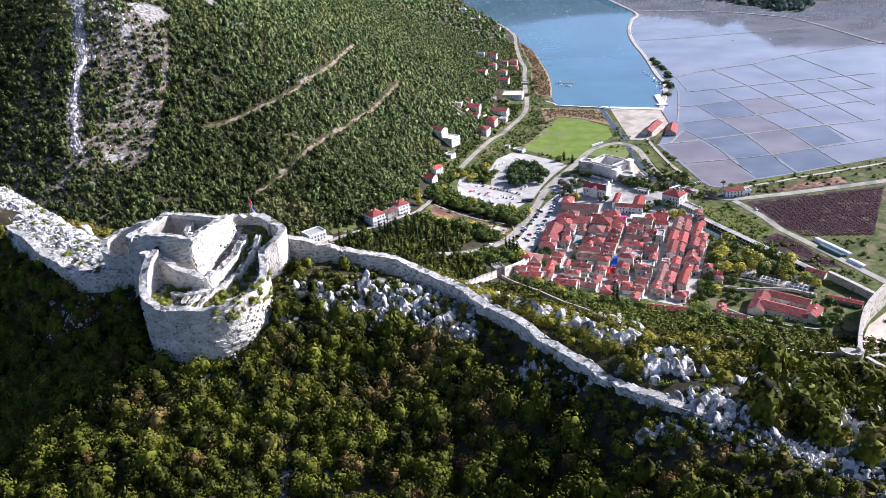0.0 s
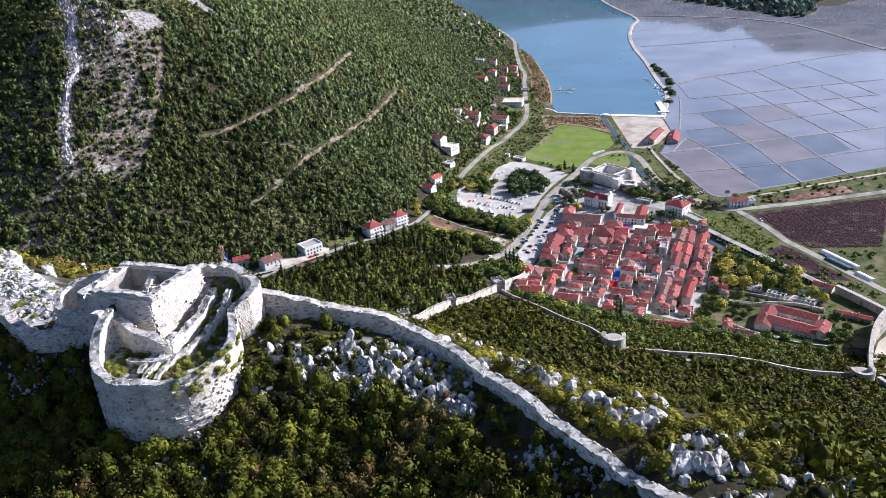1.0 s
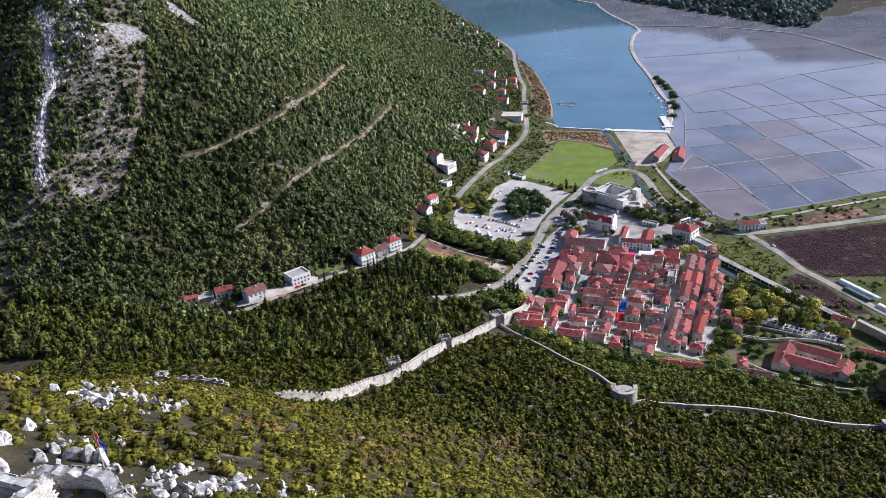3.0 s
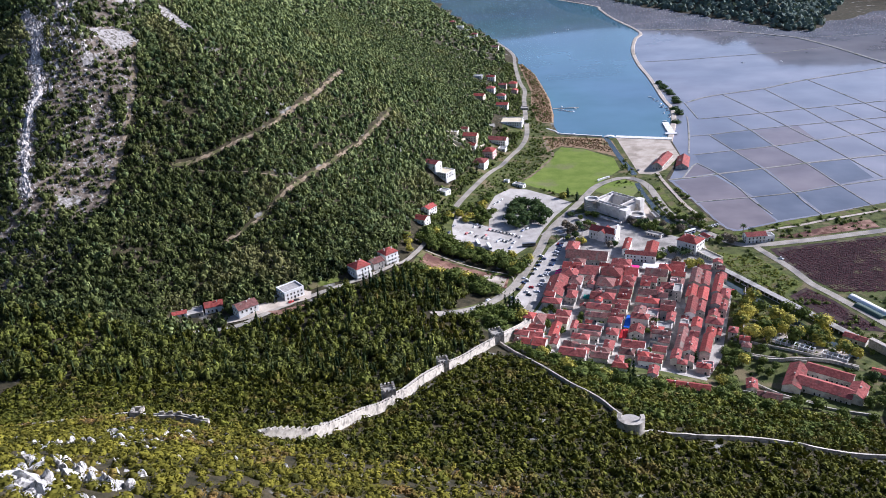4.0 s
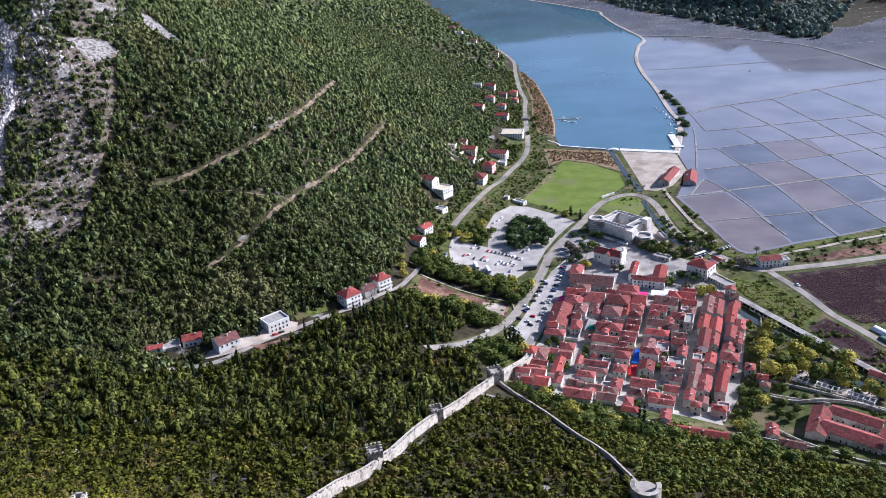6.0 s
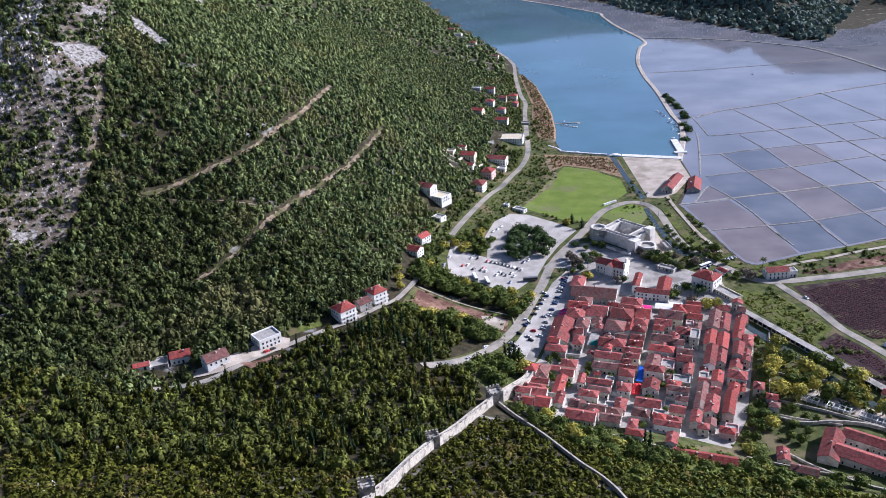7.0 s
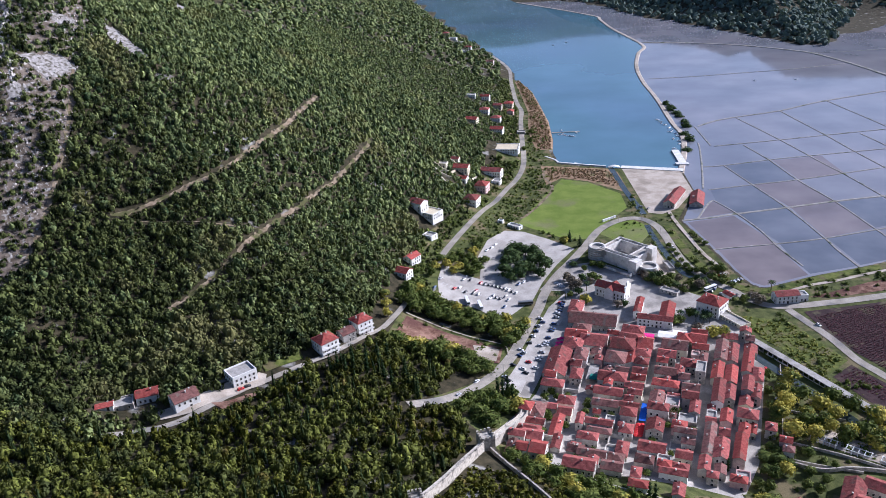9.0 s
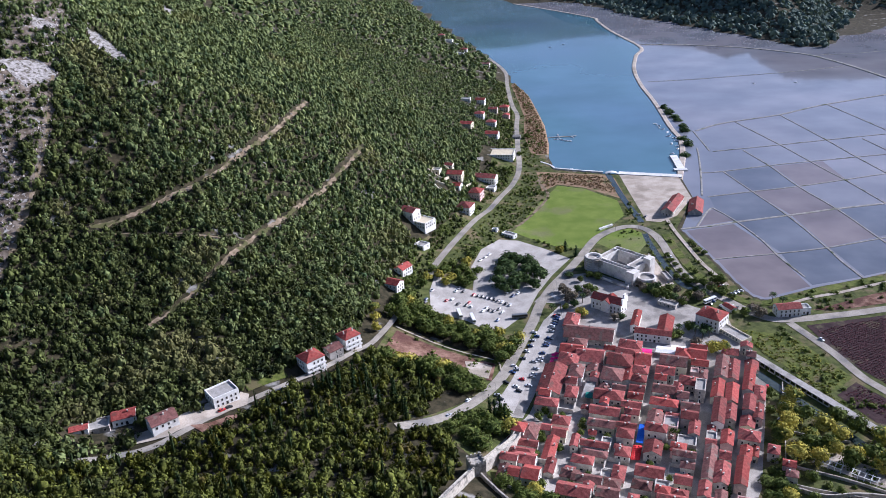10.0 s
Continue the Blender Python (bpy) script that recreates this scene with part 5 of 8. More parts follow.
house(88.5, 600.6, 6.8, 6.6, 4.9, "across", -16)
house(88.7, 590.0, 12.9, 9.2, 5.3, "across", -16)
house(97.2, 590.5, 5.7, 11.5, 5.6, "hip", -16)
house(109.6, 588.8, 5.9, 12.1, 8.0, "flat", -16)
house(86.1, 575.1, 15.7, 7.6, 5.6, "hip", -16)
house(98.1, 581.1, 6.5, 6.9, 5.5, "across", -16)
house(102.1, 581.1, 10.1, 10.2, 2.8, "ruin", -15)
house(78.5, 560.0, 8.2, 10.9, 5.9, "along", -16)
house(77.0, 547.3, 11.7, 7.3, 6.6, "hip", -16)
house(97.7, 560.5, 9.0, 8.3, 5.9, "across", -16)
house(98.3, 550.5, 5.7, 13.0, 6.6, "along", -16)
house(72.7, 530.4, 9.1, 10.5, 6.4, "along", -16)
house(86.3, 532.7, 7.9, 7.5, 6.2, "hip", -16)
house(87.7, 524.8, 11.6, 5.3, 6.4, "across", -16)
house(67.9, 511.3, 14.1, 9.2, 5.4, "across", -16)
house(82.9, 518.4, 8.3, 7.9, 3.2, "ruin", -15)
house(88.3, 518.7, 6.9, 5.3, 5.4, "across", -16)
house(83.1, 503.7, 8.2, 7.0, 5.5, "across", -16)
house(79.1, 493.7, 8.5, 5.3, 5.9, "hip", -16)
house(61.8, 497.5, 9.4, 6.9, 5.7, "hip", -16)
house(71.2, 493.8, 6.7, 5.3, 6.2, "hip", -16)
house(74.8, 488.5, 13.9, 5.3, 5.2, "across", -16)
house(73.7, 469.6, 5.6, 8.7, 5.6, "along", -16)
house(127.5, 612.2, 7.4, 24.1, 5.9, "along", -17)
house(133.8, 610.5, 7.4, 22.4, 5.3, "along", -17)
house(120.1, 589.8, 6.8, 19.4, 5.1, "along", -17)
house(127.0, 584.7, 6.9, 19.0, 6.4, "along", -17)
house(115.3, 566.6, 6.7, 24.1, 5.1, "along", -17)
house(121.5, 565.3, 5.8, 15.1, 5.0, "along", -17)
house(113.9, 541.7, 6.3, 12.2, 5.2, "along", -17)
house(99.9, 520.8, 6.0, 27.4, 5.3, "along", -17)
house(104.0, 511.6, 7.3, 16.9, 5.1, "along", -17)
house(92.4, 498.4, 5.8, 11.3, 5.7, "along", -17)
house(94.4, 489.2, 5.6, 5.3, 6.4, "hip", -17)
house(141.2, 600.8, 6.3, 27.4, 5.4, "along", -18.5)
house(142.8, 584.6, 6.0, 14.9, 5.9, "hip", -18.5)
house(133.5, 572.4, 6.3, 15.7, 6.3, "along", -18.5)
house(137.0, 566.3, 5.0, 14.0, 6.5, "along", -18.5)
house(128.8, 557.6, 7.5, 9.6, 5.0, "along", -18.5)
house(125.6, 542.6, 11.0, 9.2, 5.7, "hip", -18.5)
house(120.3, 529.1, 5.8, 10.9, 6.3, "along", -18.5)
house(126.0, 531.9, 3.3, 8.9, 4.8, "along", -18.5)
house(114.4, 513.8, 6.1, 22.4, 5.8, "along", -18.5)
house(135.3, 531.9, 5.7, 7.6, 5.0, "hip", -18.5)
house(139.7, 520.5, 6.2, 5.3, 6.1, "across", -18.5)
house(139.2, 514.0, 5.6, 5.3, 5.7, "hip", -18.5)
house(107.3, 488.9, 8.1, 5.3, 4.8, "hip", -18.5)
house(7.6, 495.9, 8.0, 10.0, 5.5, "across", -15.2, windows=True)
house(50.0, 614.0, 10.0, 8.0, 3.7, "along", -15.2, windows=True)
house(86.8, 556.4, 8.0, 10.0, 4.8, "flat", -15.2, windows=True)
house(92.3, 540.4, 10.0, 8.0, 5.2, "flat", -15.2, windows=True)
house(100.2, 571.2, 10.0, 8.0, 4.2, "across", -15.2, windows=True)
house(119.6, 639.5, 10.0, 8.0, 4.9, "across", -15.2, windows=True)
house(138.8, 636.3, 10.0, 8.0, 3.9, "across", -15.2, windows=True)
house(148.2, 620.5, 8.0, 10.0, 3.0, "along", -15.2, windows=True)
house(47.4, 497.5, 8.0, 7.0, 4.5, "hip", -15.2, windows=True)
house(61.9, 588.8, 8.0, 7.0, 5.3, "across", -15.2, windows=True)
house(111.3, 495.1, 7.0, 8.0, 3.4, "flat", -15.2, windows=True)
house(48.9, 537.2, 5.5, 7.0, 4.1, "flat", -15.2, windows=True)
house(62.0, 637.8, 7.0, 5.5, 5.3, "across", -15.2, windows=True)
house(72.5, 501.5, 7.0, 5.5, 5.1, "flat", -15.2, windows=True)
house(89.3, 566.0, 7.0, 5.5, 2.9, "across", -15.2, windows=True)
house(99.8, 495.6, 5.5, 7.0, 4.7, "along", -15.2, windows=True)
house(106.6, 545.6, 5.5, 7.0, 4.5, "flat", -15.2, windows=True)
house(109.5, 527.7, 5.5, 7.0, 4.7, "across", -15.2, windows=True)
house(150.1, 629.9, 5.5, 7.0, 4.7, "across", -15.2, windows=True)
house(149.6, 639.3, 7.0, 5.5, 5.6, "along", -15.2, windows=True)
house(16.9, 546.8, 5.0, 5.5, 4.4, "across", -15.2, windows=False)
house(27.6, 510.3, 5.0, 5.5, 3.1, "across", -15.2, windows=False)
house(34.9, 490.4, 5.0, 5.5, 4.0, "along", -15.2, windows=False)
house(45.6, 510.0, 5.0, 5.5, 2.8, "flat", -15.2, windows=False)
house(48.8, 602.7, 5.0, 5.5, 5.0, "along", -15.2, windows=False)
house(51.6, 573.5, 5.0, 5.5, 5.5, "along", -15.2, windows=False)
house(53.8, 593.1, 5.5, 5.0, 3.8, "along", -15.2, windows=False)
house(62.0, 558.3, 5.0, 5.5, 5.3, "across", -15.2, windows=False)
house(75.8, 540.4, 5.5, 5.0, 3.4, "across", -15.2, windows=False)
house(81.2, 568.1, 5.5, 5.0, 3.9, "hip", -15.2, windows=False)
house(104.3, 537.5, 5.5, 5.0, 4.6, "across", -15.2, windows=False)
house(111.1, 611.2, 5.0, 5.5, 4.8, "flat", -15.2, windows=False)
house(10.7, 503.2, 4.0, 4.2, 3.1, "along", -15.2, windows=False)
house(31.4, 524.1, 4.0, 4.2, 3.2, "flat", -15.2, windows=False)
house(40.3, 570.4, 4.2, 4.0, 3.1, "along", -15.2, windows=False)
house(42.7, 548.8, 4.2, 4.0, 2.4, "across", -15.2, windows=False)
house(55.0, 534.2, 4.0, 4.2, 3.0, "across", -15.2, windows=False)
house(61.3, 630.0, 4.2, 4.0, 3.0, "across", -15.2, windows=False)
house(86.0, 509.9, 4.0, 4.2, 2.6, "along", -15.2, windows=False)
house(85.3, 543.6, 4.0, 4.2, 3.0, "along", -15.2, windows=False)
house(88.9, 582.1, 4.2, 4.0, 3.3, "along", -15.2, windows=False)
house(96.8, 629.6, 4.2, 4.0, 3.2, "across", -15.2, windows=False)
house(108.2, 553.0, 4.2, 4.0, 3.2, "along", -15.2, windows=False)
house(130.2, 596.6, 4.2, 4.0, 2.6, "across", -15.2, windows=False)
house(135.3, 583.2, 4.0, 4.2, 3.1, "flat", -15.2, windows=False)
# small trees in courtyards and back gardens
COURTS = ((0.5, 485.9), (36.2, 508.3), (41.3, 540.8), (133.9, 627.9), (54.1, 640), (61.6, 489), (8.5, 486.1), (25.9, 493.5), (26.6, 564.5), (50.6, 545.7),
          (69.7, 520.9), (104.8, 605.5), (10.1, 524.5), (14.9, 538.8), (34.2, 541.9), (36.2, 548.5), (37.4, 555.1), (38.1, 559.8), (58.3, 572.2),
          (61.7, 505.4), (66.7, 504), (77.8, 510.3), (80.7, 538.4), (84.2, 583.7), (93.4, 532), (118.1, 553.6), (129, 549.6))

# ---- single buildings ----
house(136, 676, 17, 15, 10.5, "hip", -38, "white", "tile_new", "large pale four-storey house with a red hipped roof", sides=(0, 1, 2, 3))
house(192, 693, 17, 9, 6.5, "across", 8, "white", "tile", "white roadside house with a part-fallen red roof", sides=(0, 1, 3))
house(204, 695, 7, 7, 5.5, "flat", 8, "white", None, "small white annex with a flat roof", sides=(0, 1))
house(112, 707, 14, 6, 3.2, "flat", -35, "plaster", None, "low pale pavilion with a flat roof")
house(147, 664, 9, 26, 3.4, "flat", 32, "cream", None, "long low sandy building with a flat roof", sides=(3,))
house(119, 752, 4.5, 15, 3.0, "flat", 12, "concrete", None, "long grey hut in the building yard", windows=False)
house(154, 700, 5, 9, 3.0, "along", 30, "white", "tile_new", "small white hut with a red roof", windows=False)
# school round a court
house(84.5, 677, 5.2, 22, 6.5, "along", -15.2, "white", "tile_new", "long school wing with a red gabled roof")
house(103, 667, 9.5, 24, 6.5, "along", -15.2, "white", "tile_new", "broad school wing with a red gabled roof")
house(93, 657, 24, 7.5, 6.5, "across", -15.2, "white", "tile", "school front wing with a red gabled roof")
# church
church = house(68.5, 703, 24, 10, 8.5, "across", -32, "white", "tile_new", "pale stone church with a red roof and gable", sides=(0, 1), pitch=0.6)
part("transept", wall_shape("along", 7, 13, -2, 8.0, 2.4), M["white"], church)
part("transept_roof", roof_shape("along", 7, 13, 8.0, 2.4, 0.3), M["tile_new"], church)
part("bell_gable", boxes((11.4, 12.6, -4.5, 4.5, 8, 12.5), (11.4, 12.6, -1.6, 1.6, 12.5, 15.5)), M["white"], church)
# salt barns
house(150, 900, 11, 42, 5.0, "along", -25, "plaster", "tile", "long stone salt barn with a faded red roof", sides=(0, 1), pitch=0.6)
house(172, 901, 13, 34, 5.2, "along", -14, "plaster", "tile", "stone salt barn with an arched front and red roof", sides=(0, 1), pitch=0.6)
# walled friary
house(158, 478, 10, 26, 5.2, "along", -27, "plaster", "tile", "friary west range with a patched red tiled roof", sides=(3,))
house(171, 466, 30, 11, 5.2, "across", -33, "plaster", "tile", "friary church with a long patched red roof", sides=(0,))
house(179, 482, 26, 9, 5.0, "across", -33, "plaster", "tile", "friary north range with a patched red tiled roof")
house(187, 461, 9, 15, 6.0, "along", -33, "plaster", "tile", "friary annex with a patched tiled roof")
house(131, 470, 6, 10, 4.0, "along", -12, "plaster", "tile", "garden house with a red tiled roof")
house(137, 456, 13, 6, 3.2, "across", -20, "plaster", "tile_old", "low garden outbuilding with a tiled roof")
house(88, 457, 31, 7, 3.6, "across", -14, "plaster", "tile_new", "long low row of garden houses with red roofs")
house(211, 527, 14, 6, 4.0, "across", -40, "plaster", "tile", "small stone house with a red tiled roof")
house(216, 484, 22, 5, 3.0, "across", -30, "plaster", "tile_new", "long low shed with a red roof", windows=False)
# houses on the climbing road
for args in ((-106, 613, 11.5, 11, 9.6, "hip", 46, "white", "tile_new", "white three-storey house with a red roof and balconies"),
             (-122, 580, 12.5, 12, 9.6, "hip", 46, "white", "tile_new", "white four-storey house with a red roof and balconies"),
             (-113, 598, 10, 9, 6.0, "across", 46, "concrete", "tile_old", "grey house with an old tiled roof")):
    h = house(*args, sides=(0, 1, 3))
    if args[7] == "white":
        for k in (1, 2):
            part("balcony", boxes((-args[2] / 2, args[2] / 2, -args[3] / 2 - 1.4, -args[3] / 2, k * 2.8 - 0.1, k * 2.8 + 0.1),
                                  (-args[2] / 2, args[2] / 2, -args[3] / 2 - 1.4, -args[3] / 2 - 1.25, k * 2.8 + 0.1, k * 2.8 + 0.95)), M["white"], h)
SLOPE_HOUSES = ((-163, 541, 15, 12, 7.2, "flat", 44, "white", None, "unfinished pale two-storey house with a flat slab roof"),
                 (-186, 514, 14, 11, 6.2, "across", 42, "white", "tile_old", "pale house with a worn grey roof"),
                 (-211, 521, 12, 9, 4.5, "across", 24, "white", "tile_new", "roadside workshop with a rusty red roof"),
                 (-222, 514, 11, 10, 3.4, "flat", 24, "plaster", None, "workshop with a flat grey roof"),
                 (-229, 507, 9, 5, 2.8, "across", 24, "white", "tile_new", "low shed with a dark red roof"),
                 (-88, 740, 9, 12, 6.0, "along", -32, "white", "tile_new", "white house with a bright red gabled roof"),
                 (-91, 711, 11, 10, 6.5, "across", -25, "white", "tile_new", "white house with a bright red roof and terrace"),
                 (-95, 1700, 14, 10, 6, "hip", -10, "white", "tile", "distant white house with a red roof"),
                 (-130, 1790, 16, 10, 6, "flat", -10, "white", None, "distant white house above the bay"),
                 (-150, 1850, 14, 10, 6, "hip", -10, "cream", "tile", "distant cream house above the bay"),
                 (-118, 1760, 20, 9, 4, "flat", -10, "white", None, "distant low white house by the shore"),
                 (-5, 836, 13, 6, 3.4, "flat", -35, "white", None, "small white kiosk beside the lane"), (-18, 844, 5, 4, 3.2, "flat", -20, "white", None, "small white hut beside the lane"),)
for args in SLOPE_HOUSES + COAST_HOUSES:
    house(*args[:6], turn=args[6], wall=args[7], roof=args[8], label=args[9], sides=(0, 1, 3))

M["castle"] = mat("pale_castle_stone", (0.56, 0.53, 0.485), (0.70, 0.67, 0.62), 3.0, 0.92, 0.05, 6, (0.30, 0.28, 0.25), 0.3, coords="Object")
# ---- castle under repair ----
castle = empty("castle", pose(87, 766, 1.5, 0, 0, -43), "large pale stone castle with an open court", "castle")
W, D, T, HT = 36.0, 31.0, 5.0, 10.5
for a, b, c, q, hh in ((-W / 2, W / 2, -D / 2, -D / 2 + T, HT), (-W / 2, W / 2, D / 2 - T, D / 2, HT), (-W / 2, -W / 2 + T, -D / 2 + T, D / 2 - T, HT), (W / 2 - T - 3, W / 2, -D / 2 + T, D / 2 - T, HT + 0.8)):
    part("wall", boxes((a, b, c, q, -2, hh)), M["castle"], castle)
    part("walkway", boxes((a + 0.6, b - 0.6, c + 0.6, q - 0.6, hh - 0.002, hh + 0.05)), M["paving"], castle)
    for e0, e1, g0, g1 in ((a, b, c, c + 0.6), (a, b, q - 0.6, q), (a, a + 0.6, c + 0.6, q - 0.6), (b - 0.6, b, c + 0.6, q - 0.6)):
        part("parapet", boxes((e0, e1, g0, g1, hh - 0.001, hh + 1.1)), M["castle"], castle)
part("court", boxes((-W / 2 + T, W / 2 - T - 3, -D / 2 + T, D / 2 - T, -2, 1.2)), M["paving"], castle)
part("turret", boxes((W / 2 - 2, W / 2 + 4, D / 2 - 12, D / 2 - 5, -2, 15.5)), M["castle"], castle)
part("turret", boxes((W / 2 - 3, W / 2 + 4.5, -D / 2 - 3, -D / 2 + 5, -2, 11.5)), M["castle"], castle)
for cx, cy, r0, hh in ((-W / 2 - 1.5, -D / 2 + 2, 6.0, 12.5), (W / 2 + 9, -D / 2 + 8, 6.5, 7.0)):
    ring = np.array([(cx + r0 * math.cos(a), cy + r0 * math.sin(a)) for a in np.linspace(0, 2 * math.pi, 25)])
    solid("round_tower", ring, 0.8, np.full(25, -2.0), np.full(25, hh), M["castle"], castle)
    bm = bmesh.new()
    bmesh.ops.create_cone(bm, cap_ends=True, segments=24, radius1=r0, radius2=r0, depth=hh, matrix=Matrix.Translation((cx, cy, hh / 2 - 1.5)))
    part("tower_floor", bm, M["paving"], castle)
for k in range(6):
    ring = np.array([(-W / 2 - 1.5 + 7.2 * math.cos(a), -D / 2 + 2 + 7.2 * math.sin(a)) for a in np.linspace(2.2, 6.2, 14)])
    solid("scaffold_deck", ring, 0.5, np.full(14, 1.9 + 1.9 * k), np.full(14, 2.05 + 1.9 * k), M["gravel"], castle)
part("outer_wall", boxes((-W / 2, W / 2 + 4, -D / 2 - 9, -D / 2 - 7.8, -2, 2.6), (W / 2 + 2, W / 2 + 3.2, -D / 2 - 7.8, -D / 2 - 3, -2, 3.4)), M["castle"], castle)

# ---- long channel-side gallery ----
gallery = empty("gallery", pose(150, 631, height(150, 631), 0, 0, -59.5), "long flat-roofed stone gallery with dark openings", "gallery")
LONG = 124.0
part("roof_slab", boxes((0, LONG, 0, 5.2, 3.2, 3.6)), M["concrete"], gallery)
part("back_wall", boxes((0, LONG, 4.7, 5.2, -3, 3.2)), M["plaster"], gallery)
part("plinth", boxes((0, LONG, 0, 0.5, -3, 0.9)), M["plaster"], gallery)
for k in range(32):
    part("pier", boxes((k * 4.0 - 0.3, k * 4.0 + 0.3, 0.0, 0.5, 0.9, 3.2)), M["plaster"], gallery)
# bastion walls in the east
bastion = empty("bastion", pose(0, 0, 0), "broad sunlit stone bastion with thick outer walls", "bastion", kind="structure")
for pts, half, top in ((((188, 388), (200, 420), (216, 452), (240, 482)), 1.2, 9), (((240, 482), (228, 505), (218, 522)), 1.5, 6), (((188, 388), (215, 392), (260, 402)), 1.2, 8)):
    line = smooth_line(pts, 4.0)
    base = ground(line[:, 0], line[:, 1])
    solid("wall", line, half, base - 3, np.full(len(line), base.max() * 0.4 + base.min() * 0.6 + top), M["wallstone"], bastion)
patch("bastion_yard", ((192, 394), (203, 424), (219, 452), (242, 476), (300, 450), (262, 408)), M["gravel"], 0.4, "sandy yard within the bastion")
town_wall("wall_lower", ((182, 370), (190, 340), (204, 300), (226, 250), (260, 190)), 1.1, 4.0, "pale stone wall running down beside the bastion")
town_wall("garden_wall", ((140, 507), (152, 502), (168, 503), (186, 500), (200, 492)), 0.4, 2.4, "tall pale garden wall")
town_wall("lane_wall", ((134, 476), (146, 462), (166, 446), (190, 440)), 0.4, 1.6, "low stone wall along the garden lane")
# greenhouses
for x, y, turn, n, name in ((240, 576, -63, 34, "white"), (236, 568, -63, 22, "green"), (247, 546, -63, 14, "white")):
    g = empty("greenhouse", pose(x, y, height(x, y), 0, 0, turn), f"{name} plastic greenhouse tunnel", "greenhouse")
    bm = bmesh.new()
    rows = []
    for i in range(9):
        a = math.pi * i / 8
        rows.append([bm.verts.new((s, 3.4 * math.cos(a), 2.6 * math.sin(a) - 0.3)) for s in np.linspace(-n / 2, n / 2, 8)])
    for p, q in zip(rows, rows[1:]):
        for i in range(7):
            bm.faces.new((p[i], p[i + 1], q[i + 1], q[i]))
    for i in (0, 7):
        bm.faces.new([p[i] for p in rows])
    part("cover", bm, M["white"] if name == "white" else M["shutter"], g)
    for s in np.linspace(-n / 2, n / 2, 6):
        part("hoop", boxes((s - 0.08, s + 0.08, -3.45, -3.3, -0.5, 0.8)), M["concrete"], g)
# ---- the ruined fort ----
rf = np.random.default_rng(11)


def rock(rng, detail=2):
    bm = bmesh.new()
    bmesh.ops.create_icosphere(bm, subdivisions=detail, radius=1.0)
    cuts = rng.normal(size=(9, 3))
    cuts /= np.linalg.norm(cuts, axis=1)[:, None]
    reach = rng.uniform(0.42, 0.8, 9)
    v = np.array([q.co for q in bm.verts])
    for c, k in zip(cuts, reach):
        over = np.maximum(v @ c - k, 0)
        v -= over[:, None] * c
    v = v * rng.uniform(0.7, 1.25, 3) + rng.normal(size=v.shape) * 0.025
    f = np.array([[q.index for q in face.verts] for face in bm.faces])
    bm.free()
    return v, f


ROCKS += [rock(rf) for _ in range(8)]
PEBBLES += [rock(rf, 1) for _ in range(8)]


def rocks(name, x, y, r, tall, label, sink=0.3, lift=None, material="limestone", fine=False):
    z = ground(x, y) if lift is None else lift
    return scatter(name, ROCKS if fine else PEBBLES, np.stack([x, y, z], 1), r, r * tall, M[material], label, "rocks", rf, sink)


fort = empty("fort", pose(0, 0, 0), "ruined pale limestone fort with a round bastion and square keep", "fort")


def near_masonry(name, pts, foot, top, half, parent, flip=1, long=0.36, tall=0.2, ragged=0.16, both=True, loss=0.03, step=0.8, rough=0.014, rubble=16):
    """A ruined wall: mortar core, and rubble blocks on its faces."""
    line = smooth_line(pts, step)
    seg = np.linspace(0, 1, len(line))
    keys = np.linspace(0, 1, len(top))
    z1 = np.interp(seg, keys, top) + rf.uniform(-ragged, ragged, len(line)) * 0.6 + ragged * np.sin(seg * 37)
    z0 = ground(line[:, 0], line[:, 1]) - 0.6 if foot is None else np.interp(seg, np.linspace(0, 1, len(foot)), foot)
    wall = solid(name, line, half, z0, z1, M["mortar"], parent, 0.12, rf)
    cap = solid("wall_top", line, half * 1.02, z1 - 0.1, z1 + 0.08, M["coping"], wall, 0.16, rf)
    tagged(cap)
    n = normals_of(line) * flip
    for side in ((1, -1) if both else (1,)):
        v, t = stones(rf, line + n * side * half * 0.98, n * side, z0, z1 + 0.12, long, tall, 0.07, loss, rough)
        if len(v):
            if side == -1:
                t = t[:, ::-1]
            ob = sheet("stone_facing", v, t if flip > 0 else t[:, ::-1], M["masonry"])
            ob.parent = wall
            tagged(ob, kind="stuff")
    n_loose = int(len(line) * step * rubble)
    pick = rf.uniform(0, len(line) - 1, n_loose)
    side = rf.uniform(-0.9, 0.9, n_loose) * half
    ids = np.arange(len(line))
    px = np.interp(pick, ids, line[:, 0]) + np.interp(pick, ids, n[:, 0]) * side
    py = np.interp(pick, ids, line[:, 1]) + np.interp(pick, ids, n[:, 1]) * side
    ob = scatter("loose_coping", PEBBLES, np.stack([px, py, np.interp(pick, ids, z1)], 1), rf.uniform(0.08, 0.26, n_loose), rf.uniform(0.08, 0.2, n_loose), M["masonry"], "", "", rf, 0.35)
    ob.parent = wall
    return wall


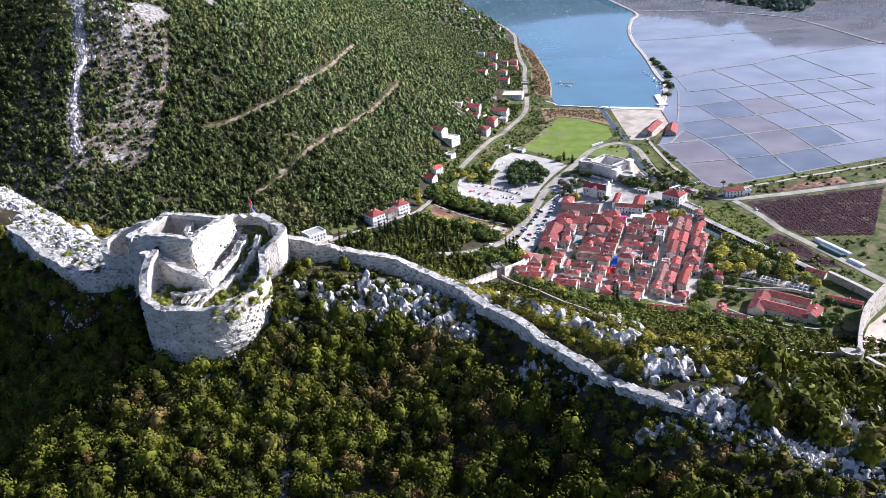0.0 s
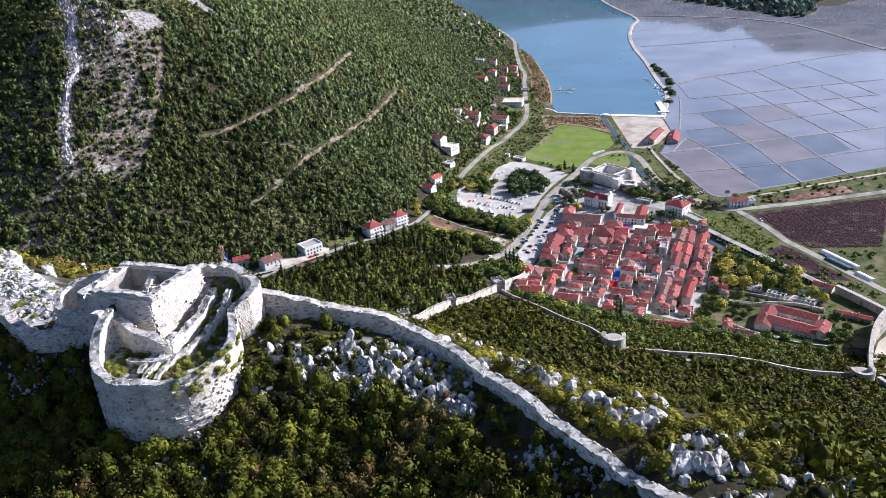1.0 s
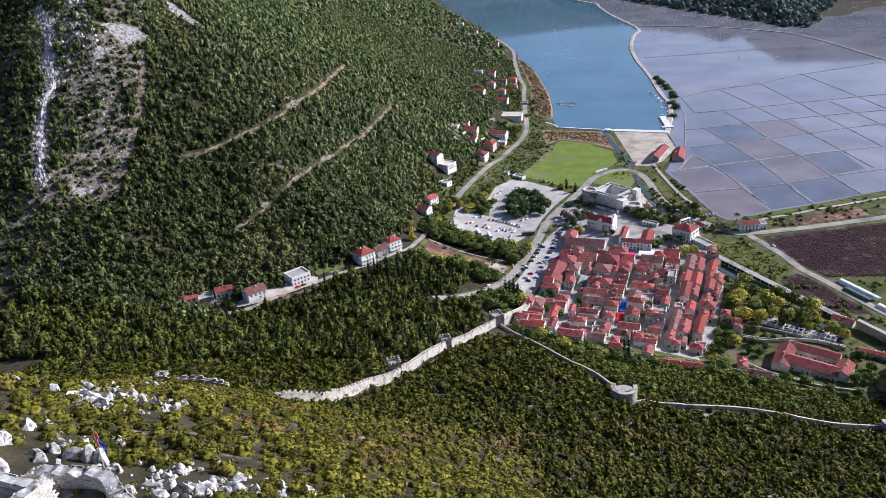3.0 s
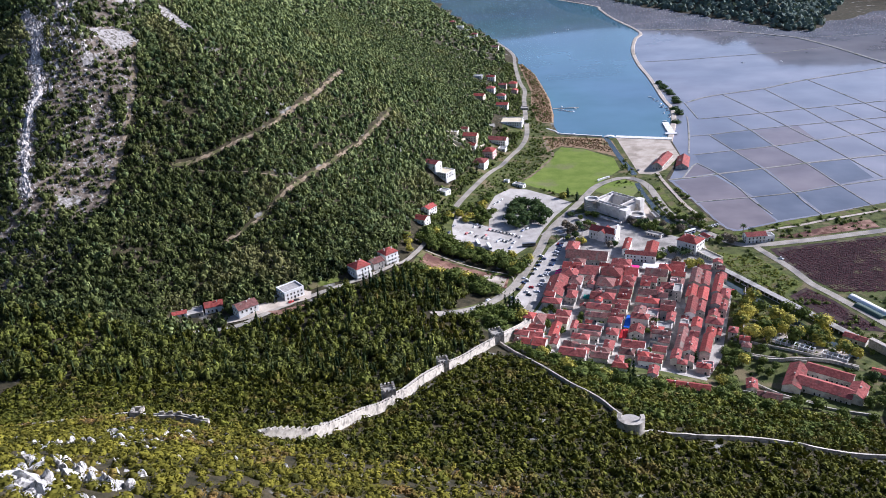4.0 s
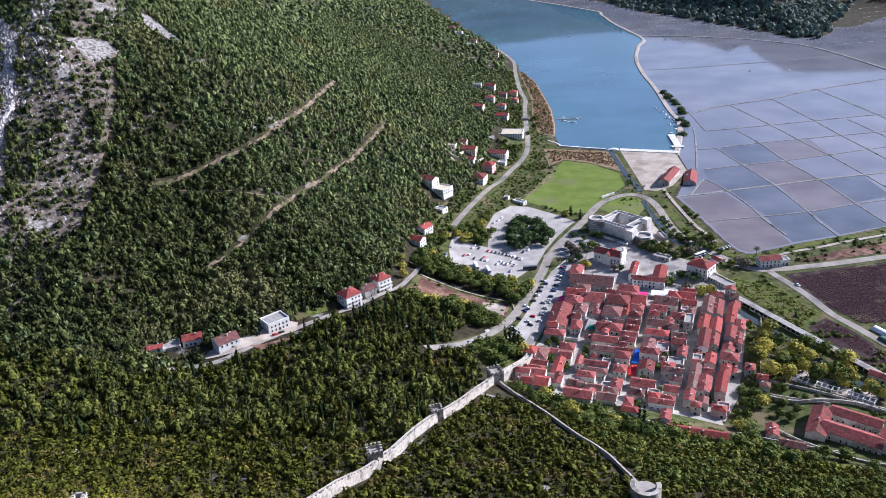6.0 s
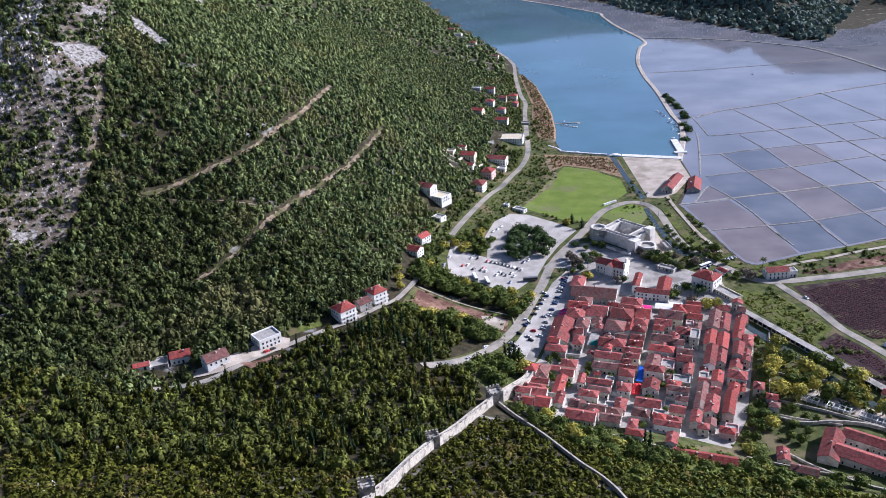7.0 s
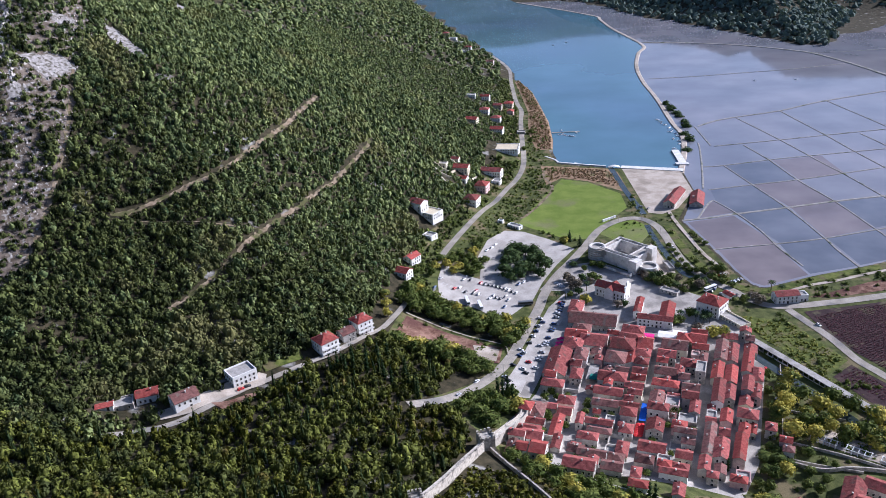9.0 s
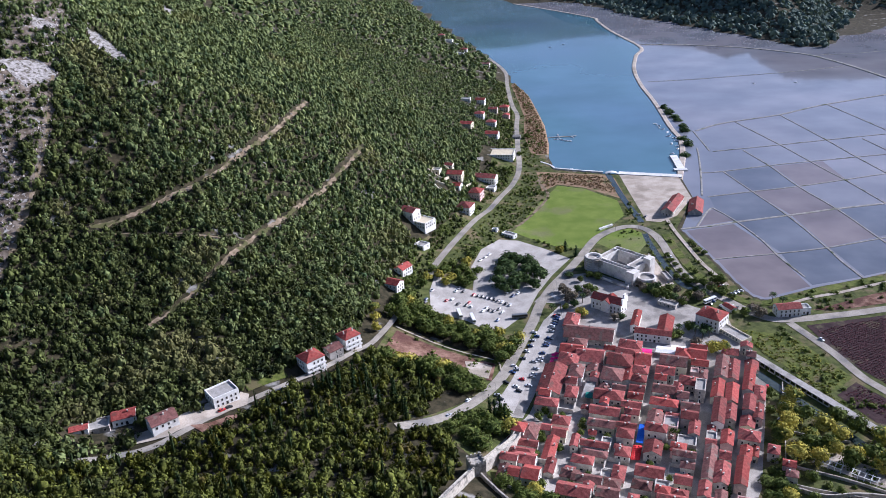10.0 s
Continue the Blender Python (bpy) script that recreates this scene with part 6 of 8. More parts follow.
CX, CY, RR = -41.7, 88.3, 8.05
arc = [(CX + RR * math.cos(radians(a)), CY + RR * math.sin(radians(a))) for a in range(160, 372, 12)]
near_masonry("bastion_wall", arc + [(-34.6, 92.2), (-35.2, 93.8), (-33.6, 95.4), (-33.2, 98.2), (-35.2, 99.9)], [229.4, 228.6, 228.4, 228.6, 229.5, 230.5, 231.5],
             [240.2, 238.6, 236.9, 236.7, 236.6, 236.5, 236.5, 236.6, 236.9, 237.4, 238.4, 239.6, 240.2], 0.5, fort, -1, 0.36, 0.2, 0.16)
near_masonry("apron_wall", [(-50.6, 89.6), (-50.2, 91.4), (-48.4, 90.7), (-45.8, 89.3), (-43.9, 89.0), (-41.8, 87.9), (-41.2, 89.5), (-40.2, 93.4), (-39.2, 98.4)], [233, 233], [240.0, 239.4, 238.4, 237.5, 237.1, 236.9, 237.0, 237.5, 238.9], 0.5, fort)
near_masonry("east_wall", [(-35.2, 99.6), (-37.5, 101.8), (-41.5, 102.4), (-46, 103.5)], [231.5, 231], [240.2, 240.4, 240.0, 239.2], 0.6, fort)
bm = bmesh.new()
bmesh.ops.create_cone(bm, cap_ends=True, segments=28, radius1=RR - 0.3, radius2=RR - 0.3, depth=6, matrix=Matrix.Translation((CX, CY, 232.0)))
part("bastion_fill", bm, M["coping"], fort)
bm = boxes((-43.5, -35.3, 92.5, 101.4, 230, 235.2))
for q in bm.verts:
    if q.co.z > 232 and q.co.y > 97:
        q.co.z = 239.0
part("terrace", bm, M["stony"], fort)

KEEP = [(-44.5, 91.5), (-41.2, 99.9), (-52.2, 102.4), (-54.6, 93.8)]
bm = bmesh.new()
base = [bm.verts.new((x + dx, y + dy, 231.5)) for (x, y), (dx, dy) in zip(KEEP, ((0.9, -1.0), (1.7, 0.5), (-0.5, 0.6), (-0.5, -0.7)))]
mid = [bm.verts.new((x, y, 240.7)) for x, y in KEEP]
for q in base + mid:
    q.co.x, q.co.y = q.co.x + (-47.7 - q.co.x) * 0.022, q.co.y + (96.5 - q.co.y) * 0.022
inner = [(-45.3, 93.0), (-42.9, 98.9), (-51.1, 100.8), (-53.1, 95.1)]
lip = [bm.verts.new((x, y, 240.7)) for x, y in inner]
pit = [bm.verts.new((x, y, 238.2)) for x, y in inner]
for k in range(4):
    j = (k + 1) % 4
    rows = [[bm.verts.new(base[k].co.lerp(base[j].co, s).lerp(mid[k].co.lerp(mid[j].co, s), q)) for s in (0, 0.25, 0.5, 0.75, 1)] for q in (0, 0.25, 0.5, 0.75, 1)]
    for lower, upper in zip(rows, rows[1:]):
        for i in range(4):
            bm.faces.new((lower[i], lower[i + 1], upper[i + 1], upper[i]))
    bm.faces.new((mid[k], mid[j], lip[j], lip[k]))
    bm.faces.new((lip[k], lip[j], pit[j], pit[k]))
bm.faces.new(pit)
keep_body = part("keep", bm, M["mortar"], fort, "square battered keep open to the sky")
for k in range(4):
    j = (k + 1) % 4
    a, b = np.array(KEEP[k]), np.array(KEEP[j])
    line = np.array([a + (b - a) * s for s in np.linspace(0, 1, 14)])
    d = (b - a) / np.linalg.norm(b - a)
    n = np.tile([d[1], -d[0]], (14, 1))
    z0 = np.full(14, 231.6)
    v, t = stones(rf, line, n, z0, np.full(14, 240.9) + rf.uniform(-0.1, 0.25, 14), 0.38, 0.21, 0.08, 0.02, 0.02)
    lean = ((0.9, -1.0), (1.7, 0.5), (-0.5, 0.6), (-0.5, -0.7))
    s = np.clip(((v[:, 0] - a[0]) * d[0] + (v[:, 1] - a[1]) * d[1]) / np.linalg.norm(b - a), 0, 1)
    low = np.clip((240.7 - v[:, 2]) / 9.2, 0, 1)
    for c in (0, 1):
        v[:, c] += low * (lean[k][c] * (1 - s) + lean[j][c] * s)
    ob = sheet("stone_facing", v, t[:, ::-1], M["masonry"])
    ob.parent = keep_body
    tagged(ob, kind="stuff")
    near_masonry("keep_parapet", [tuple(a + (b - a) * s + (np.array(inner[k]) - a) * 0.5) for s in (0.02, 0.5, 0.98)], [240.5, 240.5], [241.0, 241.3, 241.1], 0.5, fort, -1, 0.38, 0.21, 0.12)
near_masonry("cross_wall", [(-46.5, 93.4), (-47.3, 97), (-47.6, 100)], [238.1, 238.1], [240.2, 239.7, 240.4], 0.35, fort)
near_masonry("cross_wall", [(-47.3, 97), (-43.6, 97)], [238.1, 238.1], [239.9, 240.1], 0.3, fort)
for x, z in ((-49.5, 239.2), (-47.0, 236.6)):
    part("loophole", boxes((x - 0.25, x + 0.25, 91.0, 92.2, z, z + 0.9)), M["glass"], fort)

for k in range(12):
    u, w = rf.uniform(0.08, 0.92), rf.uniform(0.1, 0.8)
    a, b = np.array(KEEP[0]), np.array(KEEP[1])
    p = a + (b - a) * u + (1 - w) * np.array((0.9 + 0.8 * u, -1.0 + 1.5 * u))
    c = rf.uniform(0.06, 0.13)
    hole = part("putlog_hole", boxes((-c, c, -0.12, 0.12, -c, c)), M["glass"], fort)
    hole.matrix_world = pose(p[0] + 0.05, p[1] - 0.02, 231.5 + 9.2 * w, 0, 0, math.degrees(math.atan2(b[1] - a[1], b[0] - a[0])))
for k in range(34):
    a = radians(rf.uniform(190, 330))
    c = rf.uniform(0.05, 0.11)
    hole = part("putlog_hole", boxes((-c, c, -0.1, 0.1, -c, c)), M["glass"], fort)
    hole.matrix_world = pose(CX + (RR + 0.5) * math.cos(a), CY + (RR + 0.5) * math.sin(a), rf.uniform(230, 236), 0, 0, math.degrees(a) + 90)

# low ruined rooms and the outwork to the west
near_masonry("ruined_room", [(-53.2, 94.5), (-55, 96), (-59, 96.4), (-61.5, 99), (-60, 102), (-55, 102.5)], None, [238.6, 236.6, 236.8, 238.0, 238.6, 240.0], 0.45, fort)
outwork = empty("outwork", pose(0, 0, 0), "low rubble outwork wall running along the ridge", "wall", kind="structure")
near_masonry("outer_face", list(OUTWORK), None, [235.6, 234.2, 233.8, 233.7, 233.7, 233.7, 233.5], 0.7, outwork, -1, 0.45, 0.27, 0.4, loss=0.025, rough=0.07, rubble=22)
bank_line = smooth_line([(-58, 100.5), (-64, 103), (-71, 107), (-80, 113.5), (-93, 124), (-108, 136)], 0.9)
bn = normals_of(bank_line)
rows = []
for k in np.linspace(-1, 1, 13):
    q = bank_line + bn * (k * 5.6)
    rows.append(np.column_stack([q, 233.2 - 1.0 * k * k + 0.45 * ripple(q[:, 0], q[:, 1], 1.3) + rf.uniform(-0.45, 0.35, len(q)) + np.linspace(0, 0.3, len(q))]))
pts = np.stack(rows, 1)
pts[:, (0, -1), 2] = 230
c = (np.arange(len(bank_line) - 1)[:, None] * 13 + np.arange(12)[None]).ravel()
t = np.concatenate([np.stack([c, c + 13, c + 14], 1), np.stack([c, c + 14, c + 1], 1)])
rubble = sheet("rubble_bank", pts.reshape(-1, 3), t[:, ::-1], M["limestone"])
rubble.parent = outwork

ridge_wall = empty("ridge_wall", pose(0, 0, 0), "long rubble-stone wall following the ridge down from the fort", "wall", kind="structure")
line = smooth_line(NEAR_WALL[:14], 1.0)
zg = ground(line[:, 0], line[:, 1])
tops = zg + np.interp(line[:, 0], [-34, -30, -24, -12, -3, 4, 8, 11, 15, 22], [4.2, 3.0, 2.1, 2.0, 1.7, 1.4, 1.0, 0.7, 0.45, 0.25])
near_masonry("rubble_wall", NEAR_WALL[:14], None, list(tops), 0.6, ridge_wall, 1, 0.42, 0.25, 0.3, loss=0.025, step=0.9, rough=0.07, rubble=22)

# stones of the bastion that show singly, each a piece of its own
shared = []
for k in range(6):
    bm = bmesh.new()
    v = box(bm, -0.24, 0.24, -0.16, 0.12, -0.13, 0.13)
    for q in v:
        q.co += Vector((rf.uniform(-0.05, 0.05), rf.uniform(-0.03, 0.03), rf.uniform(-0.03, 0.03)))
    me = bpy.data.meshes.new("stone")
    bm.to_mesh(me)
    bm.free()
    me.materials.append(M["masonry"])
    shared.append(me)
for k in range(280):
    a = rf.uniform(186, 350)
    st = new("stone", shared[k % 6])
    st.parent = fort
    st.matrix_basis = pose(CX + (RR + 0.56) * math.cos(radians(a)), CY + (RR + 0.56) * math.sin(radians(a)), 229.2 + 0.27 * int(rf.uniform(0, 26)), 0, 0, a + 90)

# flag on its pole behind the keep
pole = empty("flagpole", pose(-40.8, 106.8, 231.0), "thin pole with a limp red, white and blue flag", "flag")
bm = bmesh.new()
bmesh.ops.create_cone(bm, cap_ends=True, segments=8, radius1=0.07, radius2=0.04, depth=10.5, matrix=Matrix.Translation((0, 0, 5.25)))
part("pole", bm, M["concrete"], pole)
M["flag_red"], M["flag_white"], M["flag_blue"] = (mat(n, c, c2, 0.3, 0.8) for n, c, c2 in (
    ("red_cloth", (0.5, 0.03, 0.03), (0.6, 0.05, 0.05)), ("white_cloth", (0.7, 0.7, 0.7), (0.8, 0.8, 0.8)), ("blue_cloth", (0.02, 0.05, 0.32), (0.03, 0.08, 0.42))))
for k, colour in enumerate(("flag_red", "flag_white", "flag_blue")):
    bm = bmesh.new()
    grid = [[bm.verts.new((0.06 + 0.22 * (s + 0.4 * k) * (1 + 0.2 * i), 0.12 * math.sin(i * 1.3 + s * 2 + k), 10.2 - i * 0.38 - 0.25 * (s + k))) for s in (0, 1)] for i in range(6)]
    for p, q in zip(grid, grid[1:]):
        bm.faces.new((p[0], p[1], q[1], q[0]))
    f = part("cloth", bm, M[colour], pole)
    mod = f.modifiers.new("thick", "SOLIDIFY")
    mod.thickness = 0.02


# ---- heaps of rock ----
def heap(cx, cy, sx, sy, n, lo, hi, turn=0.0):
    a, b = rf.normal(size=n) * sx, rf.normal(size=n) * sy
    c, s = math.cos(radians(turn)), math.sin(radians(turn))
    return cx + a * c - b * s, cy + a * s + b * c, lo + (hi - lo) * rf.random(n) ** 2.2


groups = [heap(5.7, 90.4, 1.7, 1.7, 30, 0.50, 1.7, -14), heap(9.4, 84.5, 1.1, 0.8, 40, 0.50, 1.6, -14),
          heap(11.8, 80.9, 1.1, 1.1, 70, 0.50, 1.5, -14), heap(15.1, 86.6, 1.0, 1.2, 26, 0.40, 1.3, -14),
          heap(17.0, 71.9, 1.9, 0.7, 110, 0.30, 1.1, -14), heap(18.7, 76.1, 1.2, 0.7, 40, 0.40, 1.2, -14),
          heap(31.4, 81.3, 2.0, 0.9, 36, 0.40, 1.4, -14), heap(39.9, 85.8, 2.6, 2.8, 36, 0.50, 1.6, -14),
          heap(-9.9, 90.7, 2.2, 1.8, 120, 0.20, 0.9, -14), heap(-12.6, 95.8, 2.2, 1.6, 90, 0.20, 0.8, -14),
          heap(-6.5, 85.7, 0.9, 0.8, 120, 0.20, 0.9, -14), heap(-17.9, 93.7, 2.2, 1.0, 70, 0.20, 0.8, -14)]
groups += [heap(-22.9, 89.1, 1.6, 0.8, 140, 0.20, 0.8, -14), heap(-18.5, 88.9, 1.2, 0.7, 90, 0.20, 0.8, -14),
           heap(2.6, 76.8, 1.4, 0.9, 120, 0.15, 0.6, -14), heap(7.0, 73.0, 1.6, 0.7, 120, 0.15, 0.6, -14),
           heap(20.7, 65.5, 1.8, 0.9, 120, 0.20, 0.9, -14), heap(15.6, 62.3, 1.6, 0.7, 90, 0.15, 0.6, -14),
           heap(23.0, 61.1, 2.3, 0.7, 200, 0.12, 0.5, -14), heap(27.7, 58.9, 2.3, 0.7, 200, 0.12, 0.5, -14),
           heap(31.1, 56.8, 1.9, 0.7, 160, 0.12, 0.5, -14), heap(29.3, 69.1, 2.2, 1.2, 60, 0.30, 1.2, -14),
           heap(27.0, 75.8, 2.4, 1.5, 60, 0.30, 1.1, -14), heap(35.0, 62.8, 1.1, 1.1, 60, 0.30, 1.2, -14)]
groups += [heap(-78.8, 158.0, 1.2, 1.4, 30, 0.6, 2.2, -14), heap(-73.4, 155.7, 1.2, 1.4, 30, 0.6, 2.0, -14),
           heap(-73.4, 166.7, 1.2, 1.5, 24, 0.6, 2.0, -14), heap(-68.8, 165.1, 1.3, 1.2, 24, 0.5, 1.8, -14),
           heap(-100.1, 192.4, 1.3, 3.7, 18, 0.5, 1.6, -14), heap(-92.7, 213.5, 1.7, 3.8, 16, 0.4, 1.4, -14),
           heap(-100.3, 243.0, 3.1, 6.6, 16, 0.4, 1.4, -14), heap(-194.9, 366.3, 3.8, 7.5, 16, 0.5, 1.5, -14),
           heap(-19.2, 117.4, 15.2, 11.6, 16, 0.4, 1.2, -14), heap(-12.0, 110.9, 3.1, 2.2, 22, 0.4, 1.2, -14),
           heap(-10.0, 100.0, 1.2, 1.0, 22, 0.4, 1.1, -14), heap(-7.6, 112.8, 4.1, 2.5, 22, 0.4, 1.2, -14)]
groups += [heap(-3.1, 112.0, 3.0, 1.7, 18, 0.5, 1.4, -14), heap(-4.5, 93.8, 1.0, 1.0, 22, 0.3, 1.0, -14),
           heap(-1.7, 97.4, 1.1, 1.0, 18, 0.3, 1.0, -14), heap(1.2, 95.9, 1.4, 1.0, 20, 0.4, 1.2, -14),
           heap(10.1, 114.9, 2.4, 1.7, 14, 0.4, 1.1, -14), heap(15.9, 240.8, 3.6, 2.6, 8, 0.4, 1.1, -14),
           heap(17.0, 130.5, 4.8, 37.3, 10, 0.4, 1.2, -14), heap(-291.4, 418.2, 5.0, 5.0, 26, 0.6, 2.0, -14),
           heap(-82.3, 154.9, 2.8, 108.2, 26, 0.5, 1.6, -14), heap(-45.9, 126.2, 1.6, 2.8, 40, 0.3, 0.9, -14),
           heap(-37.4, 123.3, 1.2, 3.2, 30, 0.3, 0.9, -14), heap(-72.0, 156.5, 2.6, 3.4, 16, 0.4, 1.2, -14)]
groups += [heap(20, 62, 3, 1.4, 60, 0.3, 0.9), heap(34, 60, 3, 2, 60, 0.3, 1.0), heap(-38, 78.5, 3.2, 1.6, 150, 0.15, 0.7),
           heap(-36, 75.5, 2.2, 1.4, 70, 0.15, 0.6), heap(-31, 88, 1.8, 3, 60, 0.2, 0.7), heap(-58, 91.5, 5, 1.4, 220, 0.12, 0.5),
           heap(-66, 92, 4, 1.6, 120, 0.15, 0.6), heap(40, 68, 5, 3, 40, 0.4, 1.3), heap(-85, 168, 8, 4, 60, 0.5, 2.0, 20),
           heap(-100, 205, 10, 6, 50, 0.4, 1.8), heap(-105, 232, 8, 6, 60, 0.4, 1.5), heap(-38, 118, 8, 3, 80, 0.4, 1.5)]
groups += [heap(-26, 90.5, 0.7, 1.2, 22, 0.35, 1.1), heap(-24, 91.6, 0.6, 1.6, 26, 0.35, 1.1), heap(-21.4, 93, 0.6, 2.4, 56, 0.35, 1.2), heap(-18.2, 89.8, 0.6, 1.6, 34, 0.35, 1.1),
           heap(-15.8, 90.4, 0.6, 2.4, 56, 0.35, 1.2), heap(-12.6, 91.4, 0.6, 1.8, 34, 0.35, 1.0), heap(-9.8, 87.4, 0.7, 2.6, 70, 0.35, 1.1), heap(-7.4, 84.6, 0.7, 1.6, 30, 0.3, 0.9),
           heap(-29, 91.8, 1.0, 1.0, 30, 0.3, 0.8)]
groups += [heap(-18, 106, 8, 2, 110, 0.3, 1.2, -10), heap(-66, 128, 9, 6, 60, 0.5, 1.8), heap(-95, 132, 9, 6, 60, 0.5, 2.0),
           heap(-14, 258, 3, 2, 20, 0.3, 1.0), heap(2, 100, 4, 3, 50, 0.3, 1.2, -40)]
rx, ry, rr = (np.concatenate([g[k] for g in groups]) for k in range(3))
big = rr > 0.65
rocks("limestone_boulders", rx[big], ry[big], rr[big], 1.4, "grey-white limestone boulders on the ridge", 0.18, fine=True)
rocks("limestone_rubble", rx[~big], ry[~big], rr[~big], 1.35, "smaller grey-white limestone rubble on the ridge", 0.18)
n = 2400
s = rf.random(n)
k = rf.uniform(-1, 1, n)
bx = np.interp(s, np.linspace(0, 1, len(bank_line)), bank_line[:, 0]) + np.interp(s, np.linspace(0, 1, len(bn)), bn[:, 0]) * k * 4.6
by = np.interp(s, np.linspace(0, 1, len(bank_line)), bank_line[:, 1]) + np.interp(s, np.linspace(0, 1, len(bn)), bn[:, 1]) * k * 4.6
rocks("outwork_rubble", bx, by, 0.16 + 0.6 * rf.random(n) ** 2.5, 0.8, "loose pale rubble filling the outwork", 0.2, 233.25 - 1.0 * k * k + 0.3 * s)
n = 260
a, q = rf.uniform(0, 2 * math.pi, n), RR * 0.85 * np.sqrt(rf.random(n))
rocks("bastion_rubble", CX + q * np.cos(a), CY + q * np.sin(a), 0.12 + 0.3 * rf.random(n) ** 2, 0.8, "loose pale rubble inside the bastion", 0.2, np.full(n, 235.05))
a, q = rf.uniform(0, 2 * math.pi, 170), RR * 0.9 * np.sqrt(rf.random(170))
scatter("bastion_weeds", BIG, np.stack([CX + q * np.cos(a), CY + q * np.sin(a), np.full(170, 235.0)], 1), rf.uniform(0.4, 1.0, 170), rf.uniform(0.35, 1.0, 170), M["weed"], "green weeds growing inside the ruined bastion", "weeds", rf, 0.1)
n = 150
ty = rf.uniform(92.8, 101, n)
rocks("terrace_rubble", rf.uniform(-42, -35.6, n), ty, 0.1 + 0.35 * rf.random(n) ** 2, 0.8, "pale rubble on the fort terrace", 0.2, 235.2 + (ty - 92.5) * 0.427)
scatter("terrace_weeds", BIG, np.stack([rf.uniform(-40, -35.6, 40), ty[:40], 235.2 + (ty[:40] - 92.5) * 0.427], 1), rf.uniform(0.3, 0.9, 40), rf.uniform(0.3, 0.9, 40), M["weed"], "green weeds on the fort terrace", "weeds", rf, 0.1)
near_masonry("terrace_wall", [(-38.6, 90.5), (-37.4, 94), (-36.8, 98)], [232, 232], [236.0, 237.0, 239.0], 0.3, fort)
for x0, x1 in ((-42.3, -41.9), (-40.9, -40.4)):
    near_masonry("low_wall", [(x0, 82.6), (x1, 87.2)], [234.6, 234.6], [235.5, 235.9], 0.25, fort)
n = 44
a = np.radians(rf.uniform(296, 372, n))
scatter("wall_weeds", BIG, np.stack([CX + 8.6 * np.cos(a), CY + 8.6 * np.sin(a), rf.uniform(234, 237.4, n)], 1), rf.uniform(0.25, 0.75, n), rf.uniform(0.25, 0.6, n), M["weed"], "tufts of green weeds on the bastion wall", "weeds", rf, 0.3)

n = 120
s, k = rf.random(n), rf.uniform(-0.9, 0.9, n)
wx = np.interp(s, np.linspace(0, 1, len(bank_line)), bank_line[:, 0]) + np.interp(s, np.linspace(0, 1, len(bn)), bn[:, 0]) * k * 5
wy = np.interp(s, np.linspace(0, 1, len(bank_line)), bank_line[:, 1]) + np.interp(s, np.linspace(0, 1, len(bn)), bn[:, 1]) * k * 5
scatter("outwork_weeds", BIG, np.stack([wx, wy, 233.1 - 1.0 * k * k], 1), rf.uniform(0.4, 1.2, n), rf.uniform(0.3, 0.9, n), M["weed"], "green bushes growing in the outwork rubble", "weeds", rf, 0.1)
near_masonry("inner_wall", [(-46, 86.5), (-42.5, 86), (-40, 88), (-38.5, 91)], [234.6, 234.6], [235.6, 235.9, 235.5, 236.2], 0.3, fort)
near_masonry("inner_wall", [(-43.5, 84), (-43, 88.5)], [234.6, 234.6], [235.5, 235.9], 0.28, fort)

# crags and stony bands of the western hillside
def rib(points, half, tall, seed):
    """A jagged rock rib along a line up the slope."""
    r = np.random.default_rng(seed)
    line = smooth_line(points, 2.0)
    n = normals_of(line)
    high = tall * (0.35 + 0.65 * np.abs(ripple(line[:, 0], line[:, 1], 9, seed))) * np.sin(np.linspace(0.15, math.pi - 0.15, len(line))) ** 0.4
    cols = []
    for k in np.linspace(-1, 1, 11):
        q = line + n * (k * half * r.uniform(0.8, 1.2, len(line)))[:, None] + r.normal(size=line.shape) * 0.5
        cols.append(np.column_stack([q, ground(q[:, 0], q[:, 1]) - 0.6 + high * (1 - abs(k)) ** 0.6 * r.uniform(0.45, 1.25, len(line))]))
    c = (np.arange(len(line) - 1)[:, None] * 11 + np.arange(10)[None]).ravel()
    t = np.concatenate([np.stack([c, c + 11, c + 12], 1), np.stack([c, c + 12, c + 1], 1)])
    return tagged(sheet("rock_rib", np.stack(cols, 1).reshape(-1, 3), t[:, ::-1], M["crag"]), "jagged pale limestone rib down the hillside", "crag", kind="structure")


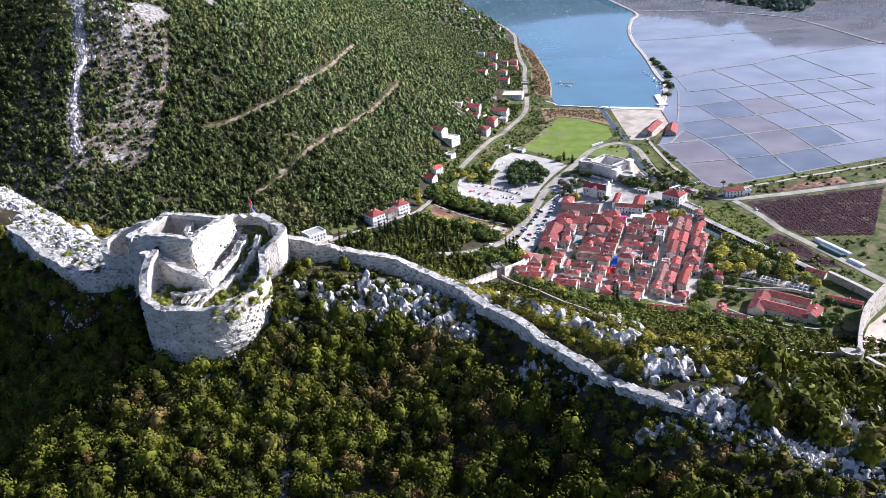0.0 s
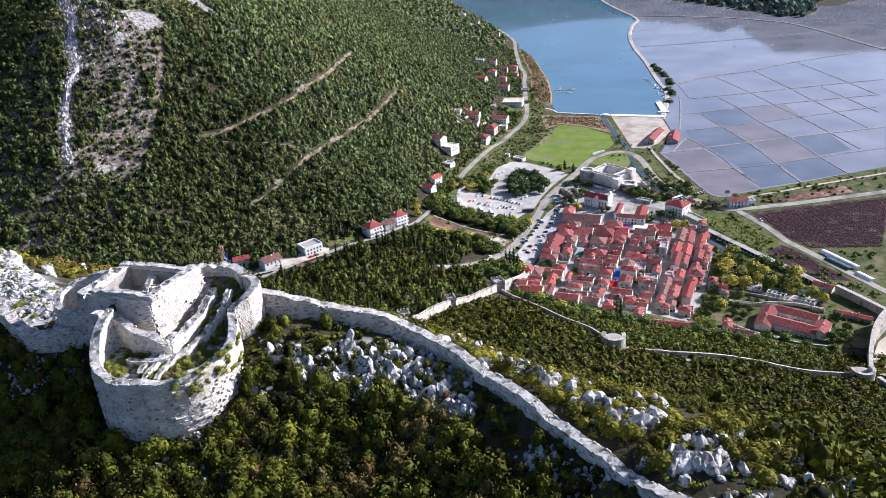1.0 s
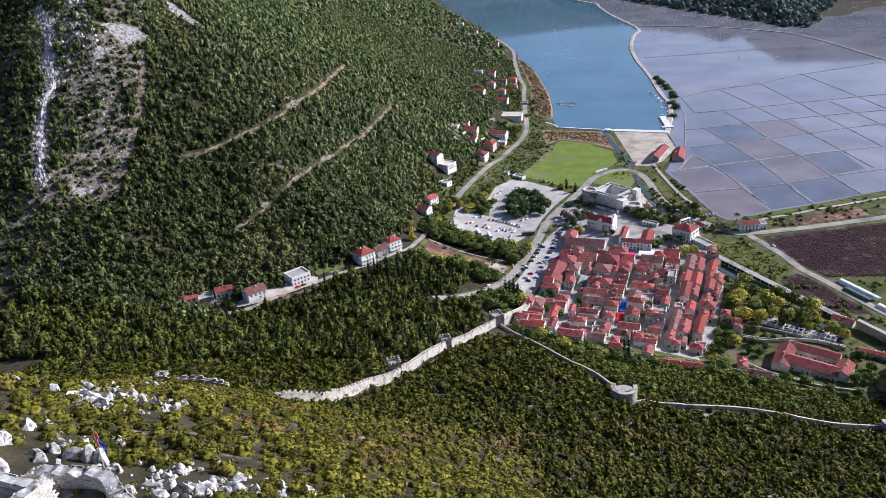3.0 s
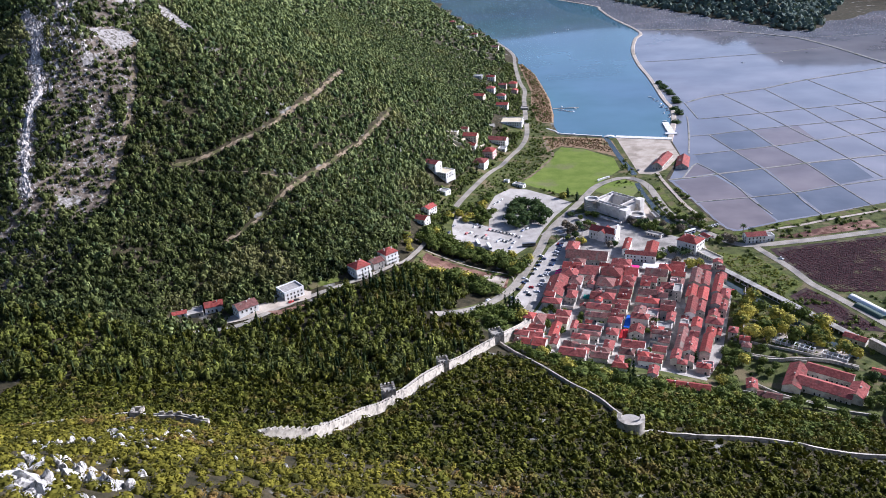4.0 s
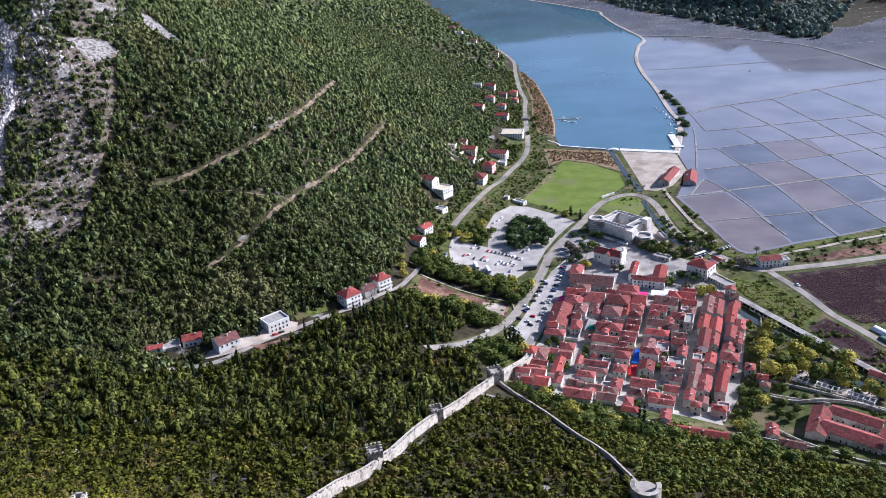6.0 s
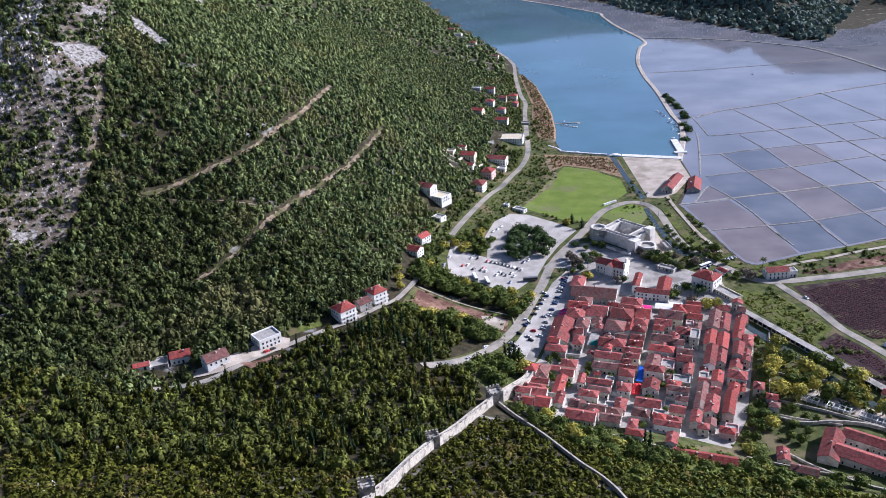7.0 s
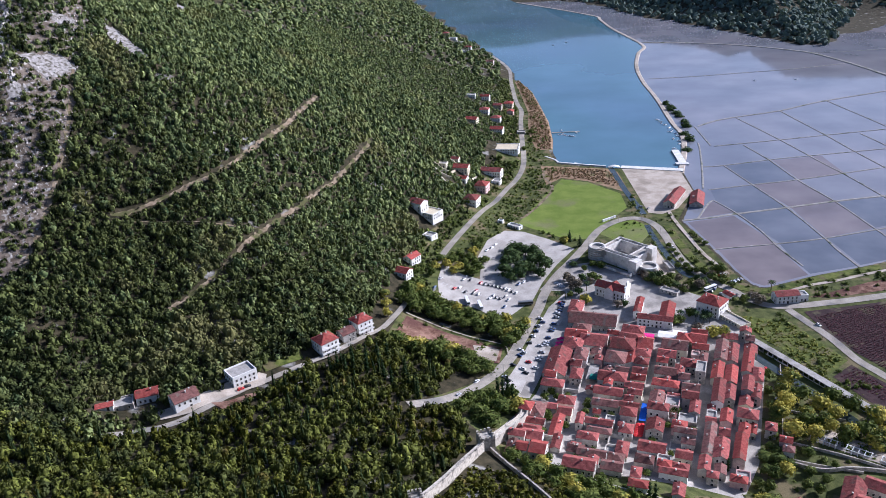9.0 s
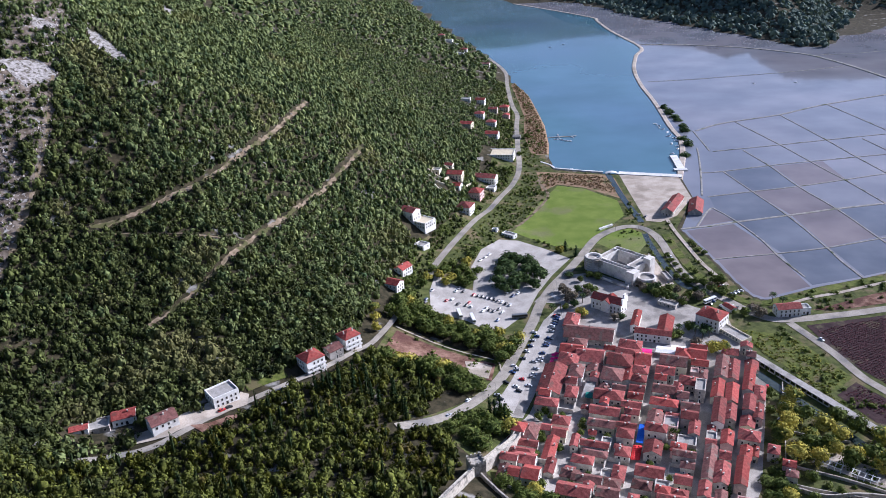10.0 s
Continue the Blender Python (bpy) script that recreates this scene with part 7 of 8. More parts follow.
rib(RIB, 3.4, 5.0, 3)
rib(((-352, 690), (-366, 712), (-384, 740), (-398, 790)), 3.0, 3.4, 4)
rib(((-372, 655), (-376, 690), (-384, 715)), 2.4, 3.0, 7)
groups = []
for pts, n, lo, hi, sp in ((RIB, 1900, 0.5, 2.0, 3.0), (((-388, 672), (-402, 706), (-426, 742)), 900, 0.6, 2.4, 7), (((-352, 615), (-347, 650), (-342, 695)), 480, 0.3, 1.2, 8), (((-325, 615), (-322, 660), (-326, 705)), 420, 0.3, 1.0, 4), (((-340, 765), (-352, 800), (-362, 850), (-380, 900)), 420, 0.4, 1.9, 11), (((-370, 700), (-390, 740), (-405, 800)), 700, 0.5, 2.4, 9),
                           (((-300, 560), (-312, 545), (-330, 520)), 260, 0.3, 1.3, 9), (((-370, 560), (-385, 530), (-395, 490)), 320, 0.4, 1.5, 9), (((-195, 880), (-203, 830), (-212, 800)), 60, 0.3, 1.0, 6)):
    line = smooth_line(pts, 2.0)
    pick = rf.integers(0, len(line), n)
    groups.append((line[pick, 0] + rf.normal(size=n) * sp, line[pick, 1] + rf.normal(size=n) * sp, lo + (hi - lo) * rf.random(n) ** 1.9))
x, y = jitter_grid(rf, -420, -294, 500, 880, 2.1)
ok = (inside(x, y, STONY) > 0) & (rf.random(len(x)) < stoniness(x, y) * (0.16 + 0.6 * ease(0.0, 0.5, ripple(x, y * 0.35, 13, 5.0))))
groups.append((x[ok], y[ok], 0.3 + 1.1 * rf.random(ok.sum()) ** 2.4))
for loop in SCREES:
    edge = smooth_line(loop + loop[:1], 1.5)
    groups.append((edge[:, 0] + rf.normal(size=len(edge)), edge[:, 1] + rf.normal(size=len(edge)), 0.3 + 0.8 * rf.random(len(edge)) ** 2))
rocks("hillside_crags", *(np.concatenate([g[k] for g in groups]) for k in range(3)), 1.7, "pale limestone crags and ribs on the hillside", material="crag")
# ---- single trees ----
M.update(
    bark=mat("grey_brown_bark", (0.08, 0.06, 0.045), (0.16, 0.13, 0.1), 0.4, 0.95, 0.03),
    dark_leaf=mat("dark_pine_leaves", (0.03, 0.055, 0.018), (0.085, 0.12, 0.04), 4, 0.75, 0, 6, leaf=True),
    yellow_leaf=mat("yellowing_autumn_leaves", (0.25, 0.235, 0.04), (0.47, 0.41, 0.075), 4, 0.75, 0, 6, (0.10, 0.13, 0.03), 0.4, leaf=True),
    cypress_leaf=mat("cypress_foliage", (0.015, 0.032, 0.012), (0.035, 0.055, 0.02), 2, 0.8, 0, 6, leaf=True),
    vine=mat("maroon_vine_leaves", (0.045, 0.020, 0.025), (0.115, 0.050, 0.058), 2, 0.9, 0, 6, leaf=True),
    twig=mat("bare_grey_twigs", (0.12, 0.10, 0.075), (0.19, 0.165, 0.12), 2, 0.9, 0, 6, leaf=True),
)
rt = np.random.default_rng(23)


def tree_shapes(style, seed):
    """Trunk with limbs, and a crown of clumps, for a tree one metre in radius and about two high."""
    r = np.random.default_rng(seed)
    bm = bmesh.new()
    high = 0.9 if style != "cypress" else 0.3
    bmesh.ops.create_cone(bm, cap_ends=True, segments=7, radius1=0.09, radius2=0.05, depth=high + 0.25, matrix=Matrix.Translation((0, 0, high / 2 - 0.1)))
    tips = []
    for k in range(5):
        a = k * 1.256 + r.uniform(-0.3, 0.3)
        d = Vector((math.cos(a) * 0.55, math.sin(a) * 0.55, 0.5))
        if style != "cypress":
            bmesh.ops.create_cone(bm, cap_ends=True, segments=5, radius1=0.04, radius2=0.015, depth=d.length,
                                  matrix=Matrix.Translation(Vector((0, 0, high * 0.75)) + d / 2) @ d.to_track_quat("Z", "Y").to_matrix().to_4x4())
        tips.append(Vector((0, 0, high * 0.75)) + d)
    trunk = bpy.data.meshes.new("trunk")
    bm.to_mesh(trunk)
    bm.free()
    trunk.materials.append(M["bark"])
    vs, fs, n = [], [], 0
    if style == "cypress":
        lumps = [((r.uniform(-0.06, 0.06), r.uniform(-0.06, 0.06), z), w, 0.9) for z, w in ((0.2, 0.75), (1.0, 0.95), (1.9, 0.85), (2.8, 0.68), (3.6, 0.45), (4.3, 0.22))]
    else:
        lumps = [((0, 0, 0.95), 0.78, 1.0)] + [((t.x * r.uniform(0.7, 1.1), t.y * r.uniform(0.7, 1.1), t.z + r.uniform(-0.75, -0.1)), r.uniform(0.48, 0.66), 0.95) for t in tips]
    for (x, y, z), w, tall in lumps:
        v, f = clump(r, 76, 0.17, 2, 6, rough=0.32, fill=0.5)
        vs.append(v * (w, w, w * tall * 1.3) + (x, y, z - 0.3 * w))
        fs.append(f + n)
        n += len(v)
    me = sheet("crown", np.concatenate(vs), np.concatenate(fs), M["dark_leaf"])
    data = me.data
    bpy.data.objects.remove(me)
    return trunk, data


SHAPES = {(s, k): tree_shapes(s, 31 + k + 7 * len(s)) for s in ("round", "cypress") for k in range(3)}
CROWNS = {}


def tree(x, y, r, h, leaf, label, style="round", group="trees of the town"):
    k = int(abs(x * 3 + y)) % 3
    trunk, crown = SHAPES[(style, k)]
    if (style, k, leaf) not in CROWNS:
        c = crown.copy()
        c.materials.clear()
        c.materials.append(M[leaf])
        CROWNS[(style, k, leaf)] = c
    t = empty("cypress" if style == "cypress" else "tree", pose(x, y, height(x, y) - 0.05, 0, 0, (x * 37 + y * 11) % 360), label, "tree", group)
    full = 4.6 if style == "cypress" else 1.75
    for name, me in (("trunk", trunk), ("crown", CROWNS[(style, k, leaf)])):
        o = new(name, me)
        o.parent = t
        o.matrix_basis = Matrix.Diagonal((r * 1.2, r * 1.2, h / full * 1.1, 1))
    return t


for x, y in ((1, 746), (-8, 731), (9, 758), (15, 738), (-13, 740), (4, 776), (13, 767), (-5, 761), (20, 752), (-1, 737), (8, 744), (17, 760),
             (-5, 786), (-9, 774), (0, 780), (12, 775), (-12, 756), (-4, 768)):
    tree(x, y, rt.uniform(4.5, 6.5), rt.uniform(8, 11), "dark_leaf", "broad dark green pine beside the car park")
for x, y in ((-82, 679), (-76, 662), (-67, 668), (-56, 664), (-46, 660), (-33, 657), (-25, 652), (-16, 645), (-7, 637), (-1, 646), (-9, 626), (2, 655), (-64, 681), (-52, 672), (-40, 668), (-12, 660),
             (-72, 690), (-22, 662), (-60, 658), (-30, 646), (-88, 668), (-70, 672), (-80, 670), (-74, 681), (-58, 675), (-47, 668), (-36, 663), (-28, 658), (-19, 653), (-10, 648), (-4, 632), (-64, 661), (-50, 655), (-40, 650), (-18, 638), (-68, 684), (-78, 690), (-84, 688),
             (-82, 608), (-75, 606), (-67, 607), (-60, 604), (-53, 608), (-46, 604), (-40, 600), (-34, 596), (-28, 592), (-23, 587), (-35, 535), (-26, 550), (-17, 550), (-7, 558), (-25, 532), (-13, 539), (-4, 544), (-19, 525), (-31, 543), (-21, 540), (-56, 598), (-48, 595), (-38, 588), (-31, 582), (-70, 600)):
    tree(x, y, rt.uniform(4.2, 6.2), rt.uniform(7, 10.5), "yellow_leaf" if (x + y) % 9 == 0 else "green_leaf", "leafy green tree in the belt below the car park")
for x, y in ((-46, 752), (-35, 747), (-83, 721), (-79, 730), (-55, 756), (-86, 695), (-51, 764), (-30, 760), (-78, 700), (-96, 655), (-93, 640), (-99, 668)):
    tree(x, y, rt.uniform(3, 5), rt.uniform(5, 8), "yellow_leaf" if x < -90 else "green_leaf", "green tree at the edge of the car park")
for x, y in ((43, 806), (51, 794)):
    tree(x, y, 2.4, 10, "cypress_leaf", "dark conical conifer beside the playing field", "cypress")
for x, y, s in ((146, 738, 3.2), (139, 742, 3), (126, 752, 2.6), (134, 744, 3), (148, 728, 3.6), (122, 765, 2.4), (154, 722, 3), (160, 716, 2.5), (142, 760, 2.2)):
    tree(x, y, s, s * 1.7, "green_leaf", "bushy green tree beside the channel road")
for x, y in ((39, 724), (43, 716), (36, 731), (97, 730), (106, 720), (122, 708), (104, 737), (112, 716), (163, 693), (173, 690), (170, 699)):
    tree(x, y, rt.uniform(2.8, 4.4), rt.uniform(5, 8), "twig" if (x + y) % 2 else "green_leaf", "thinning autumn tree near the castle")
for x, y in ((48, 691), (129, 641), (136, 641)):
    tree(x, y, 4.6, 8, "yellow_leaf", "large tree turning yellow by the square")
for x, y in ((162, 586), (144, 547), (148, 533), (158, 543), (170, 559), (175, 548), (187, 556), (157, 527), (173, 528), (186, 533), (192, 526), (163, 568), (153, 570), (150, 555), (167, 540), (204, 507), (180, 566), (196, 545)):
    tree(x, y, rt.uniform(4.2, 6.2), rt.uniform(8, 11), ("yellow_leaf", "yellow_leaf", "green_leaf")[(x + y) % 3], "tall plane tree turning yellow in the park")
for x, y in ((1, 484), (6, 474), (12, 490), (16, 474), (22, 467), (31, 466), (38, 461), (44, 457), (57, 456), (66, 448), (9, 482), (24, 453), (-6, 489), (30, 452), (52, 446), (74, 446), (86, 444), (98, 446), (108, 452),
             (2, 470), (14, 462), (40, 446), (60, 440), (100, 458), (118, 462), (124, 448), (120, 476)):
    tree(x, y, rt.uniform(2.8, 4.8), rt.uniform(4.5, 7), ("green_leaf", "yellow_leaf", "green_leaf", "green_leaf")[int(x * 7 + y) % 4], "bushy olive-green tree between houses and wall")
for x, y in ((17, 567), (13, 560), (90, 546), (58, 541), (13, 543), (23, 531), (138, 507), (135, 516), (141, 490), (152, 494), (88, 553), (20, 562), (146, 486), (118, 490), (124, 500), (160, 505), (146, 500)):
    tree(x, y, rt.uniform(2.0, 3.4), rt.uniform(3.5, 6), "green_leaf", "small green tree in a walled garden")
for x, y in ((196, 470), (200, 455), (206, 468), (190, 452), (160, 446), (150, 448), (170, 436), (184, 432), (142, 440), (130, 436), (205, 482), (176, 428), (118, 436)):
    tree(x, y, rt.uniform(3, 4.6), rt.uniform(4.5, 7), ("green_leaf", "dark_leaf")[int(x) % 2], "dense green tree in the friary garden")
for x, y in ((-15, 559), (-12, 556), (-9, 560), (-6, 553), (-95, 570), (-114, 556), (-110, 558), (-105, 557), (-101, 561), (-93, 561), (-102, 564), (-90, 578), (-88, 572), (-84, 582), (60, 456), (58, 459), (-70, 560), (-76, 548), (-66, 548), (-60, 540), (-82, 556)):
    tree(x, y, 1.6, rt.uniform(12, 16.5), "cypress_leaf", "slender dark cypress among the trees", "cypress", "cypresses")
for x, y in ((206, 1275), (210, 1258), (212, 1226), (213, 1210), (213, 1181), (212, 1161), (205, 1102), (194, 1062), (208, 1244), (203, 1125)):
    tree(x, y, rt.uniform(5, 7), rt.uniform(6, 9), "dark_leaf", "dark pine on the causeway", group="pines on the causeway")
for x, y in ((-6, 1060), (-10, 1080), (6, 1070), (-22, 1020), (-10, 1010), (14, 1110), (16, 1150), (-50, 900), (-58, 885), (-20, 985), (-66, 880), (-72, 860), (-50, 870), (-40, 940), (-50, 955)):
    tree(x, y, rt.uniform(3, 4.6), rt.uniform(5, 7), "green_leaf", "green tree between the hillside houses")

def palm(x, y, tall, spread_r):
    """A straight rough trunk with a head of arching fronds."""
    p = empty("palm", pose(x, y, height(x, y) - 0.05, 0, 0, (x * 41) % 360), "tall green palm with arching fronds", "palm", "palms of the town")
    bm = bmesh.new()
    bmesh.ops.create_cone(bm, cap_ends=True, segments=8, radius1=0.32, radius2=0.22, depth=tall, matrix=Matrix.Translation((0, 0, tall / 2 - 0.2)))
    part("trunk", bm, M["bark"], p)
    bm = bmesh.new()
    for k in range(26):
        a, up = k * 2.4, 0.9 - 1.1 * (k / 26)
        last = None
        for i in range(6):
            s = i / 5
            c = Vector((math.cos(a) * spread_r * s, math.sin(a) * spread_r * s, tall - 0.3 + spread_r * (up * s - 0.75 * s * s)))
            side = Vector((-math.sin(a), math.cos(a), 0)) * (0.42 * (1 - 0.75 * s) + 0.04)
            row = [bm.verts.new(c - side - Vector((0, 0, 0.18))), bm.verts.new(c), bm.verts.new(c + side - Vector((0, 0, 0.18)))]
            if last:
                bm.faces.new((last[0], last[1], row[1], row[0]))
                bm.faces.new((last[1], last[2], row[2], row[1]))
            last = row
    part("crown", bm, M["dark_leaf"], p)


for x, y, tall in ((187, 710, 8), (193, 707, 6), (122, 662, 8), (126, 658, 7), (131, 660, 7.5), (112, 668, 6), (107, 662, 5.5), (27, 700, 6), (50, 712, 8)):
    palm(x, y, tall, 3.0)

# gardens and trees about the coast houses
x, y = jitter_grid(rt, -120, 20, 690, 1450, 4.3)
road_x = np.interp(y, [p[1] for p in ROAD_COAST], [p[0] for p in ROAD_COAST])
ok = (x < road_x - 5) & (line_distance(x, y, ROAD_COAST) > 5) & (inside(x, y, WET) < -5) & (x > road_x - 75) & (rt.random(len(x)) < 0.86)
for h in COAST_HOUSES + ((-88, 740, 9, 12), (-91, 711, 11, 10)):
    reach = max(h[2], h[3]) * 0.5
    ok &= (np.hypot(x - h[0], y - h[1]) > reach + 1.5) & (np.hypot(x - h[0] - 1, y - h[1] + reach + 3) > reach * 0.9)
ok &= (inside(x, y, PARKING) < -3) & (inside(x, y, TOWN) > -3)
x, y = x[ok], y[ok]
r = 1.1 + 2.4 * rt.random(len(x)) ** 1.5
dull = rt.random(len(x)) < 0.6
plant("coast_trees", LITE, x[dull], y[dull], r[dull], r[dull] * 1.5, M["west"], "dark green trees about the coast houses", "trees")
plant("coast_gardens", LITE, x[~dull], y[~dull], r[~dull], r[~dull] * 1.3, M["green_leaf"], "green garden trees about the coast houses", "trees")
for pts in (((-86, 929), (-78, 924), (-70, 925), (-66, 934)), ((-78, 902), (-70, 893), (-62, 903), (-58, 912)), ((-72, 958), (-64, 955), (-58, 962)), ((-84, 915), (-76, 912), (-68, 914)), ((-50, 930), (-46, 940), (-42, 952))):
    line = smooth_line(pts, 2.5)
    base = ground(line[:, 0], line[:, 1])
    terrace = empty("terrace_wall", pose(0, 0, 0), "cream retaining wall of a terraced garden", "wall", kind="structure")
    solid("masonry", line, 0.5, base - 2, base + 2.0, M["cream"], terrace)

x, y = jitter_grid(rt, -70, 60, 760, 1010, 2.9)
road_x = np.interp(y, [p[1] for p in ROAD_COAST], [p[0] for p in ROAD_COAST])
ok = (x > road_x + 5) & (inside(x, y, FIELD) < -3) & (inside(x, y, PARKING) < -2) & (line_distance(x, y, ROAD_MAIN) > 7) & (inside(x, y, WET) < -8) & (x < np.interp(y, [760, 840, 900, 960, 1010], [-30, 4, 18, 40, 40])) & (rt.random(len(x)) < 0.62)
ok &= (np.hypot(x + 5, y - 834) > 9) & (np.hypot(x + 18, y - 842) > 5) & (ripple(x, y, 9, 2.0) > -0.55)
x, y = x[ok], y[ok]
r = 0.5 + 1.9 * rt.random(len(x)) ** 2.2
bright = ripple(x, y, 16, 7.0) > 0.25
plant("vegetable_gardens", LITE, x[bright], y[bright], r[bright] * 0.8, r[bright] * 0.6, M["weed"], "bright green vegetable gardens beside the coast road", "plants")
plant("garden_hedges", LITE, x[~bright], y[~bright], r[~bright], r[~bright] * 1.1, M["green_leaf"], "green hedges and bushes beside the coast road", "shrubs")
for k, (x, y) in enumerate(((-58, 752), (-50, 744), (-43, 740), (-38, 738), (-54, 738), (-46, 748), (-66, 752), (-60, 744), (-38, 752), (-42, 760), (-40, 770), (-37, 782), (-34, 794), (-70, 738), (-71, 726))):
    tree(x, y, rt.uniform(3, 4.8), rt.uniform(5.5, 8.5), ("green_leaf", "yellow_leaf", "green_leaf")[k % 3], "leafy tree at the edge of the car park")
for k, (x, y) in enumerate(((96, 738), (101, 734), (108, 731), (116, 728), (122, 726), (110, 722), (103, 727), (130, 722), (136, 716), (126, 715), (118, 716), (60, 728), (54, 724), (56, 733), (48, 728), (144, 738), (149, 732), (156, 726))):
    tree(x, y, rt.uniform(2.4, 4.2), rt.uniform(4.5, 7.5), ("twig", "green_leaf", "dark_leaf", "green_leaf")[k % 4], "leafy tree beside the square and the castle")

M["reed_stem"] = mat("brown_reed_stems", (0.13, 0.085, 0.042), (0.28, 0.195, 0.115), 3, 0.9, 0, 6, (0.12, 0.115, 0.04), 0.3, leaf=True)
for loop, words in ((((2, 1458), (20, 1375), (30, 1285), (38, 1205), (40, 1123), (38, 1078), (22, 1082), (14, 1160), (16, 1250), (8, 1340), (-3, 1448)), "brown reeds along the bay shore"),
                    (((28, 1012), (92, 998), (100, 984), (104, 940), (74, 966), (46, 978), (32, 962)), "brown reeds behind the quay")):
    x, y = jitter_grid(rt, -10, 112, 936, 1460, 2.7)
    ok = (inside(x, y, loop) > 0.5) & (rt.random(len(x)) < 0.8)
    x, y = x[ok], y[ok]
    plant("reeds", TINY, x, y, rt.uniform(0.9, 1.9, len(x)), rt.uniform(1.0, 2.2, len(x)), M["reed_stem"], words, "reeds")

# garden shrubs over the plain
x, y = jitter_grid(rt, -90, 420, 440, 1460, 4.2)
ok = (inside(x, y, PLAIN_LOOP) > 2) & (inside(x, y, WET) < -6)
for line, reach in ((ROAD_MAIN, 7), (ROAD_EAST, 6), (ROAD_COAST, 6), (ROAD_HOUSES, 6), (WALL_EAST, 4)):
    ok &= line_distance(x, y, line) > reach
for loop in (((48, 968), (103, 925), (104, 880), (60, 806), (-5, 846)), ((-76, 684), (-70, 748), (2, 848), (46, 790), (34, 712), (34, 680), (8, 596), (-4, 558), (-16, 564), (10, 670)),
             ((10, 715), (40, 765), (100, 800), (130, 740), (156, 690), (156, 606), (125, 505), (106, 478), (16, 484), (-14, 510)), ((110, 1005), (176, 990), (176, 870), (116, 860)),
             ((196, 680), (340, 715), (285, 590), (222, 596), (200, 650)), ((146, 630), (215, 540), (206, 528), (140, 620)), ((24, 1018), (108, 1000), (112, 930), (28, 950)),
             ((140, 490), (160, 505), (200, 480), (180, 440), (146, 452))):
    ok &= inside(x, y, loop) < 0
for cx, cy, reach in CLEARINGS:
    ok &= np.hypot(x - cx, y - cy) > reach
ok &= rt.random(len(x)) < 0.14 + 0.7 * (ripple(x, y, 14, 4.0) > 0.35) + 0.75 * ((x < 0) & (y > 690) & (line_distance(x, y, ROAD_COAST) > 8) & (x < np.interp(y, [690, 800, 900, 1000, 1100], [-70, -56, -26, 0, 2]))) + 0.35 * ((y > 770) & (y < 1200) & (x < 34))
x, y = x[ok], y[ok]
r = 0.6 + 2.4 * rt.random(len(x)) ** 1.6
plant("garden_shrubs", LITE, x, y, r, r * rt.uniform(0.8, 1.4, len(x)), M["green_leaf"], "green shrubs and hedges scattered over the gardens")
GARDENS = ((-8, 494), (5, 470), (22, 444), (36, 416), (48, 376), (92, 374), (172, 392), (186, 432), (150, 444), (122, 464), (60, 470), (16, 480))
patch("garden_ground", GARDENS[1:], M["pasture"], 0.2, "green garden ground between wall and town")
x, y = jitter_grid(rt, -10, 190, 370, 496, 4.0)
ok = (inside(x, y, GARDENS) > 1) & (rt.random(len(x)) < 0.85 - 0.4 * ((x > 85) & (x < 150) & (y > 395) & (y < 430)))
x, y = x[ok], y[ok]
r = rt.uniform(1.2, 3.4, len(x))
gold = rt.random(len(x)) < 0.3
plant("garden_trees", PINE, x[~gold], y[~gold], r[~gold], r[~gold] * 1.4, M["green_leaf"], "green orchard trees between the wall and the town", "trees")
plant("yellowing_garden_trees", PINE, x[gold], y[gold], r[gold], r[gold] * 1.3, M["weed"], "yellowing orchard trees between the wall and the town", "trees")
u, v = np.meshgrid(np.arange(-50, 140, 1.4), np.arange(-10, 150, 2.1))
u, v = u.ravel() + rt.uniform(-0.4, 0.4, u.size), v.ravel() + rt.uniform(-0.25, 0.25, v.size)
x, y = 196 + u * 0.86 + v * 0.5, 690 + u * 0.5 - v * 0.86
ok = (inside(x, y, ((204, 669), (232, 680), (262, 688), (328, 702), (280, 597), (226, 597), (213, 622), (207, 650))) > 1) | (inside(x, y, ((207, 604), (192, 591), (210, 547), (233, 543), (217, 584))) > 1)
x, y = x[ok], y[ok]
plant("vine_rows", TINY, x, y, rt.uniform(0.85, 1.25, len(x)), rt.uniform(0.6, 0.9, len(x)), M["vine"], "rows of low bare vines", "vines")

# ---- cars ----
PAINT = {n: mat(n + "_car_paint", c, tuple(v * 1.15 for v in c), 1.0, 0.3, 0) for n, c in dict(white=(0.7, 0.7, 0.7), silver=(0.4, 0.41, 0.42), black=(0.015, 0.015, 0.017), red=(0.45, 0.02, 0.02), blue=(0.03, 0.06, 0.16), grey=(0.12, 0.125, 0.13)).items()}
M["tyre"] = mat("black_tyre", (0.015, 0.015, 0.015), (0.03, 0.03, 0.03), 0.2, 0.9)


def loft(name, rows):
    """A body from cross-sections: x, half-width, bottom, top."""
    bm = bmesh.new()
    rings = [[bm.verts.new(p) for p in ((x, -w, b), (x, -w, t * 0.8 + b * 0.2), (x, -w * 0.85, t), (x, w * 0.85, t), (x, w, t * 0.8 + b * 0.2), (x, w, b))] for x, w, b, t in rows]
    for p, q in zip(rings, rings[1:]):
        for i in range(6):
            bm.faces.new((p[i], p[(i + 1) % 6], q[(i + 1) % 6], q[i]))
    bm.faces.new(rings[0])
    bm.faces.new(rings[-1][::-1])
    bmesh.ops.recalc_face_normals(bm, faces=bm.faces)
    me = bpy.data.meshes.new(name)
    bm.to_mesh(me)
    bm.free()
    return me


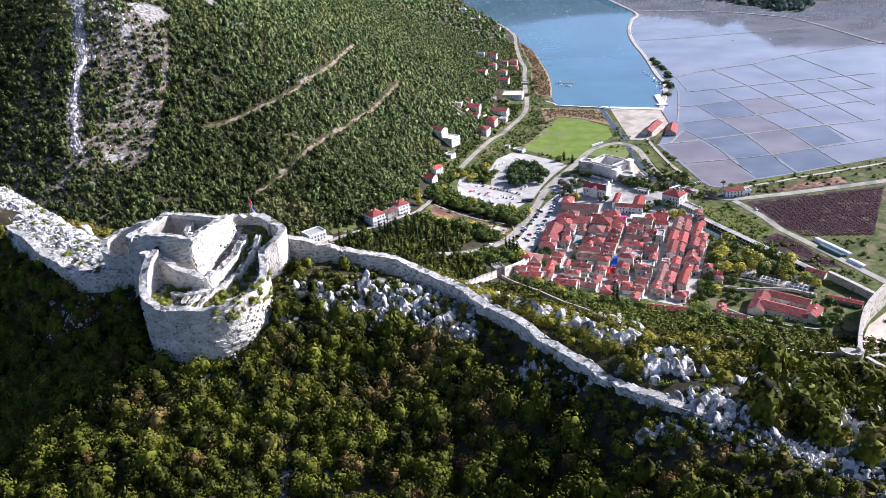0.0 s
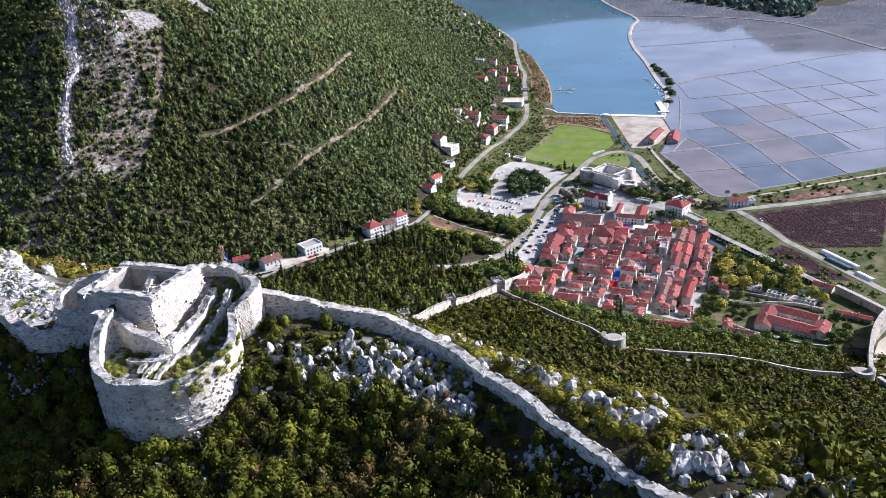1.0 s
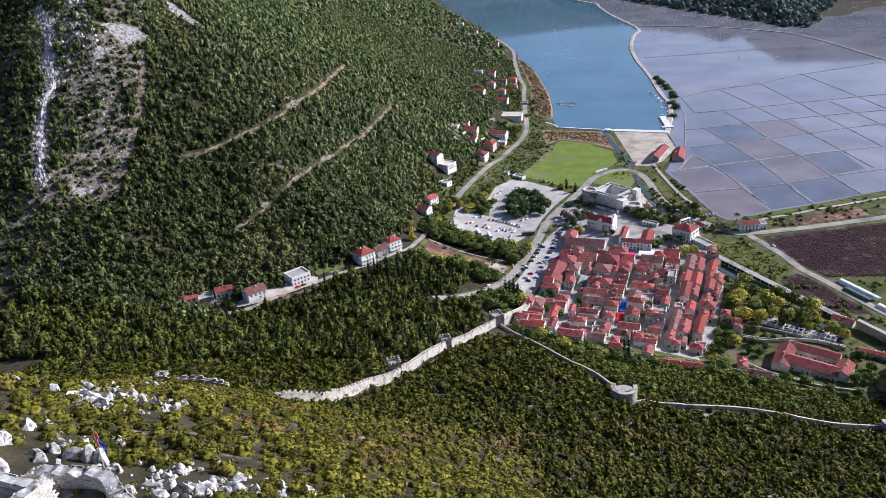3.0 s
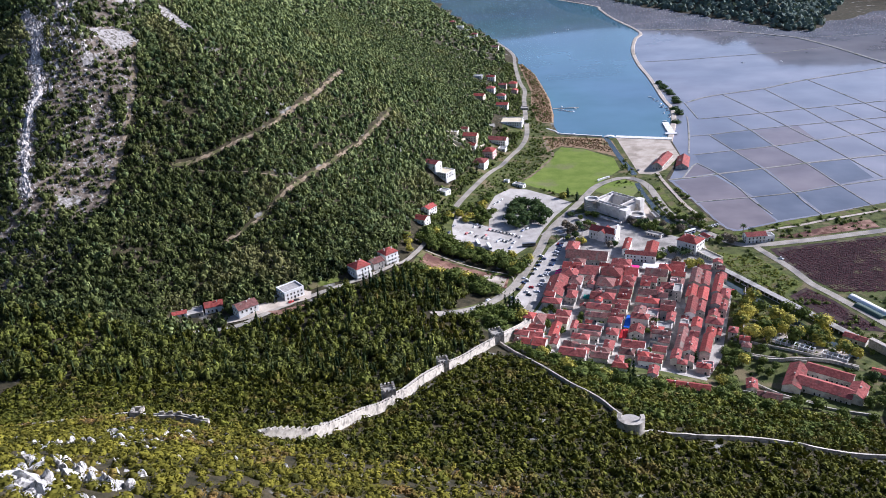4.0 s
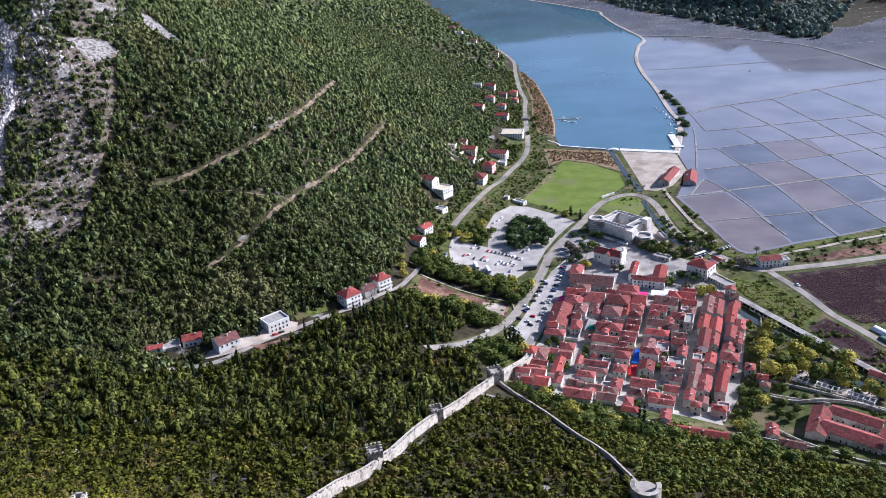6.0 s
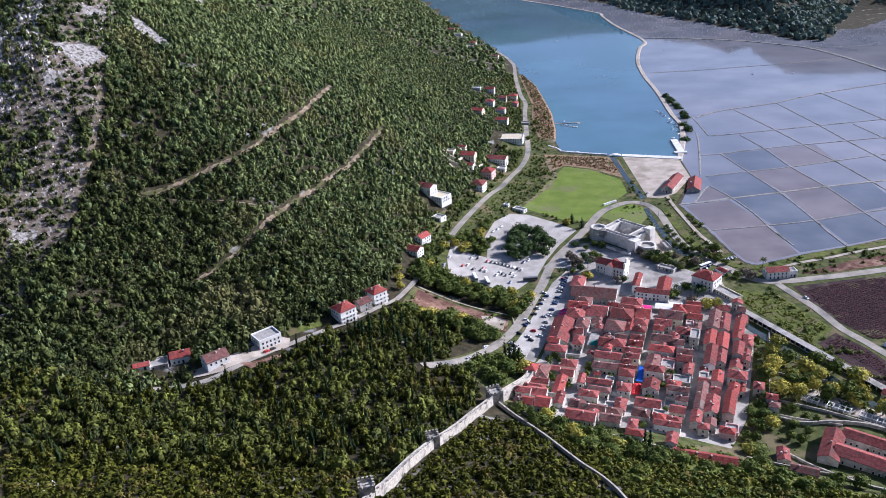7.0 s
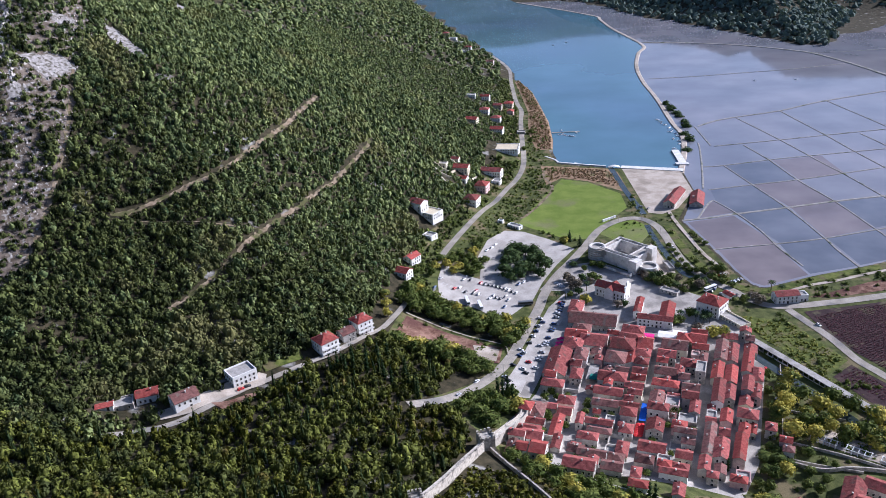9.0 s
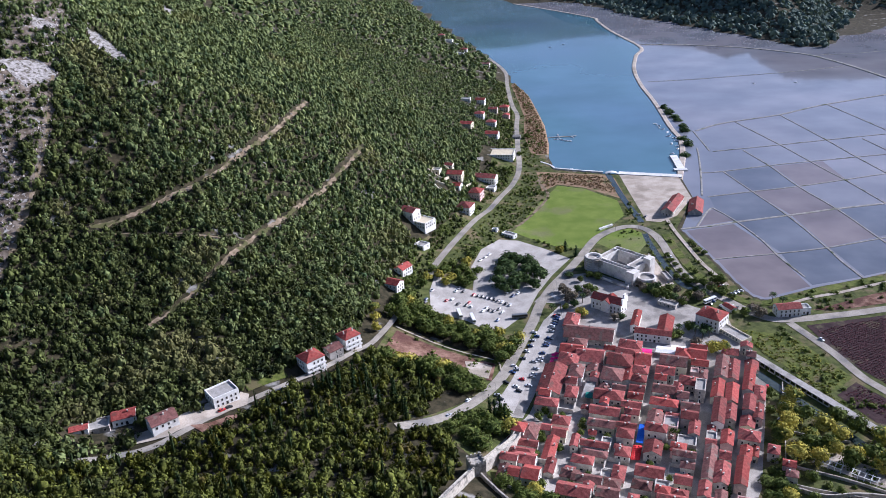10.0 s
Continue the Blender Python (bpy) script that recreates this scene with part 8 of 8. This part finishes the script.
BODY = loft("body", ((-2.15, 0.75, 0.45, 0.8), (-2.0, 0.86, 0.3, 0.95), (-0.9, 0.88, 0.25, 1.0), (0.9, 0.88, 0.25, 0.98), (1.9, 0.84, 0.3, 0.85), (2.15, 0.7, 0.45, 0.7)))
CABIN = loft("cabin", ((-1.85, 0.7, 0.93, 1.0), (-1.3, 0.74, 0.93, 1.42), (0.1, 0.74, 0.93, 1.46), (1.0, 0.7, 0.93, 1.0)))
CABIN.materials.append(M["glass"])
ROOF = loft("roof_panel", ((-1.3, 0.62, 1.41, 1.46), (-0.6, 0.64, 1.44, 1.5), (0.15, 0.62, 1.42, 1.48)))
bm = bmesh.new()
bmesh.ops.create_cone(bm, cap_ends=True, segments=12, radius1=0.32, radius2=0.32, depth=0.22, matrix=Matrix.Rotation(math.pi / 2, 4, "X"))
WHEEL = bpy.data.meshes.new("wheel")
bm.to_mesh(WHEEL)
bm.free()
WHEEL.materials.append(M["tyre"])
PAINTED = {}
for n, m in PAINT.items():
    for base_me in (BODY, ROOF):
        c = base_me.copy()
        c.materials.append(m)
        PAINTED[(n, base_me.name)] = c


def car(x, y, turn, colour, where):
    c = empty("car", pose(x, y, height(x, y) + 0.3, 0, 0, turn), f"{colour} parked hatchback {where}", "car", "parked cars")
    for name, me in (("body", PAINTED[(colour, BODY.name)]), ("cabin", CABIN), ("roof_panel", PAINTED[(colour, ROOF.name)])):
        new(name, me).parent = c
    for px in (-1.3, 1.35):
        for py in (-0.8, 0.8):
            w = new("wheel", WHEEL)
            w.parent = c
            w.matrix_basis = pose(px, py, 0.32)
    return c


rc = random.Random(5)
TONES = ("white", "white", "silver", "black", "grey", "blue", "black", "red", "silver")
for k, (x, y) in enumerate(((-32, 724), (-28.4, 723), (-25.2, 722), (-22, 721), (-19, 719.5), (-16, 718), (-13, 716.5), (-10, 714.5), (-7, 712), (-4, 710))):
    car(x, y, 62 + rc.uniform(-4, 4), ("red", "black", "black", "grey", "black", "black", "grey", "white", "black", "silver")[k], "in a row on the sunny car park")
for x, y in ((-52, 711), (-48, 714), (-43, 708), (-37, 707), (-33, 706), (-35, 711), (-24, 700), (-21.5, 705), (-19, 702), (-16, 700), (-13, 686), (-10, 698), (-12.5, 703), (-67, 707), (-67, 702),
             (-64, 723), (-46, 727), (-25, 787), (-29, 781), (-22, 793), (-44, 732), (-40, 728), (-2, 724), (2, 728), (-6, 730)):
    car(x, y, 62 + rc.choice((0, 180)) + rc.uniform(-6, 6), rc.choice(TONES), "on the pale car park")
for x, y in ((13, 668), (15, 662), (11.5, 656), (10, 648), (7.5, 640), (5, 630), (-1, 619), (0.5, 615), (-2, 611), (-6, 598), (0, 594), (2, 589), (-11, 582), (-9, 578), (-12, 573), (24, 659), (21.5, 652), (29, 692),
             (26, 677), (12, 626), (4, 603)):
    car(x, y, 158 + rc.choice((0, 180)) + rc.uniform(-6, 6), rc.choice(TONES), "in the car park beside the town")
for k in range(30):
    if k % 6 in (0, 1, 4) or k < 5:
        car(31 - 0.82 * k + rc.uniform(-0.3, 0.3), 694 - 3.5 * k, 165 + rc.choice((0, 180)) + rc.uniform(-5, 5), rc.choice(TONES), "in the row beside the town")
for x, y in ((160, 722), (163, 724), (166, 726), (169, 728), (156, 734), (158, 737), (148, 716), (145, 712), (142, 708), (139, 704), (172, 694), (175, 696), (153, 572), (150, 566), (147, 556), (156, 582)):
    car(x, y, 150 + rc.uniform(-6, 6), rc.choice(TONES), "parked by the roadside")
for x, y, turn, tone in ((-160, 530, 40, "red"), (-157, 533, 40, "black"), (150, 704, -40, "white"), (154, 699, -40, "white"), (157, 705, 60, "silver"), (160, 702, 60, "black"), (164, 698, 60, "grey"),
                         (-28, 572, 50, "white"), (-38, 552, 50, "silver"), (129, 790, -80, "white"), (147, 560, 70, "white"), (152, 600, 70, "red"), (203, 656, -65, "white"), (116, 885, 30, "grey"), (122, 880, 60, "grey")):
    car(x, y, turn, tone, "beside the road")


def bus(x, y, turn, colour, label):
    b = empty("bus", pose(x, y, height(x, y) + 0.3, 0, 0, turn), label, "bus")
    part("body", boxes((-5.8, 5.8, -1.25, 1.25, 0.4, 1.5), (-5.75, 5.75, -1.22, 1.22, 2.5, 3.1)), PAINT[colour], b)
    part("window_band", boxes((-5.7, 5.7, -1.2, 1.2, 1.5, 2.5)), M["glass"], b)
    for px in (-3.6, 3.4):
        for py in (-1.1, 1.1):
            w = new("wheel", WHEEL)
            w.parent = b
            w.matrix_basis = pose(px, py, 0.45) @ Matrix.Diagonal((1.4, 1.4, 1.4, 1))


bus(3, 691, 8, "grey", "long dark coach parked across the square")
bus(-41, 692, -75, "white", "white coach under the trees")
bus(-31, 686, -75, "white", "white coach beside the tree belt")
bus(143, 712, 35, "white", "white coach at the roadside")

# ---- boats ----
HULL = loft("hull", ((-2.6, 0.9, -0.2, 0.6), (-1.0, 1.05, -0.3, 0.6), (0.8, 0.95, -0.3, 0.65), (2.2, 0.5, -0.1, 0.8), (2.9, 0.08, 0.2, 0.9)))
HULL.materials.append(PAINT["white"])
for k, (x, y) in enumerate(((182, 1197), (185, 1188), (187, 1172), (190, 1158), (192, 1146), (194, 1132), (194, 1121), (192, 1101), (190, 1089), (187, 1110), (188, 1140), (48, 1021), (64, 1026), (71, 1022), (77, 1020),
                            (55, 1162), (59, 1140), (64, 1136), (68, 1134), (52, 1143), (56, 1146), (73, 1150), (71, 1773), (99, 1799), (181, 1071), (184, 1180), (360, 1400), (420, 1396))):
    b = empty("boat", pose(x, y, 0.1, 0, 0, 25 * (k % 5) + (160 if k < 11 else 90)), "small white motor boat on the water", "boat", "boats in the bay")
    new("hull", HULL).parent = b
    part("cabin", boxes((-0.9, 0.6, -0.55, 0.55, 0.55, 1.2)), M["glass" if k % 3 else "white"], b)

# ---- awnings, parasols and small works of the town ----
M["pink"], M["blue"], M["teal"] = mat("magenta_canvas", (0.62, 0.02, 0.16), (0.75, 0.04, 0.24), 0.6, 0.8), mat("blue_canvas", (0.02, 0.08, 0.42), (0.03, 0.12, 0.5), 0.6, 0.8), mat("teal_netting", (0.02, 0.14, 0.11), (0.03, 0.18, 0.14), 0.6, 0.8)


def awning(x, y, w, d, tall, turn, material, label):
    a = empty("awning", pose(x, y, height(x, y), 0, 0, turn), label, "awning")
    bm = bmesh.new()
    v = [bm.verts.new(p) for p in ((-w / 2, -d / 2, tall), (w / 2, -d / 2, tall), (w / 2, d / 2, tall + 0.1), (-w / 2, d / 2, tall + 0.1), (-w / 2, 0, tall + 0.5), (w / 2, 0, tall + 0.5))]
    lo = [bm.verts.new((q.co.x, q.co.y, q.co.z - 0.06)) for q in v]
    for f in ((0, 1, 5, 4), (4, 5, 2, 3)):
        bm.faces.new([v[i] for i in f])
        bm.faces.new([lo[i] for i in reversed(f)])
    part("canvas", bm, M[material], a)
    for px in (-w / 2 + 0.1, w / 2 - 0.1):
        for py in (-d / 2 + 0.1, d / 2 - 0.1):
            part("post", boxes((px - 0.05, px + 0.05, py - 0.05, py + 0.05, -0.2, tall)), M["concrete"], a)


def parasol(x, y, material, label):
    p = empty("parasol", pose(x, y, height(x, y)), label, "parasol", "cafe parasols")
    bm = bmesh.new()
    bmesh.ops.create_cone(bm, cap_ends=False, segments=8, radius1=1.7, radius2=0.05, depth=0.7, matrix=Matrix.Translation((0, 0, 2.75)))
    part("canopy", bm, M[material], p)
    bm = bmesh.new()
    bmesh.ops.create_cone(bm, cap_ends=True, segments=6, radius1=0.05, radius2=0.05, depth=2.8, matrix=Matrix.Translation((0, 0, 1.4)))
    part("pole", bm, M["concrete"], p)


awning(69, 547, 3.8, 17, 3.6, -15.2, "blue", "long bright blue awning over the lane")
awning(84, 634, 9, 7, 4.2, -15.2, "pink", "magenta awning behind the houses")
awning(45, 583, 7, 6, 4.0, -15.2, "teal", "teal netting hung across the lane")
awning(98, 638, 12, 8, 3.2, -15.2, "white", "white tent roofs on the square")
awning(107, 640, 10, 7, 3.2, -15.2, "white", "white tent roofs on the square")
awning(44, 590, 6, 18, 3.4, -15.2, "concrete", "grey slatted awning beside the lane")
for x, y in ((25, 633), (26.5, 629), (24, 628), (27, 635), (23.5, 624)):
    parasol(x, y, "pink", "bright pink cafe parasol")
for k in range(14):
    parasol(64.5 + 1.9 * (k % 2) - 0.27 * 1.7 * (k // 2), 536 - 1.75 * (k // 2), "flag_red", "red parasol in the narrow lane")
house(2, 541, 7, 8, 7.5, "hip", -18, "plaster", "tile_new", "square gate tower with a bright red hipped roof")
dugout = empty("bench_row", pose(76, 850, height(76, 850), 0, 0, 38), "row of white shelters beside the field", "shelter")
for k in range(5):
    part("shelter", boxes((k * 3.4, k * 3.4 + 3.0, -0.8, 0.8, -0.2, 2.1)), M["white"], dugout)
# street lamps along the road
for k in range(4, len(ROAD_MAIN) - 4, 2):
    (x, y), (bx, by) = ROAD_MAIN[k], ROAD_MAIN[k + 1]
    d = math.hypot(bx - x, by - y)
    px, py = x + (by - y) / d * 4.4, y - (bx - x) / d * 4.4
    lamp = empty("street_lamp", pose(px, py, height(px, py), 0, 0, math.degrees(math.atan2(by - y, bx - x))), "tall grey street lamp beside the road", "lamp", "street lamps")
    part("pole", boxes((-0.07, 0.07, -0.07, 0.07, -0.2, 7.5)), M["concrete"], lamp)
    part("arm", boxes((-0.05, 0.05, 0, 1.4, 7.4, 7.5)), M["concrete"], lamp)
    part("head", boxes((-0.15, 0.15, 1.1, 1.8, 7.36, 7.5)), M["concrete"], lamp)
# traffic islands and markings
M["paint"] = mat("white_road_paint", (0.6, 0.6, 0.58), (0.75, 0.75, 0.72), 0.6, 0.8)
crossing = empty("zebra_crossing", pose(27, 727, height(27, 727) + 0.45, 0, 0, -55), "white painted zebra crossing", "road marking", kind="structure")
for k in range(9):
    part("stripe", boxes((k * 1.2, k * 1.2 + 0.6, -2, 2, -0.02, 0.02)), M["paint"], crossing)
for k in range(16):
    bay = part("bay_line", boxes((-0.08, 0.08, -2.4, 2.4, -0.02, 0.02)), M["paint"])
    bay.matrix_world = pose(-62 + k * 3.4, 716 - k * 1.2, height(-62 + k * 3.4, 716 - k * 1.2) + 0.42, 0, 0, -28)
    tagged(bay, "white painted parking bay line", "road marking", kind="structure")
for x, y in COURTS:
    tree(x, y, rt.uniform(1.6, 2.8), rt.uniform(2.8, 5), "green_leaf", "small green tree in a courtyard between houses")
for pts in (((162, 604), (150, 560), (136, 512)), ((136, 512), (152, 506), (172, 500)), ((148, 556), (164, 550), (180, 546)), ((112, 468), (136, 460), (160, 453)), ((-8, 492), (8, 476), (26, 468)), ((30, 476), (52, 468), (80, 462), (104, 466))):
    town_wall("garden_wall", pts, 0.25, 1.6, "low pale stone garden wall beside the town")
for x, y in ((131, 520), (136, 530), (140, 541), (133, 509), (128, 498), (122, 487), (116, 476), (146, 574), (150, 590), (143, 556), (127, 512), (134, 500), (140, 522), (150, 516), (158, 584)):
    tree(x, y, rt.uniform(2.2, 4.2), rt.uniform(4, 7), ("green_leaf", "yellow_leaf", "green_leaf")[int(x + y) % 3], "leafy tree in the gardens beside the town")
for x, y in ((98, 726), (105, 722), (111, 724), (123, 710), (136, 726), (140, 722), (158, 742), (106, 658), (111, 661), (120, 671), (130, 668), (120, 649), (71, 686), (39, 714), (44, 706), (37, 703), (76, 686), (138, 717), (148, 733)):
    tree(x, y, rt.uniform(2.4, 4.0), rt.uniform(4.5, 7.5), ("green_leaf", "twig", "dark_leaf", "green_leaf")[int(x + y) % 4], "leafy tree beside the square and the castle")
for x, y in ((128, 784), (130, 775), (131, 763), (133, 752), (135, 745), (154, 803), (157, 796), (152, 812), (151, 819), (126, 792), (153, 744), (157, 748)):
    tree(x, y, rt.uniform(2.0, 3.2), rt.uniform(2.6, 4.2), "green_leaf", "bushy green tree on the channel bank")


def pergola(x, y, turn, long, deep):
    p = empty("pergola", pose(x, y, height(x, y), 0, 0, turn), "white concrete pergola frame in the park", "pergola", "park pergolas")
    for k in range(int(long / 3) + 1):
        for d in (0, deep):
            part("post", boxes((k * 3 - 0.15, k * 3 + 0.15, d - 0.15, d + 0.15, -0.5, 2.6)), M["white"], p)
        part("cross_beam", boxes((k * 3 - 0.12, k * 3 + 0.12, -0.5, deep + 0.5, 2.86, 3.1)), M["white"], p)
    for d in (0, deep):
        part("beam", boxes((-0.6, long + 0.6, d - 0.14, d + 0.14, 2.6, 2.86)), M["white"], p)


pergola(155.6, 527.4, -35.1, 12, 4)
pergola(169.5, 517.6, -35.1, 12, 4)
pergola(183.4, 507.9, -35.1, 15, 4)
town_wall("park_wall", ((145, 524), (167, 514), (187, 502), (201, 495)), 0.3, 1.8, "long pale wall below the park")
for x, y in ((56, 440), (59, 444), (62, 443), (64, 442), (105, 501)):
    tree(x, y, 1.4, rt.uniform(7, 9.5), "cypress_leaf", "slender dark cypress in the gardens below the town", "cypress")
patch("park_plaza", ((154, 529), (196, 500), (204, 511), (163, 541)), M["gravel"], 0.32, "sandy park plaza with pergolas")
x, y = jitter_grid(rt, 145, 260, 535, 680, 1.8)
ok = (inside(x, y, ((152, 672), (184, 662), (204, 614), (206, 612), (188, 594), (196, 570), (184, 590), (178, 604), (160, 640))) > 1) & (line_distance(x, y, ROAD_EAST) > 5) & (rt.random(len(x)) < 0.75)
x, y = x[ok], y[ok]
r = 0.5 + 1.2 * rt.random(len(x)) ** 1.6
pick = rt.random(len(x)) < 0.6
plant("pasture_weeds", SMALL, x[pick], y[pick], r[pick], r[pick] * 0.95, M["weed"], "rank green weeds over the pasture", "weeds")
plant("yellow_pasture_weeds", SMALL, x[~pick], y[~pick], r[~pick], r[~pick] * 0.8, M["weed"], "yellowing weeds over the pasture", "weeds")
for x, y in ((160, 548), (168, 536), (176, 530), (186, 522), (152, 560), (198, 512)):
    tree(x, y, rt.uniform(4, 5.4), rt.uniform(8, 10), "yellow_leaf", "tall plane tree turning yellow in the park")
for x, y in ((38, 803), (30, 790), (17, 757), (3, 773), (-7, 728), (-18, 709), (12, 815), (24, 850), (39, 882), (-8, 801), (2, 841), (-14, 756), (-24, 727), (43, 756), (51, 747), (59, 755), (65, 751), (-7, 691), (-13, 683)):
    here = np.array([float(x)]), np.array([float(y)])
    if line_distance(*here, ROAD_COAST)[0] > 6 and inside(*here, FIELD)[0] < -2 and inside(*here, PARKING)[0] < -2:
        tree(x, y, rt.uniform(2.4, 4.0), rt.uniform(4, 6.5), ("green_leaf", "yellow_leaf", "green_leaf", "dark_leaf")[int(x + y) % 4], "leafy tree between the houses and the coast road")
